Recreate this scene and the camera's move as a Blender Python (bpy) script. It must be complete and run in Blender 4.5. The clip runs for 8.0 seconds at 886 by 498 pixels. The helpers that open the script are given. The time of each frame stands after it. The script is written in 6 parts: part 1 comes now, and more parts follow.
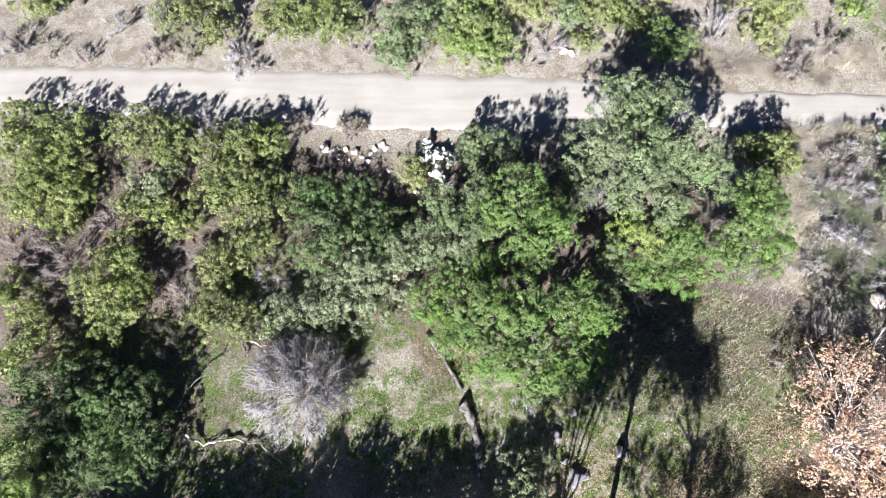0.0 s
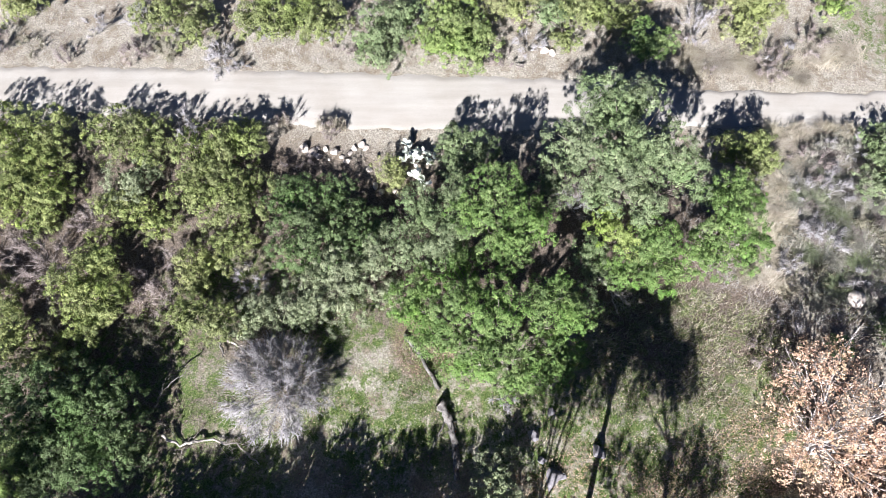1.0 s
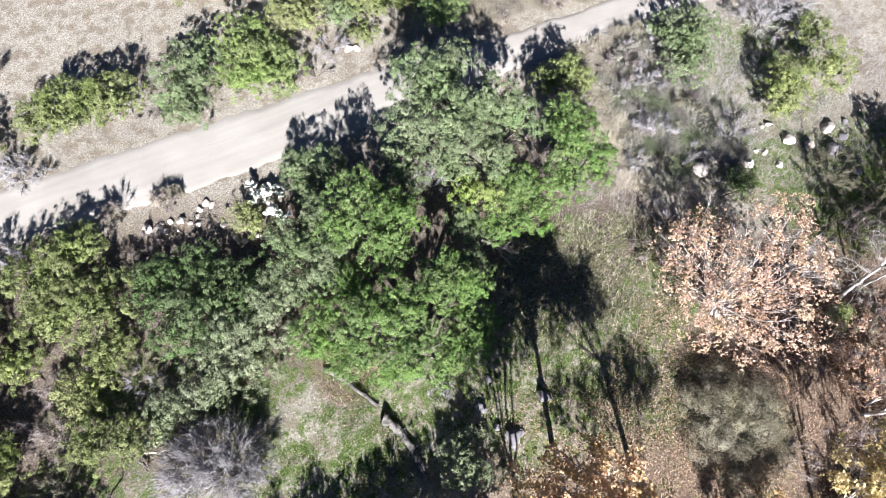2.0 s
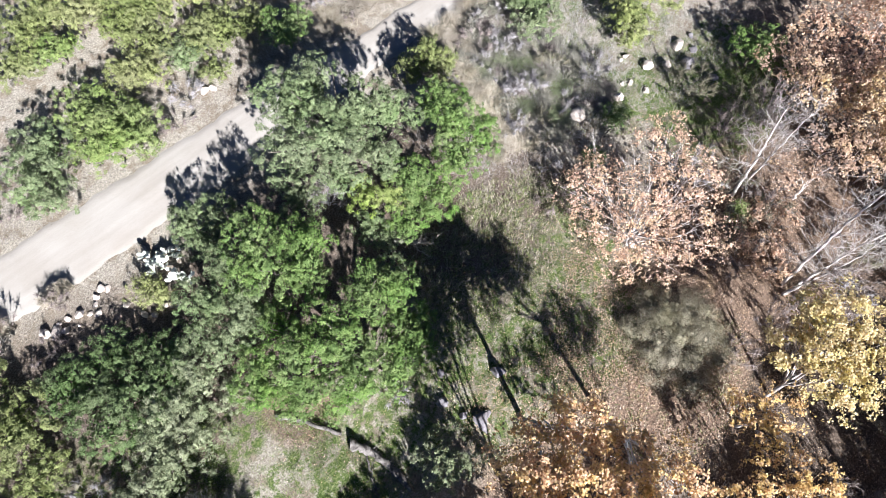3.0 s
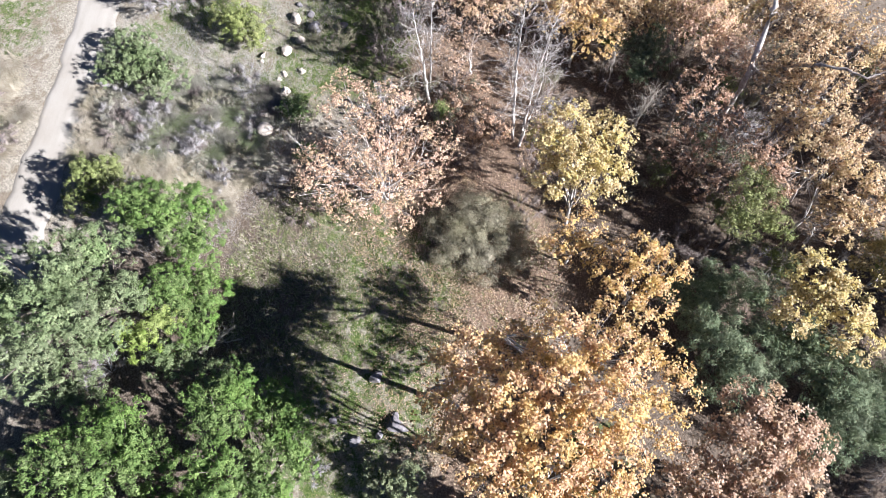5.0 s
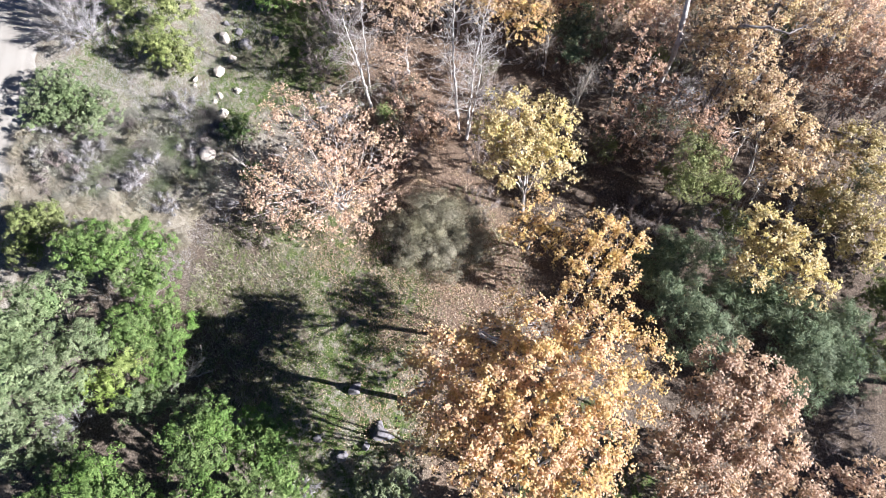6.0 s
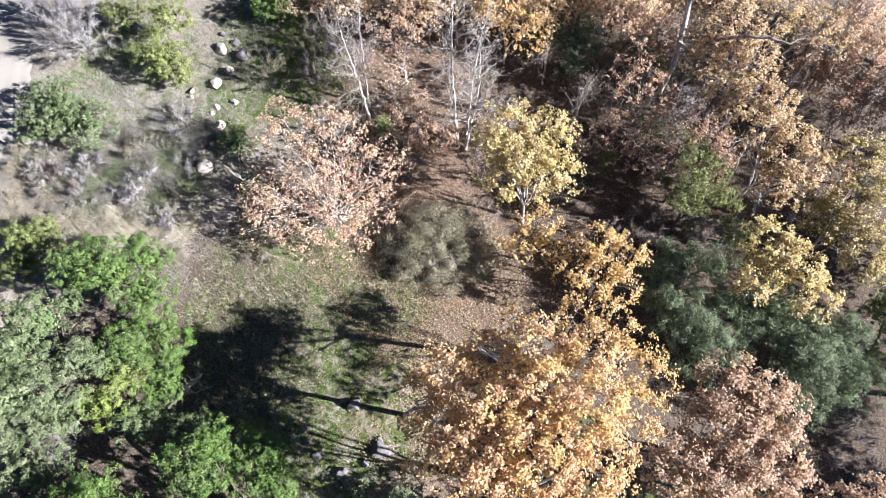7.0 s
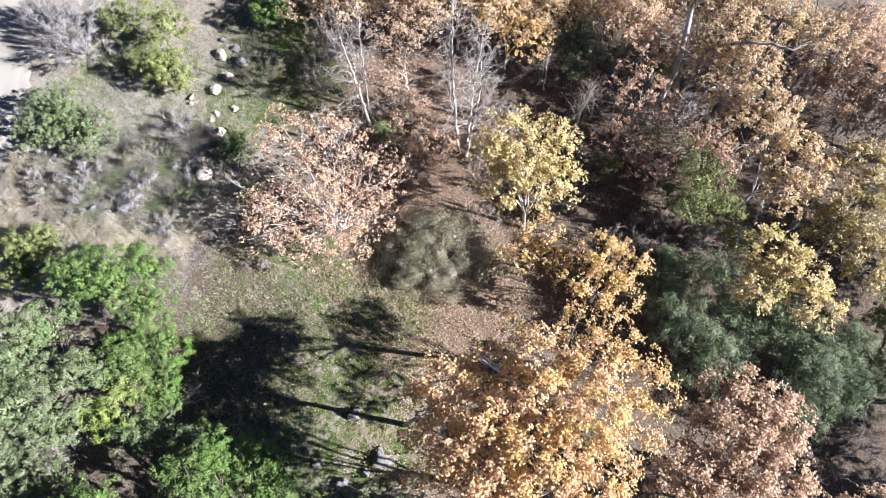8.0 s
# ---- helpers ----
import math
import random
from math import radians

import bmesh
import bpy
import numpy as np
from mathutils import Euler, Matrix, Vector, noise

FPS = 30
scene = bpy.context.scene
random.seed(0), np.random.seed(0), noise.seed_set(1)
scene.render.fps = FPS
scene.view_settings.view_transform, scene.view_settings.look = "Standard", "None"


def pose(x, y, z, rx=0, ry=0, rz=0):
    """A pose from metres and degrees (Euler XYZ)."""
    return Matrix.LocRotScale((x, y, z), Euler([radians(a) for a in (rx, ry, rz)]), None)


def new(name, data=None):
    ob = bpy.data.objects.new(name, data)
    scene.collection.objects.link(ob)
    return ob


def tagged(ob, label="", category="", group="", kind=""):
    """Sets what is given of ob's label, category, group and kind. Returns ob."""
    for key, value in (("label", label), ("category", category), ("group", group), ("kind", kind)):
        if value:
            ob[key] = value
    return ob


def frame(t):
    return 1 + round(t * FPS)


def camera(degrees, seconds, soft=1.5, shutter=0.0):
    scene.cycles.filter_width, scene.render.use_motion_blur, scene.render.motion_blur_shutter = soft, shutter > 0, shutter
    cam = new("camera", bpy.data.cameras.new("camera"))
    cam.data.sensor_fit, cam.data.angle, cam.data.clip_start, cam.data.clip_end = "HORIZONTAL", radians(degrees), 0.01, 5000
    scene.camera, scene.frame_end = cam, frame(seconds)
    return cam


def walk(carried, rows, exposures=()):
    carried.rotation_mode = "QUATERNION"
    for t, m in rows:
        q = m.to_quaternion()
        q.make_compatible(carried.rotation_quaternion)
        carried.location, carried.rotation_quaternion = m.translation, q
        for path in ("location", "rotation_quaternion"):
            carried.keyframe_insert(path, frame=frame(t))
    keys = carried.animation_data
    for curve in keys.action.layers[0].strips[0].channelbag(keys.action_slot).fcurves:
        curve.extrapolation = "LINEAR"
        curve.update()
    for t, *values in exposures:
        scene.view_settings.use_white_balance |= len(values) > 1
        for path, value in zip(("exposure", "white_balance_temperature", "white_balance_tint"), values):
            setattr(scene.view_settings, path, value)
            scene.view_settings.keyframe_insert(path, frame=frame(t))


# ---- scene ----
# The camera: a drone that hovers, slides east, turns to the right and looks steeply down.
cam = camera(71.64, 8.0, soft=0.45)
PATH = [
    (0, 0, 0, 38.34, 23.99, 0.03, 0.01),
    (0.5, 0.47, -0.03, 38.32, 24.01, 0.03, -0.09),
    (1, 1.28, -0.01, 38.3, 23.99, -0.06, -0.18),
    (1.1, 1.42, -0.02, 38.28, 24.07, -0.1, -1.07),
    (1.2, 1.53, -0.04, 38.33, 23.96, -0.06, -4.46),
    (1.4, 1.72, -0.05, 38.29, 24.01, -0.15, -11.01),
    (1.5, 1.78, -0.05, 38.26, 23.96, -0.11, -13.81),
    (1.7, 1.85, -0.07, 38.23, 23.96, -0.11, -18.78),
    (2.8, 2.49, -0.28, 37.86, 24.02, 0.51, -38.1),
    (3, 2.49, -0.3, 37.89, 23.95, 0.39, -42.9),
    (3.5, 2.44, -0.35, 37.78, 24.05, 0.17, -54.43),
    (4, 2.44, -0.35, 37.74, 24.06, -0.03, -65.81),
    (4.5, 2.52, -0.54, 37.7, 24.07, 0.07, -77.01),
    (5, 2.5, -0.56, 37.65, 24.14, -0.07, -88.1),
    (5.2, 2.5, -0.6, 37.58, 24.17, -0.01, -92.43),
    (6.5, 3.04, -0.6, 37.68, 23.92, -0.19, -96.78),
    (7, 3.51, -0.68, 37.68, 24.01, -0.14, -96.8),
    (7.5, 3.69, -0.74, 37.66, 23.92, -0.06, -96.8),
    (8, 4.05, -0.81, 37.66, 24.02, 0.02, -96.78),
]
walk(cam, [(t, pose(*p)) for t, *p in PATH], [(0, 1.87, 5900, 13.5), (8, 1.87, 5900, 13.5)])

# World, sun and exposure: clear winter day, sun low in the south.
SUN_AZ, SUN_EL = 19.0, 27.0  # degrees: the way shadows fall, clockwise from +y; the sun's height
world = bpy.data.worlds.new("sky")
scene.world = world
world.use_nodes = True
wn = world.node_tree.nodes
sky = wn.new("ShaderNodeTexSky")
sky.sky_type, sky.sun_disc = "NISHITA", False
sky.altitude, sky.air_density, sky.dust_density, sky.ozone_density = 2500, 0.27, 0.06, 4.0
sky.sun_elevation, sky.sun_rotation = radians(SUN_EL), radians(180 + SUN_AZ)
world.node_tree.links.new(sky.outputs[0], wn["Background"].inputs[0])
wn["Background"].inputs[1].default_value = 0.05
sun_light = bpy.data.lights.new("sun", "SUN")
sun_light.energy, sun_light.angle, sun_light.color = 5.0, radians(0.53), (1.0, 0.95, 0.885)
sun = new("sun", sun_light)
sun.rotation_euler = (radians(90 - SUN_EL), 0, radians(-SUN_AZ))


# ---- materials ----
def base_material(name, rough=0.8, spec=0.3):
    m = bpy.data.materials.new(name)
    m.use_nodes = True
    b = m.node_tree.nodes["Principled BSDF"]
    b.inputs["Roughness"].default_value = rough
    b.inputs["Specular IOR Level"].default_value = spec
    return m, m.node_tree, b


def ramp(nt, source, stops):
    r = nt.nodes.new("ShaderNodeValToRGB")
    e = r.color_ramp.elements
    while len(e) < len(stops):
        e.new(0.5)
    for k, (at, col) in zip(e, stops):
        k.position, k.color = at, (*col, 1)
    nt.links.new(source, r.inputs[0])
    return r.outputs[0]


def noise_at(nt, scale, detail=3.0, rough=0.55, offset=0.0):
    g = nt.nodes.new("ShaderNodeNewGeometry")
    n = nt.nodes.new("ShaderNodeTexNoise")
    n.inputs["Scale"].default_value, n.inputs["Detail"].default_value, n.inputs["Roughness"].default_value = scale, detail, rough
    src = g.outputs["Position"]
    if offset:
        add = nt.nodes.new("ShaderNodeVectorMath")
        add.inputs[1].default_value = (offset, offset * 0.7, 0)
        nt.links.new(src, add.inputs[0])
        src = add.outputs[0]
    nt.links.new(src, n.inputs["Vector"])
    return n.outputs[0]


def mix(nt, fac, a, b, mode="MIX"):
    n = nt.nodes.new("ShaderNodeMix")
    n.data_type, n.blend_type = "RGBA", mode
    for sock, v in ((0, fac), (6, a), (7, b)):
        if isinstance(v, bpy.types.NodeSocket):
            nt.links.new(v, n.inputs[sock])
        else:
            n.inputs[sock].default_value = v if sock == 0 else (*v, 1)
    return n.outputs[2]


def math_node(nt, op, a, b):
    n = nt.nodes.new("ShaderNodeMath")
    n.operation, n.use_clamp = op, False
    for k, v in ((0, a), (1, b)):
        if isinstance(v, bpy.types.NodeSocket):
            nt.links.new(v, n.inputs[k])
        else:
            n.inputs[k].default_value = v
    return n.outputs[0]


def smooth(nt, v, lo, hi):
    n = nt.nodes.new("ShaderNodeMapRange")
    n.interpolation_type = "SMOOTHSTEP"
    nt.links.new(v, n.inputs[0])
    n.inputs[1].default_value, n.inputs[2].default_value = lo, hi
    return n.outputs[0]


def leaf_material(name, dark, mid, light, rough=0.68, spec=0.16, through_light=0.2):
    """Leaves: each leaf its own shade, clumps drift between shades."""
    m, nt, b = base_material(name, rough, spec)
    g = nt.nodes.new("ShaderNodeNewGeometry")
    rnd = g.outputs["Random Per Island"]
    clump = noise_at(nt, 1.3, 2.0)
    spray = noise_at(nt, 4.2, 2.0, 0.5, 9.0)
    f = math_node(nt, "ADD", math_node(nt, "MULTIPLY", rnd, 0.3), math_node(nt, "MULTIPLY", clump, 0.75))
    f = math_node(nt, "ADD", f, math_node(nt, "MULTIPLY", spray, 0.3))
    stops = [(0.3, dark), (0.62, mid), (0.95, light)]
    col = ramp(nt, f, stops)
    hue = nt.nodes.new("ShaderNodeHueSaturation")
    nt.links.new(col, hue.inputs["Color"])
    drift = noise_at(nt, 0.45, 2.0, 0.5, 21.0)
    nt.links.new(math_node(nt, "ADD", 0.475, math_node(nt, "MULTIPLY", drift, 0.05)), hue.inputs["Hue"])
    nt.links.new(math_node(nt, "ADD", 0.65, math_node(nt, "MULTIPLY", drift, 0.6)), hue.inputs["Saturation"])
    col = hue.outputs[0]
    nt.links.new(col, b.inputs["Base Color"])
    tr = nt.nodes.new("ShaderNodeBsdfTranslucent")
    nt.links.new(col, tr.inputs[0])
    mx = nt.nodes.new("ShaderNodeMixShader")
    mx.inputs[0].default_value = through_light
    out = nt.nodes["Material Output"]
    nt.links.new(b.outputs[0], mx.inputs[1])
    nt.links.new(tr.outputs[0], mx.inputs[2])
    nt.links.new(mx.outputs[0], out.inputs[0])
    return m


def autumn_material(name, shades, gold=(0.62, 0.44, 0.12), share=0.35, through_light=0.48):
    """Autumn leaves: every leaf takes one of the shades; sprays drift towards gold."""
    m, nt, b = base_material(name, 0.6, 0.25)
    g = nt.nodes.new("ShaderNodeNewGeometry")
    rnd = g.outputs["Random Per Island"]
    last = len(shades) - 1
    col = ramp(nt, rnd, [(k / last, c) for k, c in enumerate(shades)])
    spray = noise_at(nt, 0.8, 3.0, 0.6, 5.0)
    col = mix(nt, math_node(nt, "MULTIPLY", smooth(nt, spray, 0.62 - 0.4 * share, 0.78 - 0.4 * share), 0.75), col, mix(nt, 0.3, gold, col))
    tone = ramp(nt, noise_at(nt, 1.6, 3.0, 0.6, 31.0), [(0.3, (0.62, 0.6, 0.6)), (0.55, (1.0, 1.0, 1.0))])
    col = mix(nt, 1.0, col, tone, "MULTIPLY")
    nt.links.new(col, b.inputs["Base Color"])
    tr = nt.nodes.new("ShaderNodeBsdfTranslucent")
    nt.links.new(col, tr.inputs[0])
    mx = nt.nodes.new("ShaderNodeMixShader")
    mx.inputs[0].default_value = through_light
    nt.links.new(b.outputs[0], mx.inputs[1])
    nt.links.new(tr.outputs[0], mx.inputs[2])
    nt.links.new(mx.outputs[0], nt.nodes["Material Output"].inputs[0])
    return m


def bark_material(name, a, b_, scale=6.0, rough=0.9):
    m, nt, b = base_material(name, rough, 0.2)
    f = noise_at(nt, scale, 5.0, 0.65)
    col = ramp(nt, f, [(0.35, a), (0.65, b_)])
    nt.links.new(col, b.inputs["Base Color"])
    bump = nt.nodes.new("ShaderNodeBump")
    bump.inputs[0].default_value, bump.inputs[1].default_value = 0.6, 0.03
    nt.links.new(noise_at(nt, scale * 5, 4.0), bump.inputs["Height"])
    nt.links.new(bump.outputs[0], b.inputs["Normal"])
    return m


OAK = leaf_material("leaf_grey_green", (0.060, 0.086, 0.038), (0.140, 0.182, 0.084), (0.262, 0.312, 0.162))
GREEN = leaf_material("leaf_bright_green", (0.046, 0.088, 0.023), (0.110, 0.180, 0.046), (0.225, 0.305, 0.094))
GREEN2 = leaf_material("leaf_mid_green", (0.070, 0.106, 0.032), (0.160, 0.216, 0.066), (0.300, 0.352, 0.130))
YELLOW = leaf_material("leaf_yellow_green", (0.092, 0.108, 0.042), (0.205, 0.228, 0.085), (0.356, 0.376, 0.165))
YELLOWG = leaf_material("leaf_lime", (0.083, 0.117, 0.026), (0.186, 0.244, 0.058), (0.310, 0.362, 0.115))
SUMAC = leaf_material("leaf_sumac", (0.070, 0.092, 0.033), (0.170, 0.206, 0.066), (0.372, 0.398, 0.145))
OLIVE = leaf_material("leaf_olive", (0.072, 0.092, 0.031), (0.152, 0.181, 0.062), (0.288, 0.320, 0.123))
TOYON = leaf_material("leaf_dark_green", (0.036, 0.063, 0.021), (0.091, 0.136, 0.049), (0.183, 0.246, 0.103))
GREYG = leaf_material("leaf_sage", (0.080, 0.100, 0.050), (0.180, 0.210, 0.115), (0.320, 0.345, 0.215))
SILVER = leaf_material("dead_stalk_silver", (0.20, 0.19, 0.18), (0.36, 0.345, 0.33), (0.55, 0.53, 0.51))
SAGE = leaf_material("leaf_silver_sage", (0.115, 0.111, 0.088), (0.23, 0.222, 0.178), (0.385, 0.372, 0.31))
BLUEG = leaf_material("leaf_willow", (0.050, 0.076, 0.042), (0.130, 0.172, 0.096), (0.275, 0.320, 0.190))
SMOKE = leaf_material("leaf_smoky", (0.125, 0.118, 0.076), (0.25, 0.232, 0.158), (0.40, 0.365, 0.262))
TANLEAF = autumn_material("leaf_pale_tan", ((0.25, 0.149, 0.103), (0.54, 0.374, 0.270), (0.74, 0.547, 0.412), (0.83, 0.662, 0.529), (0.6, 0.413, 0.284)), (0.74, 0.576, 0.353), 0.38)
COPPERLEAF = autumn_material("leaf_copper", ((0.42, 0.25, 0.145), (0.6, 0.385, 0.24), (0.77, 0.55, 0.365), (0.85, 0.67, 0.485), (0.77, 0.58, 0.31), (0.63, 0.41, 0.245)), (0.79, 0.61, 0.21), 0.45)
YELLOWLEAF = autumn_material("leaf_golden", ((0.22, 0.133, 0.063), (0.58, 0.389, 0.185), (0.75, 0.541, 0.302), (0.82, 0.646, 0.439), (0.66, 0.484, 0.205), (0.6, 0.370, 0.224)), (0.73, 0.560, 0.185), 0.45)
GOLDLEAF = autumn_material("leaf_tan_gold", ((0.175, 0.108, 0.065), (0.494, 0.349, 0.224), (0.741, 0.576, 0.398), (0.843, 0.730, 0.548), (0.638, 0.494, 0.289), (0.432, 0.288, 0.189)), (0.64, 0.514, 0.236), 0.35)
OLIVELEAF = autumn_material("leaf_olive_gold", ((0.14, 0.10, 0.05), (0.38, 0.31, 0.155), (0.60, 0.50, 0.29), (0.74, 0.64, 0.43), (0.44, 0.37, 0.17)), (0.58, 0.51, 0.19), 0.45)
LEMONLEAF = autumn_material("leaf_lemon", ((0.22, 0.16, 0.07), (0.54, 0.44, 0.22), (0.76, 0.64, 0.38), (0.84, 0.75, 0.52), (0.66, 0.56, 0.25), (0.52, 0.37, 0.22)), (0.72, 0.63, 0.23), 0.42)
PINKLEAF = autumn_material("leaf_pinkish_brown", ((0.3, 0.19, 0.13), (0.48, 0.34, 0.24), (0.66, 0.5, 0.375), (0.76, 0.615, 0.49), (0.56, 0.4, 0.28)), (0.66, 0.5, 0.28), 0.3)
BROWNLEAF = autumn_material("leaf_brown", ((0.143, 0.082, 0.055), (0.407, 0.257, 0.169), (0.646, 0.454, 0.338), (0.789, 0.607, 0.484), (0.359, 0.233, 0.157)), (0.5, 0.380, 0.175), 0.25)
GREYTWIG = leaf_material("twig_grey", (0.12, 0.112, 0.113), (0.24, 0.226, 0.229), (0.385, 0.368, 0.37), 0.85, 0.15, 0.0)
BROWNTWIG = leaf_material("twig_brown", (0.08, 0.062, 0.058), (0.185, 0.152, 0.14), (0.34, 0.295, 0.275), 0.85, 0.15, 0.0)
OLIVETWIG = leaf_material("twig_olive", (0.07, 0.065, 0.04), (0.15, 0.14, 0.095), (0.26, 0.245, 0.18), 0.85, 0.15, 0.0)
STRAW = leaf_material("dry_grass", (0.19, 0.165, 0.115), (0.37, 0.325, 0.245), (0.56, 0.51, 0.41), 0.7, 0.2, 0.15)
BLADE = leaf_material("green_grass", (0.036, 0.064, 0.013), (0.088, 0.138, 0.031), (0.175, 0.225, 0.066), 0.55, 0.3, 0.3)
LITTER = autumn_material("fallen_leaf", ((0.16, 0.095, 0.062), (0.33, 0.22, 0.15), (0.49, 0.36, 0.265), (0.60, 0.475, 0.365), (0.47, 0.34, 0.20)), (0.52, 0.40, 0.2), 0.25, 0.1)
OAK_BARK = bark_material("oak_bark", (0.06, 0.05, 0.042), (0.16, 0.14, 0.12))
SYC_BARK = bark_material("sycamore_bark", (0.28, 0.25, 0.23), (0.60, 0.57, 0.54), 3.0, 0.75)
TWIG_BARK = bark_material("thin_branch_bark", (0.15, 0.13, 0.115), (0.40, 0.36, 0.33), 3.0)
DEAD_WOOD = bark_material("dead_wood", (0.04, 0.035, 0.032), (0.21, 0.195, 0.18), 4.0)
PALE_WOOD = bark_material("bleached_wood", (0.20, 0.175, 0.15), (0.42, 0.385, 0.34), 4.0)
ROCK = bark_material("pale_rock", (0.33, 0.285, 0.245), (0.56, 0.505, 0.445), 3.0)
GREY_ROCK = bark_material("grey_boulder", (0.12, 0.113, 0.12), (0.26, 0.245, 0.258), 2.5)
CACTUS = bark_material("cactus_pad_skin", (0.50, 0.53, 0.43), (0.76, 0.77, 0.70), 5.0, 0.55)


def ground_material():
    """Dry soil and straw, a green meadow, leaf litter under the sycamores."""
    m, nt, b = base_material("soil_and_grass", 0.95, 0.1)
    g = nt.nodes.new("ShaderNodeNewGeometry")
    sep = nt.nodes.new("ShaderNodeSeparateXYZ")
    nt.links.new(g.outputs["Position"], sep.inputs[0])
    fine, mid_n, big = noise_at(nt, 9.0, 6.0, 0.7), noise_at(nt, 1.1, 5.0, 0.6, 13.0), noise_at(nt, 0.22, 4.0, 0.6, 40.0)
    dry = ramp(nt, fine, [(0.32, (0.125, 0.112, 0.092)), (0.5, (0.285, 0.26, 0.213)), (0.68, (0.475, 0.445, 0.385))])
    earth = ramp(nt, fine, [(0.3, (0.10, 0.082, 0.06)), (0.7, (0.30, 0.256, 0.20))])
    col = mix(nt, smooth(nt, mid_n, 0.45, 0.62), dry, earth)
    green = ramp(nt, fine, [(0.3, (0.03, 0.05, 0.013)), (0.5, (0.08, 0.12, 0.033)), (0.62, (0.165, 0.18, 0.073)), (0.76, (0.35, 0.32, 0.2))])

    def patch(x, y, rx, ry, wob=1.1):
        dx = math_node(nt, "DIVIDE", math_node(nt, "SUBTRACT", sep.outputs[0], x), rx)
        dy = math_node(nt, "DIVIDE", math_node(nt, "SUBTRACT", sep.outputs[1], y), ry)
        d = math_node(nt, "ADD", math_node(nt, "MULTIPLY", dx, dx), math_node(nt, "MULTIPLY", dy, dy))
        d = math_node(nt, "ADD", d, math_node(nt, "MULTIPLY", math_node(nt, "SUBTRACT", mid_n, 0.5), 2.6 * wob))
        d = math_node(nt, "ADD", d, math_node(nt, "MULTIPLY", math_node(nt, "SUBTRACT", big, 0.5), 2.0 * wob))
        return math_node(nt, "SUBTRACT", 1.0, smooth(nt, d, 0.55, 1.35))

    # dark brown litter; in the wood it also carries tree shade as colour
    humus_and_shade = ramp(nt, fine, [(0.32, (0.035, 0.027, 0.022)), (0.5, (0.105, 0.08, 0.062)), (0.7, (0.27, 0.22, 0.175))])
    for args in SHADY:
        col = mix(nt, math_node(nt, "MULTIPLY", patch(*args), 0.85), col, humus_and_shade)
    for args in MOTTLED:
        col = mix(nt, math_node(nt, "MULTIPLY", patch(*args), math_node(nt, "MULTIPLY", smooth(nt, noise_at(nt, 1.3, 5.0, 0.75, 57.0), 0.45, 0.62), 0.7)), col, green)
    for args in MEADOWS:
        col = mix(nt, math_node(nt, "MULTIPLY", patch(*args), smooth(nt, noise_at(nt, 1.6, 5.0, 0.75, 77.0), 0.42, 0.57)), col, green)
    litter = ramp(nt, fine, [(0.32, (0.06, 0.042, 0.032)), (0.52, (0.19, 0.135, 0.098)), (0.74, (0.45, 0.345, 0.25))])
    for args in LITTERED:
        col = mix(nt, math_node(nt, "MULTIPLY", patch(*args), 0.9), col, litter)
    nt.links.new(col, b.inputs["Base Color"])
    bump = nt.nodes.new("ShaderNodeBump")
    bump.inputs[0].default_value, bump.inputs[1].default_value = 0.8, 0.08
    nt.links.new(noise_at(nt, 14.0, 6.0, 0.7), bump.inputs["Height"])
    nt.links.new(bump.outputs[0], b.inputs["Normal"])
    return m


def road_material():
    m, nt, b = base_material("graded_dirt", 0.9, 0.15)
    g = nt.nodes.new("ShaderNodeNewGeometry")
    mp = nt.nodes.new("ShaderNodeVectorMath")
    mp.operation = "MULTIPLY"
    mp.inputs[1].default_value = (0.12, 1.4, 0)
    nt.links.new(g.outputs["Position"], mp.inputs[0])
    n = nt.nodes.new("ShaderNodeTexNoise")
    n.inputs["Scale"].default_value, n.inputs["Detail"].default_value = 1.0, 6.0
    nt.links.new(mp.outputs[0], n.inputs["Vector"])
    streak = ramp(nt, n.outputs[0], [(0.3, (0.32, 0.303, 0.272)), (0.7, (0.395, 0.377, 0.344))])
    pebbles = ramp(nt, noise_at(nt, 16.0, 6.0, 0.7), [(0.3, (0.82, 0.80, 0.78)), (0.65, (1.0, 1.0, 1.0))])
    blot = ramp(nt, noise_at(nt, 0.35, 3.0), [(0.35, (0.90, 0.88, 0.86)), (0.65, (1.0, 1.0, 1.0))])
    col = mix(nt, 1.0, mix(nt, 1.0, streak, pebbles, "MULTIPLY"), blot, "MULTIPLY")
    nt.links.new(col, b.inputs["Base Color"])
    bump = nt.nodes.new("ShaderNodeBump")
    bump.inputs[0].default_value, bump.inputs[1].default_value = 0.4, 0.02
    nt.links.new(noise_at(nt, 22.0, 5.0), bump.inputs["Height"])
    nt.links.new(bump.outputs[0], b.inputs["Normal"])
    return m


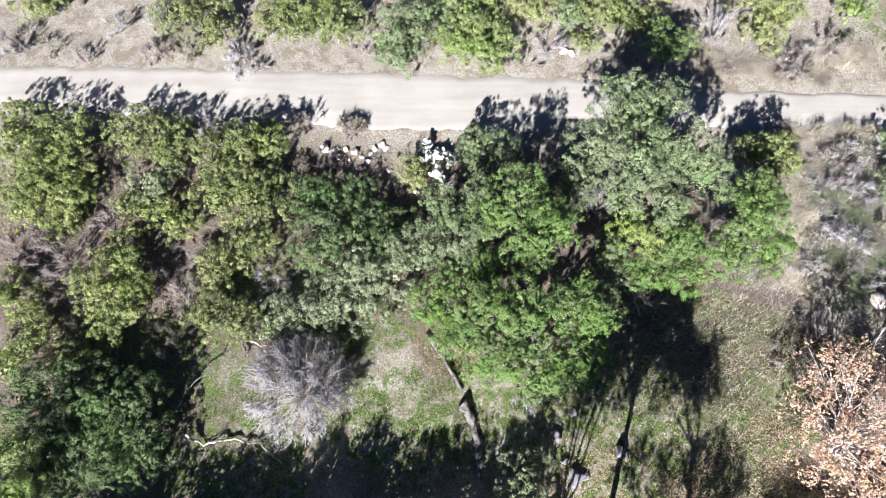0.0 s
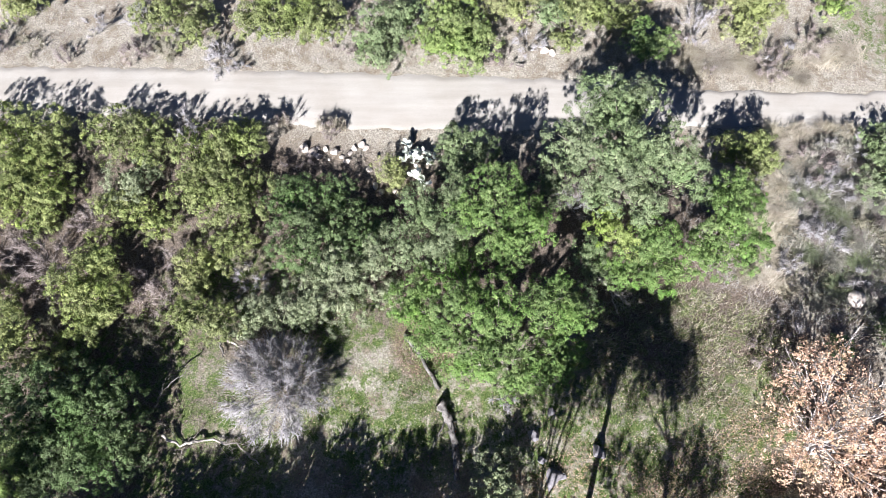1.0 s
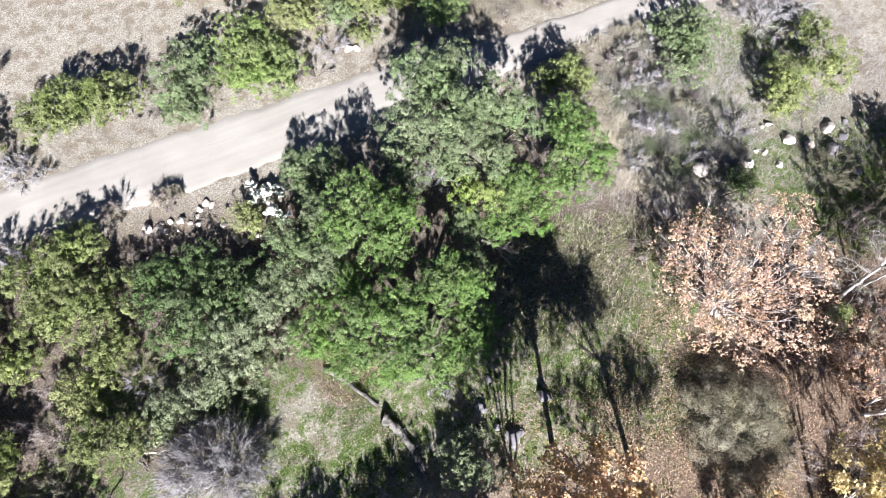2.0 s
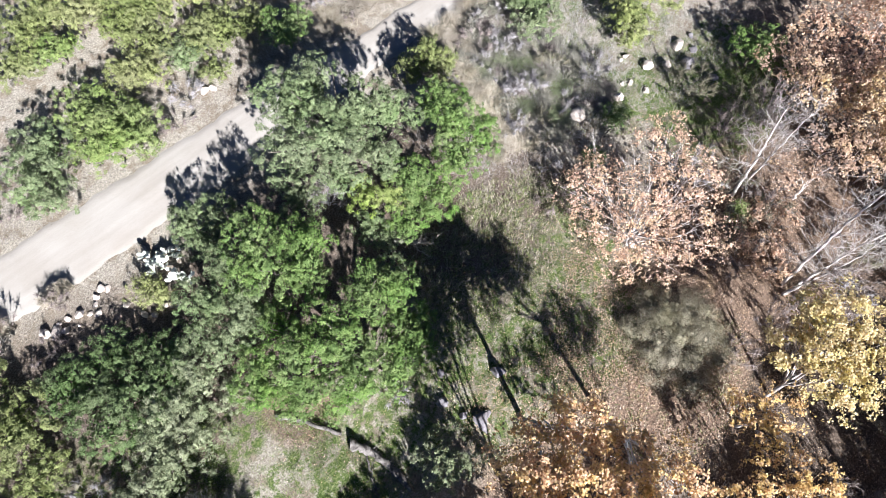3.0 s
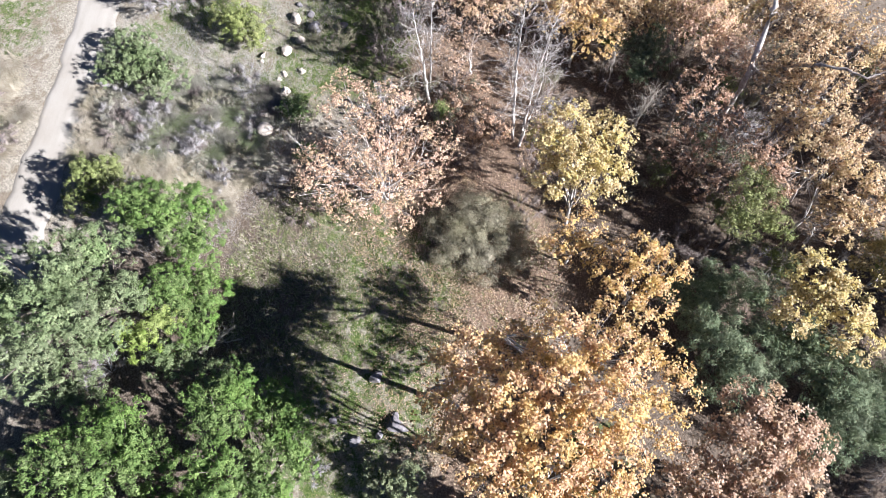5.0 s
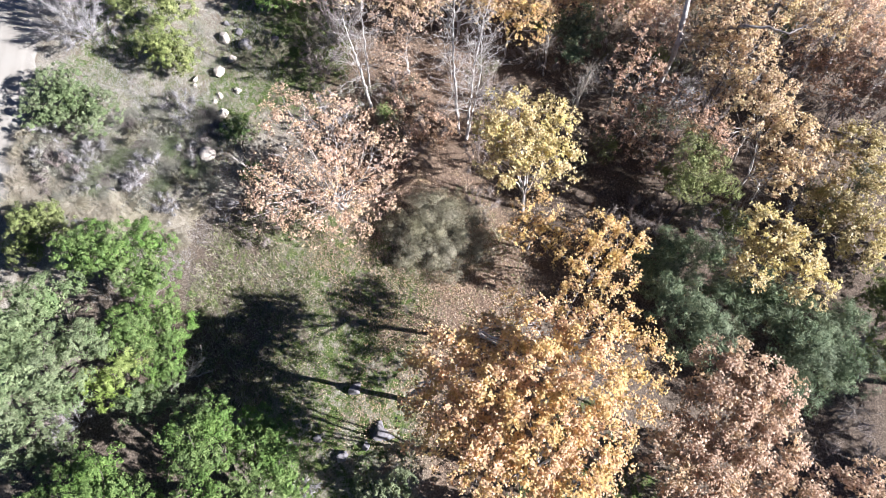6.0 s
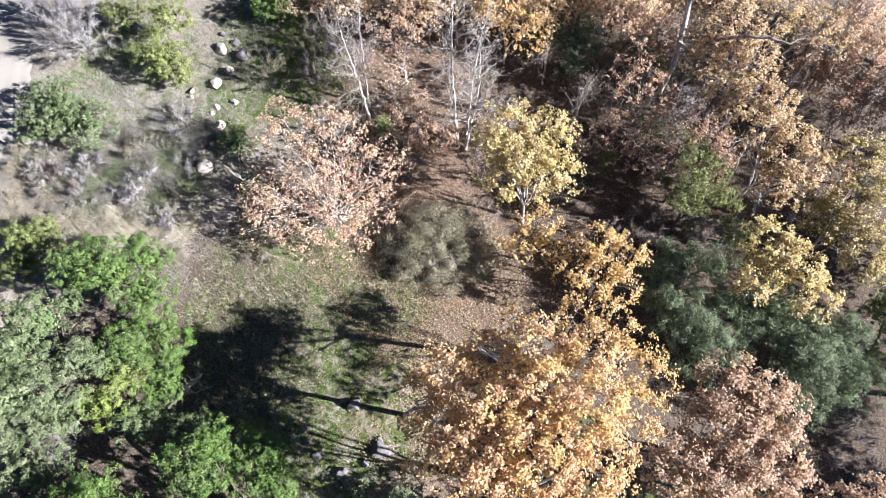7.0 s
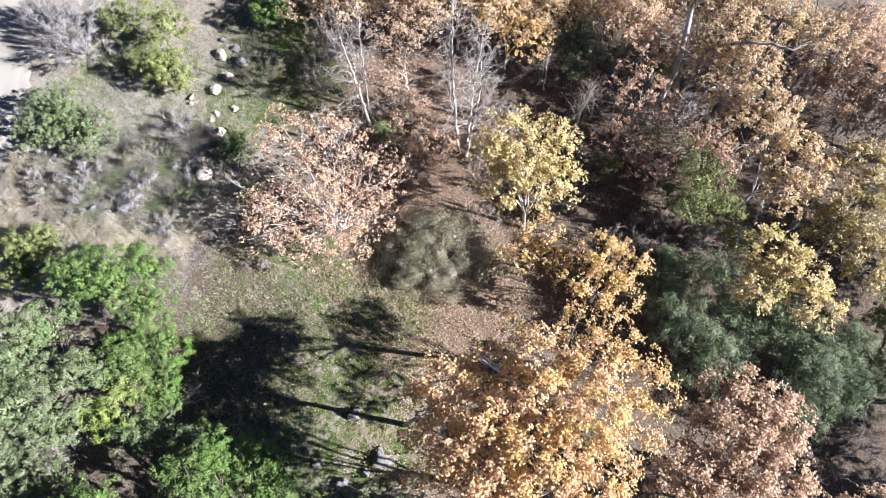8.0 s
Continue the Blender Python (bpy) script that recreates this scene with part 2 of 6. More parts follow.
# shade-darkened humus, green meadow and leaf litter: centre x, y and half widths in metres
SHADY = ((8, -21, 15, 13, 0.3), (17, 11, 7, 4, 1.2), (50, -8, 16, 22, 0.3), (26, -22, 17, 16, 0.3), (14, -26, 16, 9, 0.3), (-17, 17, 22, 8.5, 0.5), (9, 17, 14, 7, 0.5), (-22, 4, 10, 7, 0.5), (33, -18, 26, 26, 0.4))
MEADOWS = ((42, 33.5, 12, 3.5, 1.0), (-11.5, 14, 5, 3, 0.8), (-4.5, 11.5, 4, 2, 0.8), (-17, 9, 5, 3, 0.8), (-2.5, 5.5, 5, 3.5), (-12, 2.5, 5, 4), (16, 2.5, 5, 4, 0.9), (10.5, 1, 5, 4, 0.8), (20, 6, 3, 2.5, 1.0), (36, 6.5, 5, 4, 0.7), (-8, -8, 16, 7), (32, 11.5, 3, 2.5, 0.8), (4, 5.5, 5, 3, 0.8), (39, 20.5, 5, 3, 1.0), (11, 6, 4, 3, 1.2), (40, 7.5, 4, 5, 0.8))
MOTTLED = ((16, 9, 7, 5, 0.5), (34, 16, 6, 7, 0.6))
LITTERED = ((18.5, -4.8, 5, 3, 0.5), (30, -2, 8, 7, 0.6), (8, -3.5, 8, 4, 0.6), (0.3, 10.2, 2.2, 2.4, 0.3))
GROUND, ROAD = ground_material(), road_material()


# ---- shared builders ----
SLOPE_X, SLOPE_Y = 0.01, 0.07
rng = np.random.default_rng(7)


def gz(x, y):
    """Height of the ground: a gentle slope up to the road and on to the north."""
    return SLOPE_X * x + SLOPE_Y * y


def np_mesh(name, verts, faces, material, smooth_shade=False):
    """A mesh from numpy arrays; all faces with the same number of corners."""
    me = bpy.data.meshes.new(name)
    verts, faces = np.asarray(verts, np.float32), np.asarray(faces, np.int32)
    k = faces.shape[1]
    me.vertices.add(len(verts))
    me.vertices.foreach_set("co", verts.ravel())
    me.loops.add(faces.size)
    me.loops.foreach_set("vertex_index", faces.ravel())
    me.polygons.add(len(faces))
    me.polygons.foreach_set("loop_start", np.arange(0, faces.size, k, dtype=np.int32))
    if smooth_shade:
        me.polygons.foreach_set("use_smooth", np.ones(len(faces), bool))
    me.update(calc_edges=True)
    me.materials.append(material)
    return me


def part(name, mesh, parent, label=""):
    ob = new(name, mesh)
    ob.parent = parent
    return tagged(ob, label)


def thing(name, label, category, x, y, z=None, group="", kind=""):
    ob = new(name)
    ob.location = (x, y, gz(x, y) if z is None else z)
    return tagged(ob, label, category, group, kind)


def unit(v):
    return v / np.maximum(np.linalg.norm(v, axis=-1, keepdims=True), 1e-9)


def leaf_quads(pos, normal, size, slim=0.55, curl=0.15):
    """One bent diamond per leaf."""
    n = len(pos)
    axis = unit(np.cross(normal, rng.normal(size=(n, 3))))
    side = np.cross(normal, axis)
    L = (size * rng.uniform(0.7, 1.35, n))[:, None]
    tip = axis * L * 0.5
    wide = side * L * slim * 0.5
    drop = normal * L * curl
    V = np.stack([pos - tip - drop, pos + wide, pos + tip - drop, pos - wide], 1).reshape(-1, 3)
    return V, np.arange(4 * n, dtype=np.int32).reshape(n, 4)


def leaf_tris(pos, normal, size, slim=0.7):
    """One pointed triangle per leaf."""
    n = len(pos)
    axis = unit(np.cross(normal, rng.normal(size=(n, 3))))
    side = np.cross(normal, axis)
    L = (size * rng.uniform(0.65, 1.4, n))[:, None]
    V = np.stack([pos - axis * L * 0.35 - side * L * slim * 0.5, pos - axis * L * 0.35 + side * L * slim * 0.5, pos + axis * L * 0.65], 1).reshape(-1, 3)
    return V, np.arange(3 * n, dtype=np.int32).reshape(n, 3)


def tubes(paths, sides=5):
    """Tapered tubes along (points, radii) paths, as one vertex and face list."""
    Vs, Fs, off = [], [], 0
    ang = np.linspace(0, 2 * np.pi, sides, endpoint=False)
    for pts, rad in paths:
        pts, rad = np.asarray(pts, float), np.asarray(rad, float)
        tan = unit(np.gradient(pts, axis=0))
        ref = np.where(np.abs(tan[:, 2:3]) > 0.9, [[1.0, 0, 0]], [[0, 0, 1.0]])
        u = unit(np.cross(tan, ref))
        v = np.cross(tan, u)
        ring = pts[:, None] + rad[:, None, None] * (np.cos(ang)[None, :, None] * u[:, None] + np.sin(ang)[None, :, None] * v[:, None])
        Vs.append(ring.reshape(-1, 3))
        k = len(pts)
        i, j = np.meshgrid(np.arange(k - 1), np.arange(sides), indexing="ij")
        a, b = off + i * sides + j, off + i * sides + (j + 1) % sides
        Fs.append(np.stack([a, b, b + sides, a + sides], -1).reshape(-1, 4))
        off += k * sides
    return np.concatenate(Vs), np.concatenate(Fs)


def wobble_path(a, b, n, amount, r0, r1):
    a, b = np.asarray(a, float), np.asarray(b, float)
    s = np.linspace(0, 1, n)[:, None]
    w = rng.normal(size=(n, 3)).cumsum(0) * amount
    w -= w[0] + (w[-1] - w[0]) * s
    return a + (b - a) * s + w, np.linspace(r0, r1, n)


def clump_leaves(pos, normal, along, size, slim):
    """One pointed triangle per small leaf, laid round its clump like a shingle and pointing outwards."""
    n = len(pos)
    axis = along * 0.75 + unit(rng.normal(size=(n, 3))) * 0.7
    axis = unit(axis - normal * (axis * normal).sum(1)[:, None])
    side = np.cross(normal, axis)
    L = (size * rng.uniform(0.6, 1.4, n))[:, None]
    V = np.stack([pos - axis * L * 0.35 - side * L * slim * 0.5, pos - axis * L * 0.35 + side * L * slim * 0.5, pos + axis * L * 0.65], 1).reshape(-1, 3)
    return V, np.arange(3 * n, dtype=np.int32).reshape(n, 3)


def crown_leaves(lobes, leaf, cover, slim, tuft, core=0.5):
    """Leaves of a crown: lobes (x, y, z, r, rz) bear rounded boughs, boughs bear tufts, tufts bear leaves. cover: leaf area per area of crown."""
    P, N, A, P2, N2 = [], [], [], [], []
    for x, y, z, r, rz in lobes:
        c, ax = np.array([x, y, z]), np.array([r, r, rz])
        area = 2.6 * np.pi * r * (r + rz) * 0.5
        rb = min(0.62, 0.42 * r)
        nb = max(7, int(area / (rb * rb) * 0.5))
        d = unit(rng.normal(size=(nb * 2, 3)))
        d = d[d[:, 2] > -0.25][:nb]
        # some boughs stand out, some lie deep
        depth = np.where(rng.random(len(d)) < 0.25, rng.uniform(0.4, 0.62, len(d)), rng.uniform(0.7, 0.96, len(d)))
        bough = c + d * ax * depth[:, None]
        size = rb * rng.uniform(0.65, 1.3, len(d))
        facing = unit(d / ax + np.array([0, 0, 0.3]))
        each = max(4, int(area / (tuft * tuft) * 0.62 / len(d)))
        k = len(d) * each
        b = np.repeat(np.arange(len(d)), each)
        e = unit(rng.normal(size=(k, 3)) * 0.85 + facing[b] * 0.75)
        cc = bough[b] + e * (size[b] * rng.uniform(0.7, 1.1, k))[:, None] * np.array([1, 1, 0.9])
        m = max(5, int(cover * area / k / (leaf * leaf * slim * 0.5)))
        count = np.maximum(3, (m * np.clip(rng.normal(1.0, 0.45, k), 0.25, 2.2)).astype(int))
        k = count.sum()
        cr = np.repeat(tuft * rng.uniform(0.55, 1.1, len(cc)), count)[:, None]
        out = np.repeat(e, count, 0)
        q = unit(rng.normal(size=(k, 3)) * 0.75 + out * 0.65)
        P.append(np.repeat(cc, count, 0) + q * cr * (rng.random(k) ** 0.4)[:, None] * np.array([1, 1, 0.85]))
        N.append(unit(q * 0.7 + out * 0.5 + rng.normal(0, 0.45, (k, 3)) + np.array([0, 0, 0.15])))
        A.append(unit(q + out * 0.8 + np.array([0, 0, 0.3])))
        # broad inner leaves that close the heart of the crown
        k = int(core * area * 44)
        q = unit(rng.normal(size=(k, 3)))
        P2.append(c + q * ax * rng.uniform(0.25, 0.58, k)[:, None])
        N2.append(unit(q + rng.normal(0, 0.3, (k, 3))))
    P, N, A = np.concatenate(P), np.concatenate(N), np.concatenate(A)
    keep = P[:, 2] > 0.05
    V, Fq = clump_leaves(P[keep], N[keep], A[keep], leaf * 1.35, slim * 0.62)
    P, N = np.concatenate(P2), np.concatenate(N2)
    keep = P[:, 2] > 0.1
    V2, F2 = leaf_tris(P[keep], N[keep], 0.19, 0.9)
    return np.concatenate([V, V2]), np.concatenate([Fq, F2 + len(V)])


def loose_leaves(lobes, leaf, cover, slim):
    """Large leaves in small sprays in the outer shell of each lobe, thick in some places and thin in others."""
    P, N = [], []
    for x, y, z, r, rz in lobes:
        c, ax = np.array([x, y, z]), np.array([r, r, rz])
        area = 2.6 * np.pi * r * (r + rz) * 0.5
        n = int(2.9 * cover * area / (leaf * leaf * slim * 0.5) / 4)
        d = unit(rng.normal(size=(n, 3)))
        d[:, 2] = np.where(d[:, 2] < -0.3, -d[:, 2], d[:, 2])
        # the outline swells and shrinks from spray to spray
        turn = rng.uniform(0, 6.28, 6)
        swell = 0.13 * np.sin(d[:, 0] * 5.1 + turn[0]) * np.sin(d[:, 1] * 5.7 + turn[1]) + 0.12 * np.sin(d[:, 2] * 7 + d[:, 0] * 4 + turn[2])
        q = c + d * ax * ((1.12 - 0.62 * rng.random(n) ** 1.6) + swell)[:, None]
        w = np.sin(q[:, 0] * 3.1 + turn[3] + np.sin(q[:, 2] * 2.3)) * np.sin(q[:, 1] * 2.7 + turn[4]) + 0.7 * np.sin(q[:, 0] * 6.3 + q[:, 2] * 4.1 + turn[5]) * np.sin(q[:, 1] * 7.1 - q[:, 2] * 3.7)
        keep = w + rng.normal(0, 0.26, n) > 0.2
        q, d = q[keep], d[keep]
        k = len(q)
        lean = unit(d * 0.5 + rng.normal(0, 0.4, (k, 3)) + np.array([0, -0.42, 0.6]))
        spread = unit(rng.normal(size=(4 * k, 3))) * leaf * rng.uniform(0.3, 1.2, 4 * k)[:, None] * np.array([1, 1, 0.6])
        P.append(np.repeat(q, 4, 0) + spread)
        N.append(unit(np.repeat(lean, 4, 0) + rng.normal(0, 0.35, (4 * k, 3))))
    P, N = np.concatenate(P), np.concatenate(N)
    keep = P[:, 2] > 0.05
    return leaf_quads(P[keep], N[keep], leaf, slim)


def limb_paths(lobes, r0, lift=0.35, fine=2, thick=0.62):
    """Trunk and limbs from the foot to every lobe, with side branches."""
    paths = []
    lobes = sorted(lobes, key=lambda l: -l[3])
    fork = np.array([0, 0, max(0.25, lift * np.mean([l[2] for l in lobes]))])
    aim = np.average([l[:2] for l in lobes], axis=0, weights=[l[3] for l in lobes])
    fork[:2] = aim * 0.25
    paths.append(wobble_path((0, 0, -0.3), fork, 6, 0.03 * r0 / 0.2, r0 * 1.25, r0 * 0.85))
    for x, y, z, r, rz in lobes:
        end = np.array([x, y, z + rz * 0.35])
        p, rad = wobble_path(fork, end, 9, 0.10, r0 * thick, r0 * 0.12)
        paths.append((p, rad))
        for _ in range(int(3 * fine)):
            k = rng.integers(3, 8)
            d = unit(rng.normal(size=3) + np.array([0, 0, 0.5]))
            q = np.array([x, y, z]) + d * np.array([r, r, rz]) * 0.92
            p2, rad2 = wobble_path(p[k], q, 6, 0.06, rad[k] * 0.55, max(0.008, r0 * 0.05))
            paths.append((p2, rad2))
            for _ in range(int(fine)):
                j = rng.integers(2, 5)
                q2 = p2[j] + unit(rng.normal(size=3) + np.array([0, 0, 0.4])) * r * 0.45
                paths.append(wobble_path(p2[j], q2, 4, 0.05, rad2[j] * 0.6, 0.006))
    return paths


def leafy(name, label, category, material, x, y, lobes, leaf=0.1, cover=0.85, slim=0.58, tuft=0.25, trunk=0.1):
    """An evergreen shrub or tree: tapered trunk with limbs, and a crown of leaf clumps. Lobes stand in world x, y and height above ground."""
    root = thing(name, label, category, x, y)
    z0 = gz(x, y)
    rel = [(a - x, b - y, h + gz(a, b) - z0, r, rz) for a, b, h, r, rz in lobes]
    V, Fq = tubes(limb_paths(rel, trunk, fine=1))
    part("trunk", np_mesh("trunk", V, Fq, OAK_BARK, True), root, "grey-brown trunk with spreading limbs")
    V, Fq = crown_leaves(rel, leaf, cover, slim, tuft)
    part("crown", np_mesh("crown", V, Fq, material), root)
    return root


def sycamore(name, label, category, material, x, y, lobes, density=0.8, leaf=0.14, trunk=0.12, lift=0.3, thick=0.42, stems=()):
    """A half-bare autumn tree: white forking trunk and a thin crown of large single leaves."""
    root = thing(name, label, category, x, y)
    z0 = gz(x, y)
    rel = [(a - x, b - y, h + gz(a, b) - z0, r, rz) for a, b, h, r, rz in lobes]
    paths = limb_paths(rel, trunk, lift, 2, thick)
    bole = part("trunk", np_mesh("trunk", *tubes(paths[:1], 7), SYC_BARK, True), root, "white mottled trunk")
    each = (len(paths) - 1) // len(rel)
    for k in range(len(rel)):
        part("limb", np_mesh("limb", *tubes(paths[1 + k * each : 1 + (k + 1) * each], 5), SYC_BARK, True), bole)
    for a, b, h in stems:
        tip = np.array([a - x, b - y, h + gz(a, b) - z0])
        p, q = wobble_path((rng.normal(0, 0.15), rng.normal(0, 0.15), -0.3), tip, 12, 0.05, trunk * 0.52, 0.02)
        paths = [(p, q)]
        for j in (4, 5, 6, 7, 8, 9, 10, 11) * 2:
            e = p[j] + unit(unit(tip) * 0.9 + rng.normal(0, 0.6, 3)) * rng.uniform(0.8, 2.0)
            p2, q2 = wobble_path(p[j], e, 6, 0.05, q[j] * 0.5, 0.008)
            paths.append((p2, q2))
            for k in (2, 3, 4):
                paths.append(wobble_path(p2[k], p2[k] + unit(e - p[j] + rng.normal(0, 0.5, 3)) * 0.6, 4, 0.02, q2[k] * 0.6, 0.006))
        part("limb", np_mesh("limb", *tubes(paths, 5), SYC_BARK, True), bole)
    V, Fq = loose_leaves(rel, leaf, density * 0.9, 0.75)
    part("crown", np_mesh("crown", V, Fq, material), root)
    return root


def brush(label, material, x, y, r, h, n=0):
    """A leafless bush: stems fan out from the foot and split into fine twigs."""
    root = thing("leafless_bush", label, "bush", x, y)
    n = int((n or 260 + 260 * r * r) * 0.48)
    stems = max(8, n // 28)
    P0, P1, W0 = [], [], []
    a = rng.uniform(0, 2 * np.pi, stems)
    s = np.sqrt(rng.random(stems)) * r
    top = np.stack([np.cos(a) * s, np.sin(a) * s, h * (0.35 + 0.75 * np.sqrt(np.maximum(0, 1 - (s / r) ** 2))) * rng.uniform(0.7, 1.1, stems)], 1)
    foot = np.stack([np.cos(a) * s * 0.25, np.sin(a) * s * 0.25, np.zeros(stems)], 1)
    mid = foot * 0.45 + top * 0.55 + rng.normal(0, 0.06 * r, (stems, 3))
    P0 += [foot, mid]
    P1 += [mid, top]
    W0 += [np.full(stems, 0.028), np.full(stems, 0.02)]
    k = n - stems
    i = rng.integers(0, stems, k)
    f = rng.uniform(0.3, 1, k)[:, None]
    st = mid[i] * (1 - f) + top[i] * f
    d = unit(unit(top[i] - foot[i]) + rng.normal(0, 0.6, (k, 3)))
    en = st + d * (rng.uniform(0.2, 0.5, k) * (0.5 + 0.35 * r))[:, None]
    en[:, 2] = np.maximum(en[:, 2], 0.02)
    P0.append(st)
    P1.append(en)
    W0.append(np.full(k, 0.019))
    i2 = rng.integers(0, k, k)
    f = rng.uniform(0.3, 1, k)[:, None]
    st2 = st[i2] * (1 - f) + en[i2] * f
    en2 = st2 + unit((en - st)[i2] + rng.normal(0, 0.35, (k, 3))) * rng.uniform(0.12, 0.35, k)[:, None]
    en2[:, 2] = np.maximum(en2[:, 2], 0.02)
    P0.append(st2)
    P1.append(en2)
    W0.append(np.full(k, 0.0135))
    for name, first, last in (("stem_fan", 0, 2), ("twig_mass", 2, 4)):
        A, B, Wd = np.concatenate(P0[first:last]), np.concatenate(P1[first:last]), np.concatenate(W0[first:last])[:, None]
        tan = unit(B - A)
        u = unit(np.cross(tan, rng.normal(size=tan.shape)))
        v = np.cross(tan, u)
        # three-sided tapered twigs
        V = np.stack([A + q * Wd for q in (u, -0.5 * u + 0.87 * v, -0.5 * u - 0.87 * v)] + [B], 1).reshape(-1, 3)
        b = np.arange(len(A))[:, None] * 4
        Fq = np.concatenate([b + np.array([0, 1, 3]), b + np.array([1, 2, 3]), b + np.array([2, 0, 3])])
        tagged(part(name, np_mesh(name, V, Fq, material), root), kind="stuff")
    return root


def rock(x, y, size, material=ROCK, label="pale weathered rock on the dry ground", tall=0.6, name="rock", group="scattered rocks"):
    bm = bmesh.new()
    s = np.array([size * rng.uniform(0.8, 1.25), size * rng.uniform(0.7, 1.05), size * tall * rng.uniform(0.8, 1.2)]) * 0.5
    count, rough = (70, 0.05) if size > 1.2 else (18, 0.24)
    for p in unit(rng.normal(size=(count, 3))) * rng.uniform(1 - rough, 1 + rough, (count, 1)):
        bm.verts.new(p * s)
    bmesh.ops.convex_hull(bm, input=bm.verts)
    bmesh.ops.delete(bm, geom=[v for v in bm.verts if not v.link_faces], context="VERTS")
    bmesh.ops.bevel(bm, geom=bm.edges[:], offset=size * 0.025, segments=1, affect="EDGES", profile=0.6)
    for v in bm.verts:
        v.co *= 1 + 0.05 * noise.noise(v.co * (5 / size) + Vector((x, y, size)))
    me = bpy.data.meshes.new(name)
    bm.to_mesh(me)
    bm.free()
    for p in me.polygons:
        p.use_smooth = size > 1.2
    me.materials.append(material)
    ob = new(name, me)
    ob.rotation_euler = (0, 0, rng.uniform(0, 6.28))
    ob.location = (x, y, gz(x, y) + size * tall * (0.3 if size > 1.2 else 0.27))
    return tagged(ob, label, "rock", group)


# ---- ground and road ----
def ground():
    """One sheet to the horizon, fine near the camera."""
    ticks = np.concatenate([np.linspace(-1500, -80, 12), np.arange(-70, 80, 1.0), np.linspace(90, 1500, 12)])
    X, Y = np.meshgrid(ticks, ticks, indexing="xy")
    near = np.clip(1 - np.maximum(abs(X), abs(Y)) / 90, 0, 1)
    road_off = np.clip((np.abs(Y - 27.6) - 3.2) / 2.0, 0, 1)
    Z = gz(X, Y) + near * road_off * 0.10 * (np.sin(X * 0.9 + np.sin(Y * 0.5) * 2) * np.cos(Y * 0.7 + X * 0.2) + 0.6 * np.sin(X * 2.3) * np.sin(Y * 2.1))
    n = len(ticks)
    i, j = np.meshgrid(np.arange(n - 1), np.arange(n - 1), indexing="ij")
    a = i * n + j
    Fq = np.stack([a, a + 1, a + n + 1, a + n], -1).reshape(-1, 4)
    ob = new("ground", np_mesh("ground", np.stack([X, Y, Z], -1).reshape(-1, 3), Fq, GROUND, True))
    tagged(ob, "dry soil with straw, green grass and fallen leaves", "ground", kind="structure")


def road():
    """Graded dirt track: x, southern and northern edge."""
    edges = [(-400, 33, 37), (-60, 28.9, 32.0), (-33, 27.6, 31.25), (-24, 27.1, 31.05), (-16, 26.7, 30.85), (-5, 25.7, 30.35), (6, 25.4, 29.9), (12, 25.6, 29.5), (18, 25.6, 28.8),
             (24, 25.6, 28.5), (31, 25.45, 28.3), (38, 25.4, 28.45), (46, 25.8, 29.0), (60, 27, 30.4), (90, 30, 33.6), (400, 60, 64)]
    e = np.array(edges, float)
    xs = np.concatenate([np.linspace(-400, -61, 20), np.arange(-60, 70, 0.4), np.linspace(71, 400, 20)])
    lo, hi = np.interp(xs, e[:, 0], e[:, 1]), np.interp(xs, e[:, 0], e[:, 2])
    lo += 0.10 * np.sin(xs * 1.7) + 0.07 * np.sin(xs * 4.3 + 1) + rng.normal(0, 0.04, len(xs))
    hi += 0.10 * np.sin(xs * 1.3 + 2) + 0.07 * np.sin(xs * 3.7) + rng.normal(0, 0.04, len(xs))
    rows = []
    for s in (-0.06, 0.0, 0.12, 0.25, 0.5, 0.75, 0.88, 1.0, 1.06):
        y = lo + (hi - lo) * s
        rise = -0.12 if s < 0 or s > 1 else 0.006 + 0.06 * (1 - (2 * s - 1) ** 2) - (0.02 if abs(abs(s - 0.5) - 0.25) < 0.01 else 0)
        rows.append(np.stack([xs, y, gz(xs, y) + rise], -1))
    V = np.stack(rows, 0)
    n = len(xs)
    i, j = np.meshgrid(np.arange(len(rows) - 1), np.arange(n - 1), indexing="ij")
    a = i * n + j
    Fq = np.stack([a, a + 1, a + n + 1, a + n], -1).reshape(-1, 4)
    tagged(new("road", np_mesh("road", V.reshape(-1, 3), Fq, ROAD, True)), "pale graded dirt road with smooth wheel tracks", "road", kind="structure")


ground()
road()


# ---- plants ----

# chaparral north of the road
leafy("chaparral_shrub", "yellow-green chaparral shrub on the dry bank", "shrub", YELLOW, -30.44, 35.83, [(-30.44, 35.83, 1.1, 1.82, 1.1)])
leafy("chaparral_shrub", "dull olive chaparral shrub on the dry bank", "shrub", OLIVE, -18.51, 34.46, [(-17.25, 34.04, 1.2, 2, 1.2), (-20.23, 35.03, 1, 1.71, 1)])
leafy("chaparral_shrub", "large olive chaparral shrub beside the dirt road", "shrub", OLIVE, -9.94, 33.83, [(-10.62, 33.7, 1.5, 2.5, 1.5), (-7.71, 33.77, 1.4, 2.19, 1.4), (-12.87, 34.35, 1.1, 1.48, 1.1)])
leafy("chaparral_shrub", "pale olive chaparral shrub at the road edge", "shrub", OAK, -2.53, 32.95, [(-2.89, 32.96, 1.4, 2.28, 1.4), (-1.66, 34.32, 1.3, 1.89, 1.3), (-3.08, 30.89, 0.9, 1.55, 0.9)])
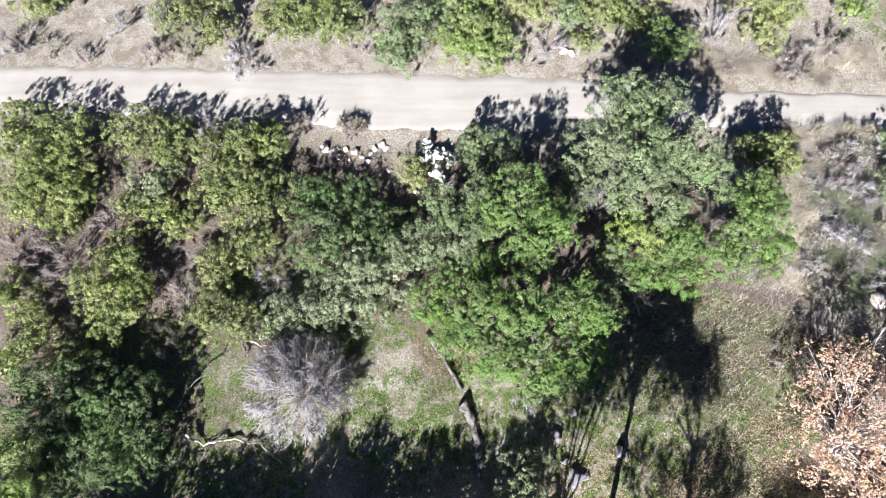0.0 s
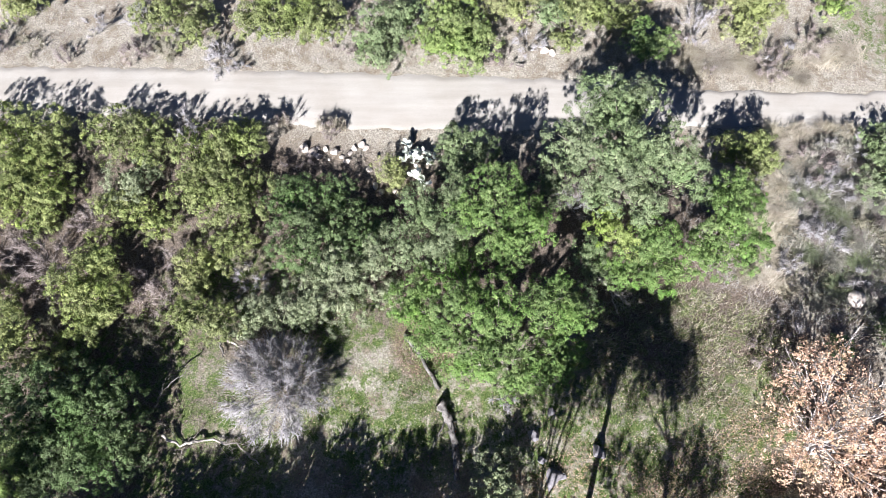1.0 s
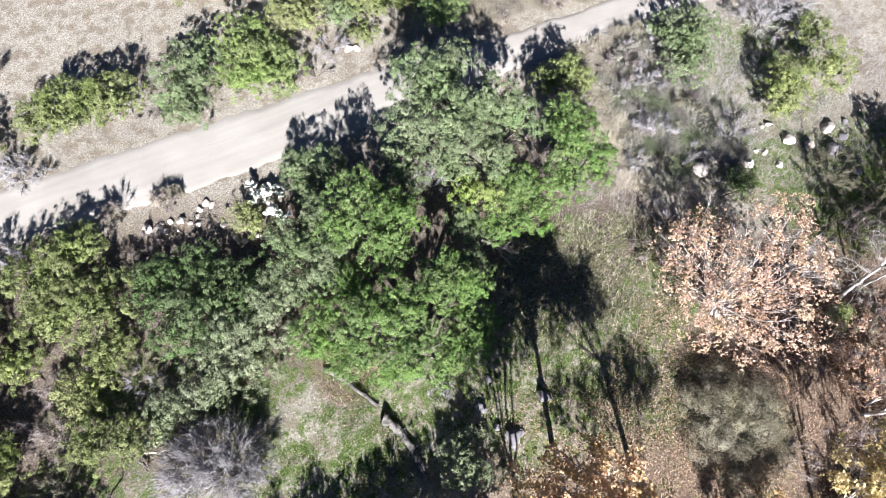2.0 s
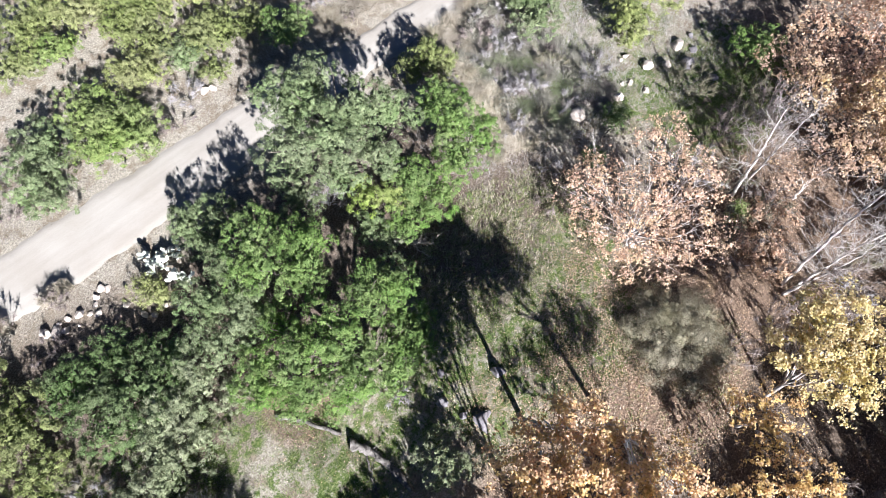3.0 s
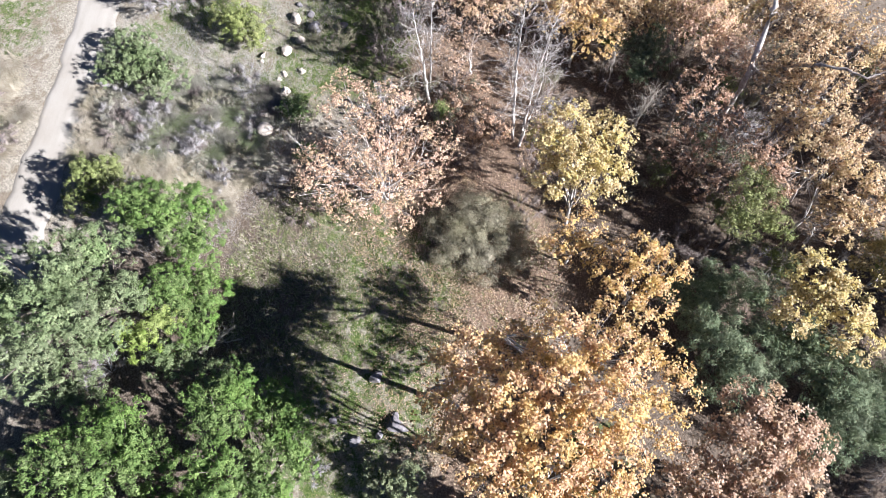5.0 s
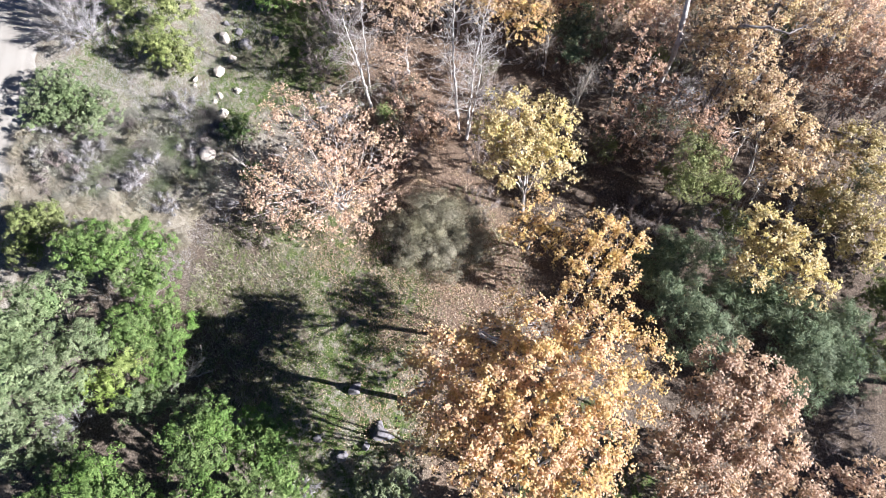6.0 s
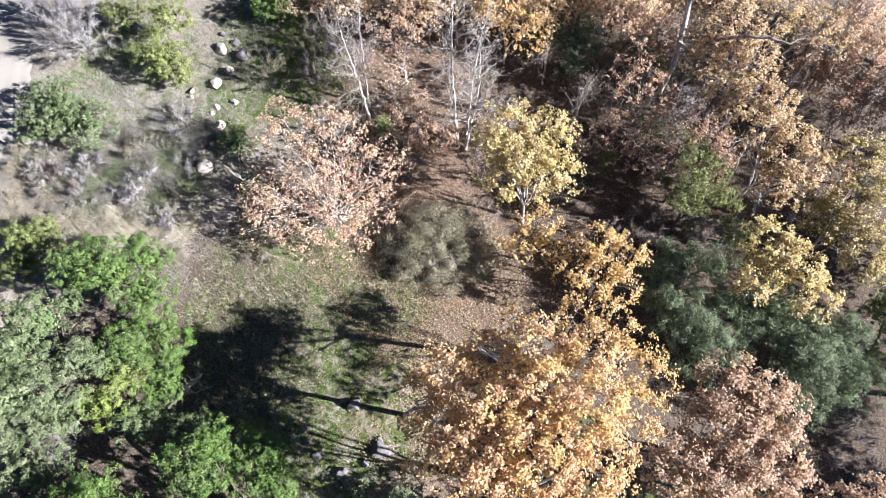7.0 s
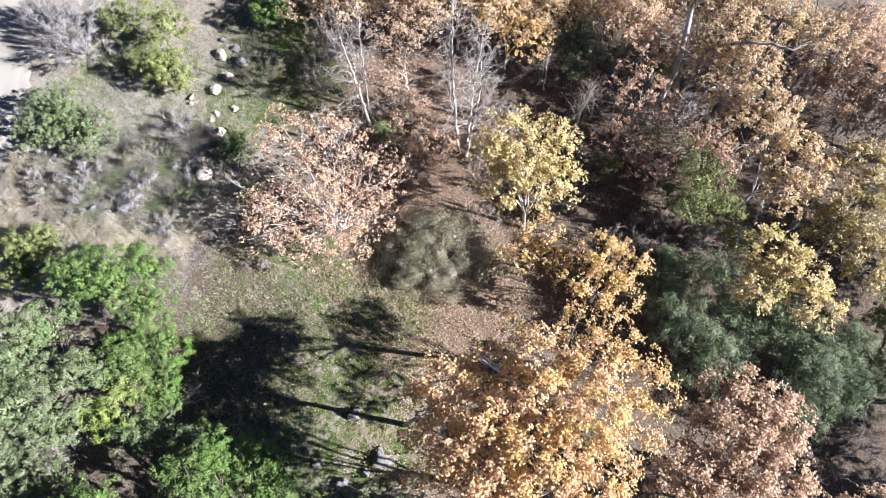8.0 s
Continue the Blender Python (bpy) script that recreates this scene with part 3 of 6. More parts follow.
leafy("chaparral_shrub", "mid-green dense chaparral shrub at the road edge", "shrub", GREEN2, 2.66, 32.89, [(2.5, 32.4, 1.4, 2.48, 1.4), (3.93, 31.4, 1.1, 1.65, 1.1), (1.92, 35.06, 1.3, 1.79, 1.3)])
leafy("chaparral_shrub", "yellowish chaparral shrub above the dirt road", "shrub", YELLOW, 6.59, 35.2, [(6.59, 35.2, 1.1, 1.59, 1.1)])
leafy("chaparral_shrub", "olive chaparral shrub behind the oak shadow", "shrub", OLIVE, 12.17, 34.44, [(12.17, 34.44, 1.3, 2.1, 1.3)])
leafy("young_oak_tree", "young oak with dark glossy leaves in shade", "tree", GREEN, 16.05, 31.13, [(16.05, 31.13, 1.59, 1.89, 1.41)])
leafy("chaparral_shrub", "bright yellow-green shrub on the grassy bank", "shrub", YELLOW, 23.63, 34.92, [(22.56, 36.37, 1.4, 1.9, 1.4), (24.62, 34.47, 1.4, 1.9, 1.4), (23.25, 32.58, 1.2, 1.5, 1.2), (24.09, 36.27, 1.4, 1.9, 1.4)])
leafy("chaparral_shrub", "small green shrub on the grassy bank", "shrub", GREEN2, 30.69, 35.15, [(30.69, 35.15, 0.9, 1.33, 0.9)])
leafy("chaparral_shrub", "olive chaparral shrub among others upslope", "shrub", OLIVE, 9.64, 39.9, [(9.64, 39.9, 1.3, 2.26, 1.3)])
leafy("chaparral_shrub", "pale yellow-green shrub among others upslope", "shrub", YELLOW, 14.01, 38.41, [(13.01, 39.14, 1.3, 2.31, 1.3), (15.78, 37.12, 1.1, 1.73, 1.1)])
leafy("chaparral_shrub", "yellow-green shrub at the top of the slope", "shrub", YELLOW, 12.14, 43.92, [(12.14, 43.92, 1.3, 2.03, 1.3)])
leafy("chaparral_shrub", "dull olive shrub in a gap upslope", "shrub", OLIVE, 11.93, 35.41, [(11.93, 35.41, 1, 1.58, 1)])
leafy("chaparral_shrub", "small olive shrub by the pale rocks", "shrub", OLIVE, 10.42, 32.41, [(10.42, 32.41, 0.7, 0.97, 0.7)])
brush("grey leafless shrub on the dry bank", GREYTWIG, -24.81, 34.4, 1.11, 1.2)
brush("brown dry bush at the foot of the bank", BROWNTWIG, -32.11, 32.61, 1.61, 1.3)
brush("tangled dry brush on the open bank", BROWNTWIG, -20.53, 39.47, 2.51, 1.1, n=1300)
brush("tangled dry brush on the open bank", GREYTWIG, -17.87, 39.9, 2.11, 1.1, n=1300)
brush("tangled dry brush on the open bank", GREYTWIG, -20.98, 35.03, 1.94, 1.1, n=1300)
brush("tangled dry brush on the open bank", OLIVETWIG, -18.69, 32.31, 1.2, 1.1, n=1300)
brush("tangled dry brush on the open bank", BROWNTWIG, -21.39, 32.02, 1.19, 1.1, n=1300)
brush("tangled dry brush on the open bank", GREYTWIG, -15, 31.91, 1.04, 1.1, n=1300)
brush("tangled dry brush on the open bank", OLIVETWIG, -19.17, 36.58, 1.85, 1.1, n=1300)
brush("tangled dry brush on the open bank", BROWNTWIG, -15.98, 40.52, 1.7, 1.1, n=1300)
brush("grey twiggy bush by the pale rocks", GREYTWIG, 7.76, 32.35, 1.51, 1.3)
brush("small grey bush at the road edge", GREYTWIG, -15.06, 31.1, 1.26, 0.7)
brush("small grey bush at the road edge", GREYTWIG, -13.66, 30.83, 0.75, 0.6)
brush("grey leafless bush on the grassy bank", GREYTWIG, 20.32, 33.44, 1.88, 1.8)
brush("dry brown bush on the grassy bank", BROWNTWIG, 25.14, 30.65, 1.73, 1.2)
brush("dry brown bush on the grassy bank", BROWNTWIG, 28.66, 32.45, 1.46, 1)
brush("dry brown bush at the foot of the bank", BROWNTWIG, 6.05, 30.93, 1.25, 0.9)
leafy("chaparral_shrub", "dense olive chaparral shrub on the upper slope", "shrub", OLIVE, 3.09, 44.28, [(2.53, 44.29, 1.1, 2.14, 1.1), (4.08, 44.27, 1, 1.61, 1)])
leafy("chaparral_shrub", "dense olive chaparral shrub on the upper slope", "shrub", YELLOW, 6.14, 42.94, [(5.61, 42.95, 1.1, 1.98, 1.1), (7.08, 42.93, 1, 1.49, 1)])
leafy("chaparral_shrub", "dense olive chaparral shrub on the upper slope", "shrub", OLIVE, 0.5, 41.49, [(0.1, 41.55, 1.1, 1.56, 1.1), (1.21, 41.4, 1.13, 1.16, 0.87)])
leafy("chaparral_shrub", "dense olive chaparral shrub on the upper slope", "shrub", OLIVE, 8.43, 40.38, [(8.05, 40.45, 1.12, 1.44, 1.08), (9.11, 40.26, 1.19, 1.07, 0.81)])
leafy("chaparral_shrub", "dense olive chaparral shrub on the upper slope", "shrub", GREEN2, 3.06, 40.56, [(2.75, 40.61, 1.29, 1.22, 0.91), (3.63, 40.48, 1.32, 0.91, 0.68)])

# thicket south of the road, western part
leafy("sumac_shrub", "large yellow-green sumac shrub beside the road", "shrub", SUMAC, -27.09, 22.04, [(-29.72, 24.98, 1.2, 2.07, 1.2), (-26.41, 24.48, 1.25, 2.35, 1.25), (-27.78, 21.87, 1.25, 2.68, 1.25), (-24.92, 20.67, 1.1, 2.19, 1.1), (-27.77, 19.49, 1, 1.98, 1), (-25.01, 18.37, 0.75, 1.51, 0.75)])
leafy("sumac_shrub", "olive and yellow sumac shrub beside the road", "shrub", OLIVE, -20.15, 24.2, [(-21.38, 24.54, 1.1, 2.06, 1.1), (-18.91, 23.86, 1.1, 2.05, 1.1)])
leafy("sage_shrub", "grey-green soft shrub among sumacs", "shrub", GREYG, -19.68, 21.12, [(-19.68, 21.12, 1, 1.72, 1)])
leafy("sumac_shrub", "yellow-green sumac shrub with open crown", "shrub", SUMAC, -18.97, 18.69, [(-20.15, 19.09, 0.9, 1.7, 0.9), (-17.78, 18.29, 0.85, 1.69, 0.85)])
leafy("sumac_shrub", "dense dark olive sumac shrub", "shrub", OLIVE, -13.49, 20.85, [(-14.8, 22.65, 1.25, 2.4, 1.25), (-12.59, 23.54, 1.2, 2.13, 1.2), (-14.87, 19.78, 1.1, 2.17, 1.1), (-12.19, 19.71, 1.2, 2.25, 1.2), (-12.37, 17.04, 0.9, 1.76, 0.9)])
leafy("toyon_shrub", "dark grey-green toyon shrub over a rocky bank", "shrub", TOYON, -6.63, 17.93, [(-8.44, 19.21, 0.95, 2.07, 0.95), (-5.82, 19.42, 0.9, 1.73, 0.9), (-8.2, 16.49, 1.2, 2.01, 1.2), (-5.28, 16.82, 1.3, 2.28, 1.3), (-3.12, 17.5, 1.1, 1.47, 1.1), (-9.31, 20.32, 0.82, 1.05, 0.78)])
leafy("willow_shrub", "grey-green feathery shrub at the meadow edge", "shrub", GREYG, -5.45, 13.38, [(-6.89, 13.09, 1.2, 1.95, 1.2), (-4.76, 12.42, 1, 1.59, 1), (-7.92, 11.74, 0.9, 1.41, 0.9), (-3, 14.75, 1.67, 1.78, 1.33), (-5.16, 14.15, 1.3, 1.78, 1.3)])
leafy("chaparral_shrub", "small yellow-green rounded shrub", "shrub", YELLOW, -14.11, 14.8, [(-14.01, 15.29, 0.9, 1.55, 0.9), (-14.29, 13.87, 0.65, 1.12, 0.65)])
leafy("sumac_shrub", "sumac shrub with grey-green top and yellow skirt", "shrub", SUMAC, -20.59, 13.39, [(-20.81, 15.23, 1.59, 1.62, 1.21), (-21.46, 13.43, 1.41, 1.86, 1.39), (-19.29, 13.08, 1.35, 1.68, 1.25), (-20.63, 11.75, 1, 1.59, 1)])
leafy("sumac_shrub", "yellow-green sumac shrub at the meadow edge", "shrub", SUMAC, -26.25, 10.77, [(-27.37, 13.14, 1.27, 1.51, 1.13), (-25.15, 10.28, 1.2, 1.65, 1.2), (-26.49, 8.57, 1.18, 1.37, 1.02)])
leafy("chaparral_shrub", "dark olive rounded shrub at the meadow edge", "shrub", OLIVE, -13.61, 11.38, [(-14.45, 11.44, 1.36, 1.39, 1.04), (-12.74, 11.31, 1.18, 1.36, 1.02)])
leafy("live_oak_tree", "dark live oak over the meadow corner", "tree", TOYON, -20.51, 4.83, [(-21.08, 7.11, 1.73, 2.24, 1.67), (-18.2, 6.13, 1.81, 2.13, 1.59), (-22.61, 4.59, 1.6, 2.28, 1.6), (-19.11, 3.65, 1.7, 2.57, 1.7), (-24.14, 6.83, 1.56, 1.67, 1.24), (-17.07, 3.99, 1.33, 1.71, 1.27), (-21.87, 2.17, 1.4, 2.08, 1.4)], trunk=0.24)
leafy("live_oak_tree", "dark live oak beyond the meadow", "tree", GREEN2, -22.91, 2.35, [(-23.18, 3.44, 3.84, 1.52, 1.16), (-22.62, 1.2, 3.86, 1.48, 1.14)], trunk=0.25)
brush("brown leafless brush between shrubs", BROWNTWIG, -24.74, 15.72, 2.27, 1.8, n=2200)
brush("tangled brown brush among the shrubs", OLIVETWIG, -27.17, 14.15, 1.53, 1.1, n=900)
brush("tangled brown brush among the shrubs", BROWNTWIG, -16.38, 12.98, 1.73, 1.1, n=900)
brush("tangled brown brush among the shrubs", OLIVETWIG, -12.36, 12.6, 1.22, 1.1, n=900)
brush("tangled brown brush among the shrubs", OLIVETWIG, -11.19, 15.42, 1.32, 1.1, n=900)
brush("tangled brown brush among the shrubs", BROWNTWIG, -22.21, 18.05, 1.36, 1.1, n=900)
brush("tangled brown brush among the shrubs", OLIVETWIG, -17.07, 10.44, 1.41, 1.1, n=900)
brush("tangled brown brush among the shrubs", OLIVETWIG, -23.53, 10.82, 1.2, 1.1, n=900)
brush("tangled brown brush among the shrubs", BROWNTWIG, -16.07, 16.03, 1.11, 1.1, n=900)
leafy("sumac_shrub", "yellow-green sumac shrub among brown brush", "shrub", SUMAC, -24.25, 10.42, [(-22.88, 8.94, 1, 1.38, 1), (-26.18, 12.52, 0.93, 1.16, 0.87)])
leafy("sage_shrub", "grey-green feathery shrub among oaks", "shrub", GREYG, -7.67, 12.02, [(-10.07, 11.78, 0.8, 1.27, 0.8), (-11.09, 10.77, 0.6, 0.88, 0.6), (-2.3, 13.15, 0.97, 1.1, 0.83)])
leafy("willow_tree", "dark green willow in the shaded creek bed", "tree", BLUEG, 16.26, -17.81, [(16.76, -17.65, 2.12, 1.7, 1.28), (15.85, -15.57, 1.91, 1.45, 1.09), (16.03, -20, 2.44, 1.54, 1.16)], trunk=0.12, leaf=0.15, slim=0.28, tuft=0.5)
brush("brown leafless brush between shrubs", BROWNTWIG, -27.95, 16.39, 1.48, 1.5)
brush("grey dead brush between shrubs", GREYTWIG, -15.83, 24.28, 1.1, 2.2)
brush("brown dead brush between shrubs", BROWNTWIG, -16.77, 13.34, 1.26, 1.2)
brush("brown dead brush between shrubs", BROWNTWIG, -22.09, 18.79, 1.13, 1.4)
brush("grey brown dead brush at the meadow edge", GREYTWIG, -11.08, 14.1, 1.27, 1)
brush("large grey leafless shrub in the meadow", GREYTWIG, -8.54, 7.34, 3.29, 2.6, n=9500)
brush("brown dry brush at the road edge", BROWNTWIG, -9.78, 25.93, 1, 1.2)
brush("brown dry brush at the road edge", BROWNTWIG, -6.89, 25.42, 1.2, 0.9)
brush("grey dry brush at the road edge", GREYTWIG, -16.68, 26.44, 0.89, 1.2)
brush("brown dry brush beside pale rocks", BROWNTWIG, -8.78, 22.85, 1.1, 1)
brush("small grey bush under the oaks", GREYTWIG, 5.1, 6.8, 0.95, 1)

# oaks by the road and meadow
leafy("live_oak_tree", "large grey-green live oak beside the dirt road", "tree", OAK, 13.83, 18.13, [(11.18, 22.9, 5.95, 2.08, 2.05), (9.41, 20.89, 5.47, 1.76, 1.73), (13.22, 23.01, 6.07, 1.54, 1.53), (11.4, 19.42, 6.28, 2.14, 2.12), (14.22, 19.98, 5.95, 1.87, 1.85), (15.53, 18.73, 5.53, 1.48, 1.47), (10.94, 17.95, 5, 1.43, 1.4), (13.41, 17.79, 4.57, 1.68, 1.63)], trunk=0.42)
leafy("live_oak_tree", "yellow-green young oak below a larger oak", "tree", YELLOWG, 11.97, 16.15, [(11.36, 16.48, 3.52, 1.12, 1.08), (12.65, 15.79, 2.98, 1.06, 1.02)], trunk=0.15)
leafy("live_oak_tree", "bright green live oak at the meadow edge", "tree", GREEN, 18.67, 16.14, [(18.65, 16.69, 3.76, 1.91, 1.84), (17.66, 14.86, 2.98, 1.7, 1.62), (19.76, 14.89, 2.88, 1.37, 1.32), (19.22, 18.48, 3.92, 1.32, 1.28)], trunk=0.22)
leafy("live_oak_tree", "bright green low oak at the meadow edge", "tree", GREEN, 14.08, 14.7, [(13.41, 14.45, 2.25, 1.64, 1.55), (15.63, 14.25, 1.79, 1.49, 1.41), (14.28, 15.84, 3.26, 1.39, 1.34), (12.06, 14.17, 2.03, 1.01, 0.97)], trunk=0.2)
leafy("chaparral_shrub", "olive shrub behind the large oak", "shrub", OLIVE, 21.62, 22.42, [(20.6, 22.5, 1.83, 1.15, 1.1), (22.07, 22.37, 1.68, 1.39, 1.32), (22.77, 21.46, 1.44, 1.02, 0.96)])
leafy("chaparral_shrub", "grey-olive shrub at the road edge", "shrub", OAK, 2.75, 22.79, [(2.13, 23.5, 1.45, 1.21, 1.15), (3.65, 22.7, 1.34, 1.34, 1.26), (2.13, 22.05, 1, 1.07, 1)])
leafy("chaparral_shrub", "yellow-green shrub under a cactus", "shrub", YELLOW, -1.97, 21.7, [(-2.11, 22.01, 0.75, 1.08, 0.75), (-1.72, 21.08, 0.5, 0.77, 0.5)])
leafy("live_oak_tree", "mid-green live oak with dark gaps", "tree", GREEN, 5.04, 16.35, [(4.63, 18.43, 4.51, 1.52, 1.49), (3.61, 16.73, 3.84, 1.61, 1.56), (5.86, 15.4, 4.33, 1.72, 1.67), (4.9, 14.61, 3.69, 1.35, 1.31), (6.75, 16.44, 4.41, 1.21, 1.19)], trunk=0.25)
leafy("live_oak_tree", "grey-green live oak with bright new leaves", "tree", OAK, 0.77, 16.77, [(0.19, 18.01, 2.82, 1.44, 1.38), (1.94, 16.75, 3.04, 1.42, 1.36), (0.89, 15.44, 2.65, 1.41, 1.35), (2.34, 18.76, 2.85, 1.2, 1.15), (-0.86, 15.56, 2.38, 1.49, 1.42)], trunk=0.22)
leafy("live_oak_tree", "broad bright green live oak over the meadow", "tree", GREEN, 5.1, 9.12, [(0.56, 10.30, 1.4, 1.2, 1.08), (2.60, 8.48, 1.6, 1.2, 1.08), (2.40, 14.01, 2.6, 1.4, 1.26), (0.28, 13.07, 2.2, 1.3, 1.17), (7.35, 8.17, 3, 1.3, 1.17), (-0.5, 11.83, 2.22, 1.45, 1.38), (2.12, 11.38, 4.06, 1.59, 1.54), (4.61, 11.12, 4.81, 1.63, 1.59), (7.22, 11.25, 4.4, 1.65, 1.6), (1.48, 9.64, 3.27, 1.59, 1.53), (3.97, 8.81, 3.95, 1.71, 1.65), (6.54, 8.28, 3.5, 1.56, 1.5), (5.63, 7.47, 2.89, 1.37, 1.31), (8.59, 10.78, 3.8, 1.23, 1.2), (8.26, 8.7, 3.08, 1.16, 1.12)], trunk=0.34)
leafy("willow_shrub", "feathery grey-green willow at the meadow edge", "shrub", GREYG, 4.54, 2.09, [(4.54, 2.09, 1.3, 1.5, 1.3)])
brush("brown dead brush under the oaks", BROWNTWIG, 9.83, 19.43, 1.11, 3)

# dry bank to the east
leafy("chaparral_shrub", "grey-green rounded shrub beside the dirt road", "shrub", OAK, 31.82, 22.09, [(33.04, 22.61, 1.1, 1.95, 1.1), (31.1, 20.61, 1, 1.9, 1), (31.12, 23.38, 0.9, 1.5, 0.9)])
leafy("chaparral_shrub", "olive green tall shrub on the grassy slope", "shrub", SUMAC, 37.13, 15.35, [(39.22, 15.4, 2.29, 1.74, 1.31), (36.22, 15.7, 1.57, 1.93, 1.43), (35.11, 14.39, 1.29, 1.22, 0.91)])
leafy("young_oak_tree", "small dark green oak on the grassy slope", "tree", GREEN, 40.44, 7.48, [(40.44, 7.48, 1.81, 1.58, 1.19)])
leafy("chaparral_shrub", "olive shrub far up the slope", "shrub", OLIVE, 40.51, 18.7, [(40.51, 18.7, 1.69, 1.21, 0.91)])
brush("large grey leafless shrub beside the road", GREYTWIG, 39.32, 22.05, 3.21, 2.8, n=5000)
brush("large grey leafless shrub beside the road", GREYTWIG, 41.3, 24.6, 1.6, 2.4, n=2400)
brush("grey-brown leafless bush among rocks", GREYTWIG, 31.28, 14.5, 1.66, 1.4)
brush("dark brown bush on the green slope", OLIVETWIG, 35.45, 8.59, 2.29, 1.6)
brush("grey brush on the dry slope", GREYTWIG, 25.63, 17.64, 1.12, 1)
brush("grey brush on the dry slope", OLIVETWIG, 29.12, 17, 1.36, 1)
brush("grey brush on the dry slope", BROWNTWIG, 26.65, 22.5, 1.68, 1)
brush("grey brush on the dry slope", OLIVETWIG, 25.36, 13.87, 1.32, 0.9)
brush("grey brush on the dry slope", GREYTWIG, 27.83, 20.54, 1.33, 0.9)
brush("brown brush at the meadow edge", BROWNTWIG, 21.86, 9.46, 1.66, 0.9)
leafy("sapling_shrub", "dark green low shrub shaded by a sycamore", "shrub", TOYON, 27.96, 10.46, [(29.07, 10.77, 0.6, 1.1, 0.6), (25.67, 9.82, 0.5, 0.76, 0.5)])

# sycamores and riparian wood
sycamore("sycamore_tree", "pale tan sycamore with white trunks and thin leaves", "tree", TANLEAF, 22.77, 3.86, [(27.32, 6.32, 4.35, 1.89, 1.45), (26.51, 3.47, 4.62, 2.05, 1.58), (24.27, 1.22, 3.93, 2.05, 1.57), (23.88, 4.68, 4.32, 1.92, 1.48), (23.07, 7.65, 3.33, 1.93, 1.47), (22.31, 3.52, 3.39, 1.85, 1.41), (22.08, 1.5, 2.78, 1.61, 1.22), (21.09, 5.85, 2.27, 1.77, 1.33), (21.95, 8.2, 2.53, 1.41, 1.07), (20.45, 3.08, 2.29, 1.33, 1.01)], density=0.3, trunk=0.2, thick=0.5, leaf=0.105, stems=((24.83, 6.63, 4.6), (27.00, 5.09, 5.2), (25.96, 3.99, 5.4), (25.87, 3.09, 5), (23.78, 8.75, 3.6), (24.47, 1.84, 4.6)))
smoke_lobes = [(19.92, -2.35, 1.75, 1.25, 1.0)]
for turn, out, high in ((0, 1.45, 1.6), (52, 1.4, 1.55), (103, 1.5, 1.4), (155, 1.4, 1.45), (206, 1.55, 1.3), (257, 1.45, 1.5), (308, 1.4, 1.6), (20, 2.35, 0.9), (75, 2.6, 0.8), (130, 2.6, 0.75), (185, 2.2, 0.8), (240, 2.7, 0.85), (290, 2.6, 0.9), (335, 2.3, 0.95)):
    smoke_lobes.append((19.92 + out * math.cos(radians(turn)), -2.35 + out * 1.05 * math.sin(radians(turn)), high, 0.95, 0.8))
leafy("smoke_tree", "grey-brown fine-leaved tree with smoky crown", "tree", SMOKE, 19.92, -2.35, smoke_lobes, leaf=0.062, cover=0.55, slim=0.5, tuft=0.45)
sycamore("sycamore_tree", "yellow-leaved sycamore with white stems", "tree", LEMONLEAF, 21.63, -8.49, [(24.8, -7.34, 6.63, 1.73, 1.37), (24.5, -9.83, 6.22, 1.75, 1.38), (22.77, -8.13, 5.91, 1.9, 1.49), (22.08, -9.84, 5.51, 1.65, 1.29), (22.19, -6.72, 5.04, 1.48, 1.16), (23.85, -6.51, 6.31, 1.38, 1.09)], density=0.85)
sycamore("sycamore_tree", "yellow sycamore sapling under taller trees", "tree", YELLOWLEAF, 18.76, -8.29, [(19.71, -8.58, 3.85, 1.49, 1.15), (18.31, -7.32, 3.33, 1.4, 1.07), (18.05, -9.03, 3.6, 1.31, 1)], trunk=0.09, density=0.38)
sycamore("sycamore_tree", "golden sycamore with bare inner branches", "tree", YELLOWLEAF, 16.12, -12.04, [(17.13, -11.71, 5.05, 1.52, 1.19), (16.73, -13.43, 4.77, 1.35, 1.07), (15.75, -10.55, 4.26, 1.51, 1.18), (14.89, -12.45, 4.18, 1.34, 1.06)], density=0.6)
sycamore("sycamore_tree", "broad copper-leaved sycamore over the meadow edge", "tree", COPPERLEAF, 9.58, 0.84, [(9.51, -1.64, 8.12, 1.83, 1.48), (7.21, -0.83, 8.22, 1.7, 1.38), (10.49, -3.74, 7.75, 1.54, 1.25), (7.49, -3.15, 9.79, 1.7, 1.41), (5.65, -2.65, 9.47, 1.85, 1.53)], density=0.86, trunk=0.14, lift=0.5)
sycamore("sycamore_tree", "tall copper-leaved sycamore with dense crown", "tree", COPPERLEAF, 13.22, -2.51, [(8.19, -5.56, 10.06, 1.72, 1.44), (10.43, -6.38, 9.16, 1.63, 1.34), (9.55, -8.32, 9.67, 1.59, 1.33), (6.96, -7.66, 10.07, 1.83, 1.53)], density=0.86, trunk=0.14, lift=0.5)
sycamore("sycamore_tree", "copper-leaved sycamore with dense crown", "tree", COPPERLEAF, 4.65, -5.72, [(5.8, -5.14, 9.96, 1.97, 1.64), (4.86, -7.6, 9.45, 1.87, 1.55), (4.17, -3.77, 8.47, 1.89, 1.53), (3.62, -6.5, 8.51, 1.83, 1.49)], density=0.86, trunk=0.2, lift=0.4)
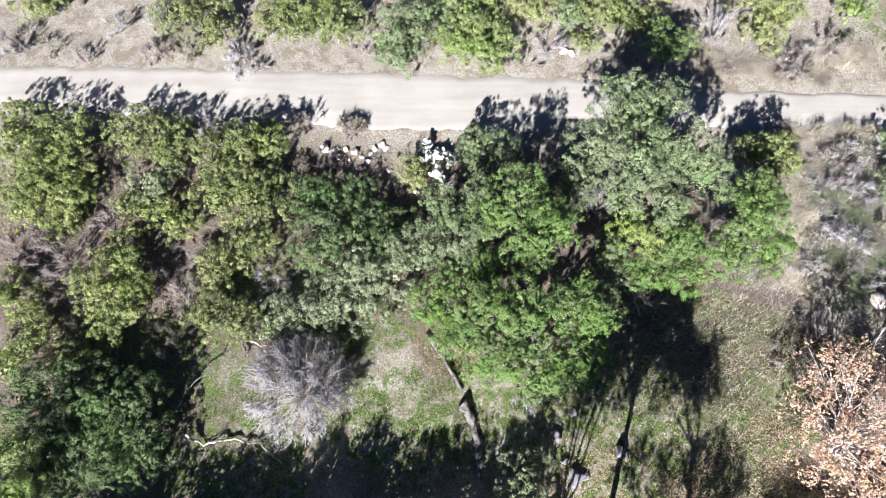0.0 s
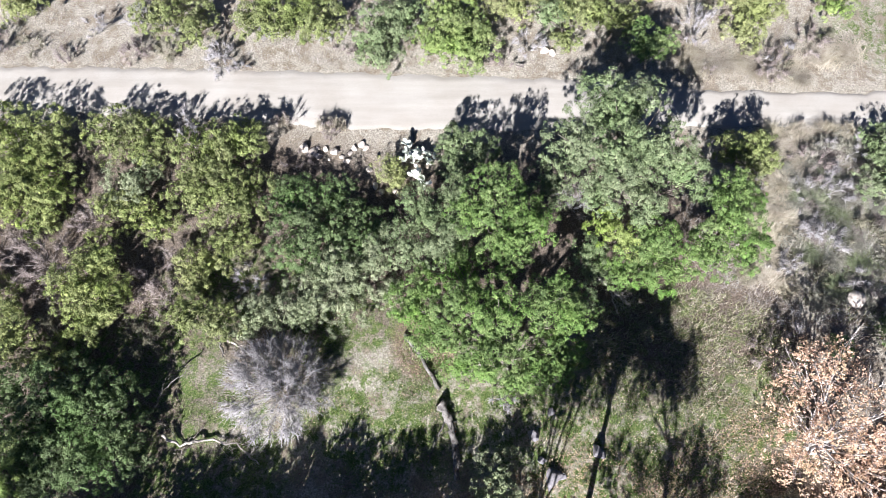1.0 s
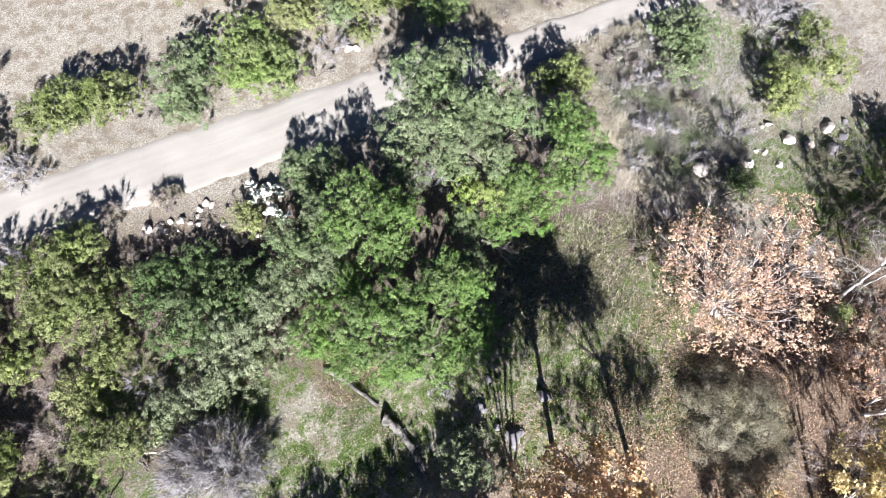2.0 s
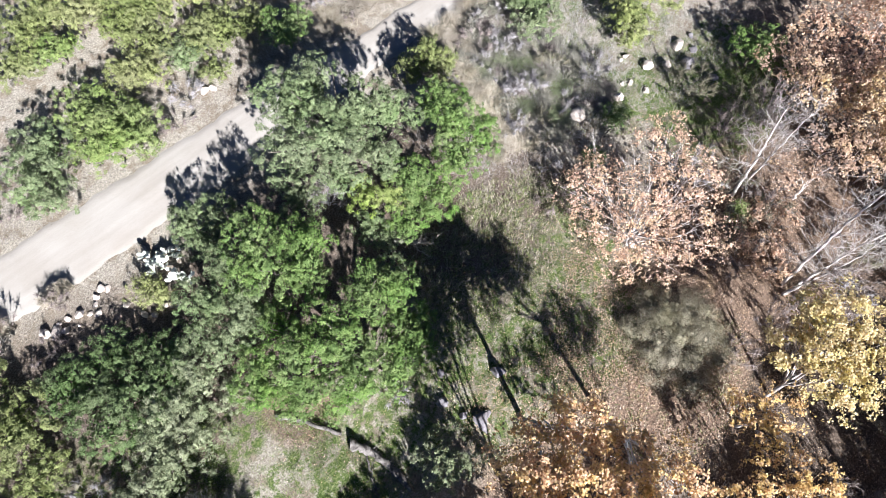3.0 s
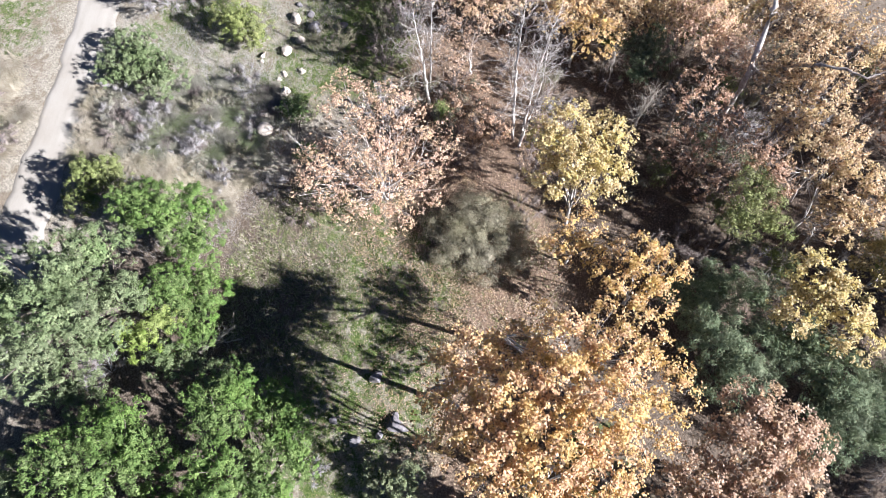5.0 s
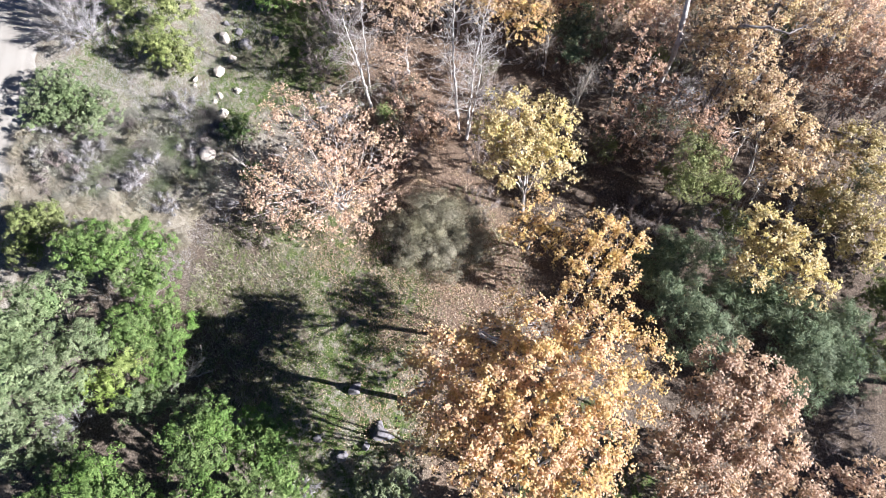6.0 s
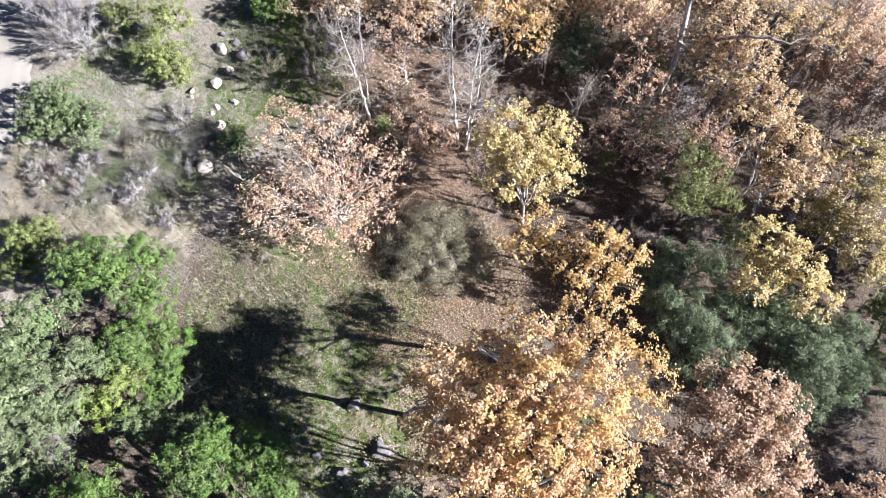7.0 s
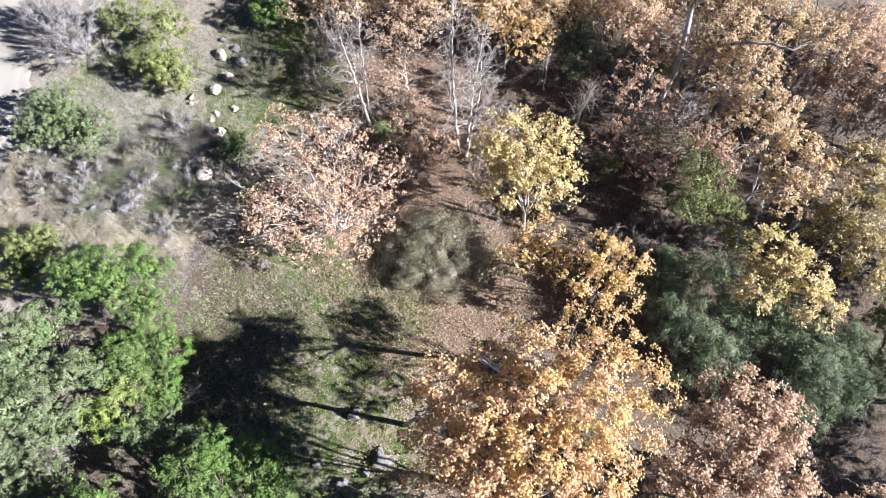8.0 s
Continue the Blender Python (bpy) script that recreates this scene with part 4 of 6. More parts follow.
sycamore("sycamore_tree", "golden-leaved sycamore beside a copper one", "tree", YELLOWLEAF, 11.23, -7.95, [(10.5, -10.57, 8.4, 1.34, 1.1), (9.02, -11.41, 8.25, 1.53, 1.25), (7.01, -10.47, 7.78, 1.51, 1.22), (12.8, -8.83, 6.35, 1.2, 1.0), (13.38, -6.24, 4.6, 1.2, 1.0), (11.83, -10.08, 8.05, 1.16, 0.95)], density=0.45)
sycamore("sycamore_tree", "pinkish brown sycamore with thinning leaves", "tree", PINKLEAF, 5.46, -15.8, [(7.99, -16.26, 6.66, 1.69, 1.34), (6.93, -18.12, 6.61, 1.75, 1.39), (5.84, -15.87, 6, 2.04, 1.6), (4.78, -13.28, 5.54, 1.87, 1.46), (4.56, -17.26, 6.08, 1.94, 1.52), (3.57, -14.48, 5.44, 2, 1.56)], density=1.2)
leafy("willow_tree", "blue-green willow in the shaded creek bed", "tree", BLUEG, 12.66, -18.48, [(13.81, -15.68, 3.21, 1.63, 1.29), (12.81, -17.40, 3.64, 1.86, 1.47), (10.90, -17.06, 3.06, 1.85, 1.45), (12.58, -20.25, 3.49, 1.80, 1.42), (13.19, -22.01, 3.39, 1.38, 1.09)], trunk=0.15, leaf=0.15, slim=0.28, tuft=0.5)
leafy("willow_tree", "blue-green feathery willow in the creek bed", "tree", BLUEG, 9.21, -23.60, [(10.44, -21.98, 4.26, 1.81, 1.42), (9.37, -23.56, 3.92, 1.73, 1.36), (7.98, -25.02, 3.59, 1.65, 1.28), (10.55, -25.01, 4.08, 1.50, 1.19), (7.71, -22.42, 2.99, 1.65, 1.28)], trunk=0.15, leaf=0.15, slim=0.28, tuft=0.5)
sycamore("sycamore_tree", "tan and gold sycamore over the creek bed", "tree", LEMONLEAF, 14.4, -21.63, [(15.91, -21.16, 6.83, 1.47, 1.17), (14.27, -20.02, 5.9, 1.39, 1.1), (14.44, -22.05, 6.78, 1.53, 1.22), (12.96, -23.09, 5.84, 1.47, 1.16)], density=1.0)
sycamore("sycamore_tree", "tan and gold tall sycamore in the wood", "tree", GOLDLEAF, 21.96, -24.16, [(23.06, -22.9, 7.6, 1.74, 1.4), (21.37, -24.17, 7.55, 1.8, 1.45), (20.16, -26.09, 6.69, 1.65, 1.31), (19.74, -23.49, 6.36, 1.56, 1.24), (25.34, -24.23, 7.3, 1.62, 1.3)], density=0.85)
sycamore("sycamore_tree", "olive-gold tall sycamore in the wood", "tree", OLIVELEAF, 17.5, -27.6, [(20.6, -28.68, 7.61, 1.72, 1.39), (17.47, -28.15, 6.99, 2.03, 1.61), (17.21, -26.41, 5.51, 1.91, 1.49), (14.63, -27.19, 6.08, 1.67, 1.32)], density=1.0)
leafy("elder_shrub", "yellow-green shrub in the autumn wood", "shrub", YELLOW, 20.08, -18.64, [(20.83, -18.63, 6.5, 1.38, 1.1), (19.4, -19.44, 6.13, 1.1, 0.87), (19.67, -18, 5.84, 1.21, 0.96)], cover=0.5, tuft=0.34)
leafy("willow_tree", "narrow dark green willow in the wood", "tree", BLUEG, 34.24, -14.23, [(34.69, -14.41, 3.25, 1.77, 1.35), (33.28, -13.84, 2.48, 1.21, 0.92)], trunk=0.1)
sycamore("sycamore_tree", "pinkish brown sycamore thicket on the far bank", "tree", PINKLEAF, 34.64, -1.65, [(34.66, -1.16, 4.56, 1.86, 1.44), (36.15, -2.89, 4.54, 1.9, 1.46), (32.38, -0.52, 3.8, 1.56, 1.2)], trunk=0.08, leaf=0.11, density=0.32)
sycamore("sycamore_tree", "golden-leaved young sycamore on the far bank", "tree", YELLOWLEAF, 35.48, -9.37, [(36.52, -8.65, 4.43, 2.04, 1.57), (34.15, -10.3, 4.61, 1.8, 1.39)], trunk=0.08, density=0.45)
sycamore("sycamore_tree", "tan sycamore thicket on the far bank", "tree", GOLDLEAF, 30.41, -25.54, [(31.36, -23.44, 7.41, 1.99, 1.59), (32.34, -27.57, 7.22, 2.24, 1.78), (30.93, -30.12, 6.98, 2.04, 1.62), (29.19, -24.78, 6.49, 1.9, 1.51), (30.51, -22.28, 5.7, 1.66, 1.3), (27.25, -22.98, 5.52, 1.9, 1.48)], density=0.7)
sycamore("sycamore_tree", "pinkish tan sycamore far in the wood", "tree", TANLEAF, 31.74, -26.68, [(31.37, -33.34, 6.88, 2.17, 1.72), (28.8, -33.44, 6.39, 2.05, 1.61), (34.5, -17.47, 6.04, 1.98, 1.56), (32.77, -19.24, 5.61, 1.78, 1.39)], density=0.81)
sycamore("sycamore_tree", "thin brown sycamore in the shaded wood", "tree", BROWNLEAF, 26.77, -17.65, [(29.47, -17.54, 4.34, 2.16, 1.66), (26.84, -19.03, 3.92, 1.94, 1.48), (26.16, -15.83, 3.2, 1.84, 1.4), (24.19, -17.99, 2.46, 2.05, 1.54)], trunk=0.09, density=0.4)
sycamore("sycamore_tree", "pale tan sycamore sapling below a bare tree", "tree", TANLEAF, 29.64, -1.71, [(31.26, -1.43, 0.8, 1.85, 0.8), (28.74, -3.21, 0.7, 1.72, 0.7), (28.53, -0.35, 0.6, 1.61, 0.6)], trunk=0.04, density=0.5)
brush("brown leafless thicket on the far bank", BROWNTWIG, 37.29, 3.38, 2.3, 4, n=1500)
brush("brown leafless thicket on the far bank", BROWNTWIG, 34.38, 4.87, 1.86, 2.4, n=1100)
brush("brown leafless thicket under bare trees", BROWNTWIG, 27.34, -1.85, 2.39, 1.6, n=1200)
brush("brown leafless thicket in the wood", BROWNTWIG, 22.02, -5.51, 1.33, 2, n=900)
brush("dark brown thicket in the shaded wood", BROWNTWIG, 19.24, -17.93, 2.68, 2.2, n=1300)
brush("dark brown thicket in the shaded wood", BROWNTWIG, 27.4, -33.72, 2.58, 2.2, n=1300)
brush("grey thicket in the wood", GREYTWIG, 28.65, -20.2, 2.06, 4, n=1300)
brush("brown thicket in the wood", BROWNTWIG, 34.13, -11.64, 2.16, 2, n=900)
brush("grey leafless crown of fine twigs in the wood", GREYTWIG, 29.98, -24.77, 2.05, 7, n=1100)
brush("grey leafless crown of fine twigs in the wood", BROWNTWIG, 29.75, -29.4, 2.05, 7.5, n=1100)
brush("grey leafless crown of fine twigs in the wood", BROWNTWIG, 28.86, -33.84, 2.29, 6.5, n=1100)
brush("grey leafless crown of fine twigs in the wood", GREYTWIG, 33.38, -27.85, 1.87, 9, n=1100)
brush("grey leafless crown of fine twigs in the wood", BROWNTWIG, 24.71, -19.03, 1.97, 4.5, n=1100)
brush("grey leafless crown of fine twigs in the wood", BROWNTWIG, 25.19, -33.91, 1.81, 7, n=1100)
brush("grey leafless crown of fine twigs in the wood", GREYTWIG, 31.21, -31.29, 1.67, 7.5, n=1100)
brush("brown thicket in the wood", BROWNTWIG, 35.58, -17.68, 2.63, 3, n=1200)
brush("brown thicket in the wood", BROWNTWIG, 27.03, -23.1, 2.5, 2.4, n=1200)

# hazy undergrowth of the wood
leafy("undergrowth_shrub", "grey-green hazy shrub in the wood's undergrowth", "shrub", GREYG, 27.59, -18.41, [(28.14, -18.08, 2.2, 0.825, 0.66), (26.93, -18.19, 1.76, 0.77, 0.605), (27.59, -19.18, 1.87, 0.715, 0.55)], cover=0.42, tuft=0.34)
leafy("undergrowth_shrub", "grey-green hazy shrub in the wood's undergrowth", "shrub", GREYG, 25.88, -20.47, [(26.48, -20.11, 2.4, 0.9, 0.72), (25.16, -20.23, 1.92, 0.84, 0.66), (25.88, -21.31, 2.04, 0.78, 0.6)], cover=0.42, tuft=0.34)
leafy("undergrowth_shrub", "thin olive shrub in the wood's undergrowth", "shrub", OLIVE, 25.78, -15.04, [(26.23, -14.77, 1.5, 0.675, 0.54), (25.24, -14.86, 1.2, 0.63, 0.495), (25.78, -15.67, 1.275, 0.585, 0.45)], cover=0.42, tuft=0.34)
leafy("undergrowth_shrub", "grey-green hazy shrub in the wood's undergrowth", "shrub", GREYG, 20.38, -19.68, [(20.88, -19.38, 2, 0.75, 0.6), (19.78, -19.48, 1.6, 0.7, 0.55), (20.38, -20.38, 1.7, 0.65, 0.5)], cover=0.42, tuft=0.34)
leafy("undergrowth_shrub", "thin olive shrub in the wood's undergrowth", "shrub", OLIVE, 22.47, -18.95, [(22.97, -18.65, 2, 0.75, 0.6), (21.87, -18.75, 1.6, 0.7, 0.55), (22.47, -19.65, 1.7, 0.65, 0.5)], cover=0.42, tuft=0.34)
leafy("undergrowth_shrub", "thin olive shrub in the wood's undergrowth", "shrub", OLIVE, 23.70, -21.35, [(24.30, -20.99, 3, 0.9, 0.72), (22.98, -21.11, 2.4, 0.84, 0.66), (23.70, -22.19, 2.55, 0.78, 0.6)], cover=0.42, tuft=0.34)
leafy("undergrowth_shrub", "thin olive shrub in the wood's undergrowth", "shrub", OLIVE, 37.86, -18.25, [(38.41, -17.92, 2.6, 0.825, 0.66), (37.20, -18.03, 2.08, 0.77, 0.605), (37.86, -19.02, 2.21, 0.715, 0.55)], cover=0.42, tuft=0.34)
leafy("undergrowth_shrub", "thin olive shrub in the wood's undergrowth", "shrub", OLIVE, 19.00, -22.13, [(19.45, -21.86, 2, 0.675, 0.54), (18.46, -21.95, 1.6, 0.63, 0.495), (19.00, -22.76, 1.7, 0.585, 0.45)], cover=0.42, tuft=0.34)
leafy("undergrowth_shrub", "thin olive shrub in the wood's undergrowth", "shrub", OLIVE, 19.63, -29.21, [(20.23, -28.85, 2.5, 0.9, 0.72), (18.91, -28.97, 2, 0.84, 0.66), (19.63, -30.05, 2.125, 0.78, 0.6)], cover=0.42, tuft=0.34)
leafy("undergrowth_shrub", "grey-green hazy shrub in the wood's undergrowth", "shrub", GREYG, 21.08, -32.19, [(21.63, -31.86, 3, 0.825, 0.66), (20.42, -31.97, 2.4, 0.77, 0.605), (21.08, -32.96, 2.55, 0.715, 0.55)], cover=0.42, tuft=0.34)
leafy("undergrowth_shrub", "thin olive shrub in the wood's undergrowth", "shrub", OLIVE, 37.05, -12.16, [(37.50, -11.89, 2, 0.675, 0.54), (36.51, -11.98, 1.6, 0.63, 0.495), (37.05, -12.79, 1.7, 0.585, 0.45)], cover=0.42, tuft=0.34)
leafy("undergrowth_shrub", "small green sapling under the bare trees", "shrub", GREEN2, 29.65, 0.36, [(29.95, 0.54, 0.9, 0.45, 0.36), (29.29, 0.48, 0.72, 0.42, 0.33), (29.65, -0.06, 0.765, 0.39, 0.3)], cover=0.42, tuft=0.34)
leafy("undergrowth_shrub", "thin olive shrub in the wood's undergrowth", "shrub", OLIVE, 35.10, -31.54, [(35.55, -31.27, 3, 0.675, 0.54), (34.56, -31.36, 2.4, 0.63, 0.495), (35.10, -32.17, 2.55, 0.585, 0.45)], cover=0.42, tuft=0.34)
leafy("undergrowth_shrub", "thin olive shrub in the wood's undergrowth", "shrub", OLIVE, 32.76, -20.73, [(33.26, -20.43, 2, 0.75, 0.6), (32.16, -20.53, 1.6, 0.7, 0.55), (32.76, -21.43, 1.7, 0.65, 0.5)], cover=0.42, tuft=0.34)

# trees south of the meadow that shade it
leafy("live_oak_tree", "dark live oak south of the meadow", "tree", TOYON, -3.2, -5, [(-4.1, -4.8, 4, 2.1, 1.7), (-2.3, -5.0, 4.2, 2.1, 1.7), (-3.2, -6.8, 4, 2, 1.6)], leaf=0.2, trunk=0.22)
leafy("live_oak_tree", "dark live oak south of the meadow", "tree", TOYON, -7.5, -5, [(-8.4, -4.8, 4, 2.3, 1.8), (-6.5, -5.0, 4.3, 2.2, 1.8), (-7.5, -6.8, 4, 2, 1.6)], leaf=0.2, trunk=0.22)
leafy("live_oak_tree", "dark live oak south of the meadow", "tree", TOYON, 1.2, -5, [(0.3, -4.8, 4, 2.3, 1.8), (2.2, -5.0, 4.3, 2.2, 1.8), (1.2, -6.8, 4, 2, 1.6)], leaf=0.2, trunk=0.22)
leafy("live_oak_tree", "dark live oak south of the meadow", "tree", GREEN2, -15, -6, [(-15.9, -5.8, 4, 2.3, 1.8), (-14.0, -6.0, 4.3, 2.2, 1.8), (-15.0, -7.8, 4, 2, 1.6)], leaf=0.2, trunk=0.22)
leafy("live_oak_tree", "dark live oak south of the meadow", "tree", TOYON, -11.4, -6, [(-12.3, -5.8, 4, 2.3, 1.8), (-10.4, -6.0, 4.3, 2.2, 1.8), (-11.4, -7.8, 4, 2, 1.6)], leaf=0.2, trunk=0.22)
leafy("live_oak_tree", "dark live oak south of the meadow", "tree", TOYON, -20.5, -5, [(-21.4, -4.8, 4, 2.3, 1.8), (-19.5, -5.0, 4.3, 2.2, 1.8), (-20.5, -6.8, 4, 2, 1.6)], leaf=0.2, trunk=0.22)
leafy("live_oak_tree", "dark live oak south of the meadow", "tree", TOYON, -26, -4.5, [(-26.9, -4.3, 4, 2.3, 1.8), (-25.0, -4.5, 4.3, 2.2, 1.8), (-26.0, -6.3, 4, 2, 1.6)], leaf=0.2, trunk=0.22)

# far part of the wood
sycamore("sycamore_tree", "golden sycamore deep in the wood", "tree", GOLDLEAF, 38.52, -5.21, [(39.62, -2.05, 4.36, 2.13, 1.64), (39.83, -4.82, 4.52, 1.91, 1.48), (38.23, -3.91, 3.67, 1.74, 1.33), (36.74, -7.85, 4.31, 1.67, 1.29), (37.08, -9.69, 4.32, 1.66, 1.28)], trunk=0.09, density=0.7)
sycamore("sycamore_tree", "pinkish brown sycamore deep in the wood", "tree", PINKLEAF, 40.95, 2.42, [(40.42, 3.13, 3.38, 2.14, 1.62), (42.73, 1.04, 3.37, 2.15, 1.63), (39.88, 0.73, 2.69, 1.73, 1.31), (40.02, 5.44, 2.74, 1.66, 1.26)], trunk=0.09, leaf=0.11, density=0.38)
sycamore("sycamore_tree", "copper sycamore deep in the wood", "tree", COPPERLEAF, 44.19, -6.13, [(45.29, -3.88, 4.46, 2, 1.54), (45.07, -6.63, 4.33, 2.18, 1.67), (41.64, -8.1, 4.09, 1.84, 1.41)], trunk=0.09, density=0.4)
sycamore("sycamore_tree", "tan sycamore deep in the wood", "tree", GOLDLEAF, 38.61, -13.24, [(38.08, -9.14, 4.44, 2.02, 1.56), (36.51, -11.82, 4.14, 1.9, 1.46), (39.38, -13.22, 4.35, 2.15, 1.65), (38.13, -15.68, 3.59, 1.85, 1.41), (40.9, -17.22, 4.57, 1.85, 1.43)], trunk=0.09, density=0.65)
sycamore("sycamore_tree", "thin tan sycamore deep in the wood", "tree", OLIVELEAF, 39.22, -20.47, [(40.26, -19.3, 5.28, 2.21, 1.72), (41.25, -22.58, 5.27, 2.23, 1.73), (36.6, -18.51, 4.47, 1.98, 1.53), (37.87, -21.3, 4.54, 1.9, 1.46)], density=0.81)
sycamore("sycamore_tree", "thin tan sycamore beyond the creek bed", "tree", BROWNLEAF, 27.29, -29.33, [(28.1, -31.62, 4.39, 2.09, 1.61), (26.5, -33.54, 4.41, 2.07, 1.59), (29.99, -30.5, 4.6, 1.81, 1.4), (25.22, -22.05, 1.93, 2.1, 1.57)], trunk=0.09, density=0.68)
sycamore("sycamore_tree", "tan sycamore at the far edge of the wood", "tree", GOLDLEAF, 36.27, -20.77, [(37.21, -15.86, 4.48, 1.97, 1.52), (36.08, -18.91, 4.91, 2.05, 1.59), (36.49, -22.06, 4.89, 2.08, 1.61), (35.5, -25.1, 6.26, 2.22, 1.74)], density=0.81)
sycamore("sycamore_tree", "tan sycamore at the far edge of the wood", "tree", GOLDLEAF, 37.74, -5.97, [(39.1, 1.85, 3.43, 2.06, 1.57), (37.79, -4.64, 4.94, 2.01, 1.56), (37.11, -7.81, 4.94, 2.01, 1.56), (37.06, -12.03, 4.26, 2.27, 1.74)], trunk=0.09, density=0.38)
sycamore("sycamore_tree", "tan sycamore past the edge of the wood", "tree", GOLDLEAF, 41.06, -12.13, [(40.85, -1.72, 5.26, 2.24, 1.74), (41.21, -7.97, 5.23, 2.28, 1.77), (41.19, -14.42, 5.04, 2.54, 1.96), (40.97, -21.02, 5.02, 2.58, 1.98)], density=0.68)
sycamore("sycamore_tree", "tan sycamore past the edge of the wood", "tree", COPPERLEAF, 37.21, -35.18, [(39.59, -26.96, 6.03, 2.53, 1.97), (39.37, -33.75, 6, 2.57, 2), (38.16, -39.45, 5.83, 2.81, 2.17), (31.92, -39.26, 5.94, 2.65, 2.06)], density=0.68)
leafy("willow_tree", "olive willow at the shaded edge of the wood", "tree", OLIVE, 10.16, -28.99, [(12.26, -29.53, 3.55, 1.91, 1.45), (8.22, -28.5, 3.49, 1.99, 1.51)], trunk=0.15)
sycamore("sycamore_tree", "pinkish brown sycamore south of the creek", "tree", PINKLEAF, 1.56, -17.75, [(2.18, -13.32, 5.38, 2.08, 1.62), (1.63, -17.9, 5.37, 2.1, 1.63), (0.89, -21.88, 5.36, 2.11, 1.64)], density=1.08)
brush("brown leafless thicket in the autumn wood", BROWNTWIG, 31.79, -20.5, 1.58, 2.4, n=1009)
brush("dull olive-brown leafless thicket in the autumn wood", OLIVETWIG, 31.02, -21.71, 1.48, 3, n=1165)
brush("dull olive-brown leafless thicket in the autumn wood", OLIVETWIG, 28.01, -6.91, 1.67, 2, n=1067)
brush("dull olive-brown leafless thicket in the autumn wood", OLIVETWIG, 31.01, -18.31, 2.02, 2.5, n=1140)
brush("brown leafless thicket in the autumn wood", BROWNTWIG, 25.23, -5.93, 1.49, 3.7, n=967)
brush("dull olive-brown leafless thicket in the autumn wood", OLIVETWIG, 37, 5.22, 1.71, 3.4, n=1002)
brush("brown leafless thicket in the autumn wood", BROWNTWIG, 42.03, -7.09, 1.91, 2.7, n=1068)
brush("dull olive-brown leafless thicket in the autumn wood", OLIVETWIG, 35.86, -25.52, 1.95, 3.3, n=995)
brush("dull olive-brown leafless thicket in the autumn wood", OLIVETWIG, 31.26, -1.19, 1.57, 1.6, n=953)
brush("brown leafless thicket in the autumn wood", BROWNTWIG, 30.36, -6.45, 2.37, 3.1, n=854)
brush("dull olive-brown leafless thicket in the autumn wood", OLIVETWIG, 34.84, -16.85, 2.22, 2.4, n=999)
brush("dull olive-brown leafless thicket in the autumn wood", OLIVETWIG, 39.64, -19.97, 1.94, 3.2, n=1175)
brush("brown leafless thicket in the autumn wood", BROWNTWIG, 26.56, -7.76, 2.17, 3.2, n=1057)
brush("grey leafless thicket in the autumn wood", GREYTWIG, 30.77, -18.53, 2.15, 1.8, n=1035)
brush("brown leafless thicket in the autumn wood", BROWNTWIG, 31.61, -22.28, 1.75, 2.2, n=732)
brush("dull olive-brown leafless thicket in the autumn wood", OLIVETWIG, 33.87, -22.51, 1.53, 2.4, n=734)
brush("dull olive-brown leafless thicket in the autumn wood", OLIVETWIG, 34.02, -36.32, 1.6, 2.1, n=1093)
brush("dull olive-brown leafless thicket in the autumn wood", OLIVETWIG, 34.8, -35.21, 1.64, 2.7, n=1089)
brush("brown leafless thicket in the autumn wood", BROWNTWIG, 24.17, -9.61, 1.76, 2.6, n=1172)
brush("grey leafless thicket in the autumn wood", GREYTWIG, 32.7, -16.99, 1.55, 2.1, n=739)
brush("dull olive-brown leafless thicket in the autumn wood", OLIVETWIG, 32.22, -7.3, 1.62, 2.9, n=1144)
brush("grey leafless thicket in the autumn wood", GREYTWIG, 29.51, -7.83, 1.58, 3.3, n=893)
brush("dull olive-brown leafless thicket in the autumn wood", OLIVETWIG, 25.39, -13.28, 1.87, 2.8, n=1004)
brush("brown leafless thicket in the autumn wood", BROWNTWIG, 25.34, -20.22, 1.75, 2.4, n=1068)
brush("brown leafless thicket in the autumn wood", BROWNTWIG, 29.19, -35.81, 2.08, 3.5, n=966)
brush("grey leafless thicket in the autumn wood", GREYTWIG, 29.48, -18.01, 1.46, 3.1, n=996)
brush("grey leafless thicket in the autumn wood", GREYTWIG, 30.14, 4.21, 2.14, 2.7, n=768)
brush("brown leafless thicket in the autumn wood", BROWNTWIG, 29.71, -22.07, 2.08, 2.2, n=1169)
brush("grey leafless thicket in the autumn wood", GREYTWIG, 31.11, -21.28, 2.48, 2.5, n=1001)
brush("brown leafless thicket in the autumn wood", BROWNTWIG, 37.86, -40.95, 2.19, 2, n=933)
brush("grey leafless thicket in the autumn wood", GREYTWIG, 19.51, -26.15, 1.73, 2.3, n=753)
brush("brown leafless thicket in the autumn wood", BROWNTWIG, 20, -16.39, 1.97, 1.5, n=1111)
brush("grey leafless thicket in the autumn wood", GREYTWIG, 19.33, -20.57, 1.55, 2.1, n=1032)
brush("brown leafless thicket in the autumn wood", BROWNTWIG, 19.84, -15.05, 1.72, 2.1, n=814)
brush("dull olive-brown leafless thicket in the autumn wood", OLIVETWIG, 13.56, -28.37, 2.17, 2.2, n=1085)
brush("grey leafless thicket in the autumn wood", GREYTWIG, 9.74, -27.83, 1.32, 2.8, n=1197)
brush("grey leafless thicket in the autumn wood", GREYTWIG, 37.34, 3.71, 1.51, 1.6, n=1111)
brush("brown leafless thicket in the autumn wood", BROWNTWIG, 34.02, -5.23, 1.43, 1.5, n=1081)
brush("brown leafless thicket in the autumn wood", BROWNTWIG, 32.06, -0.14, 1.74, 2.1, n=710)
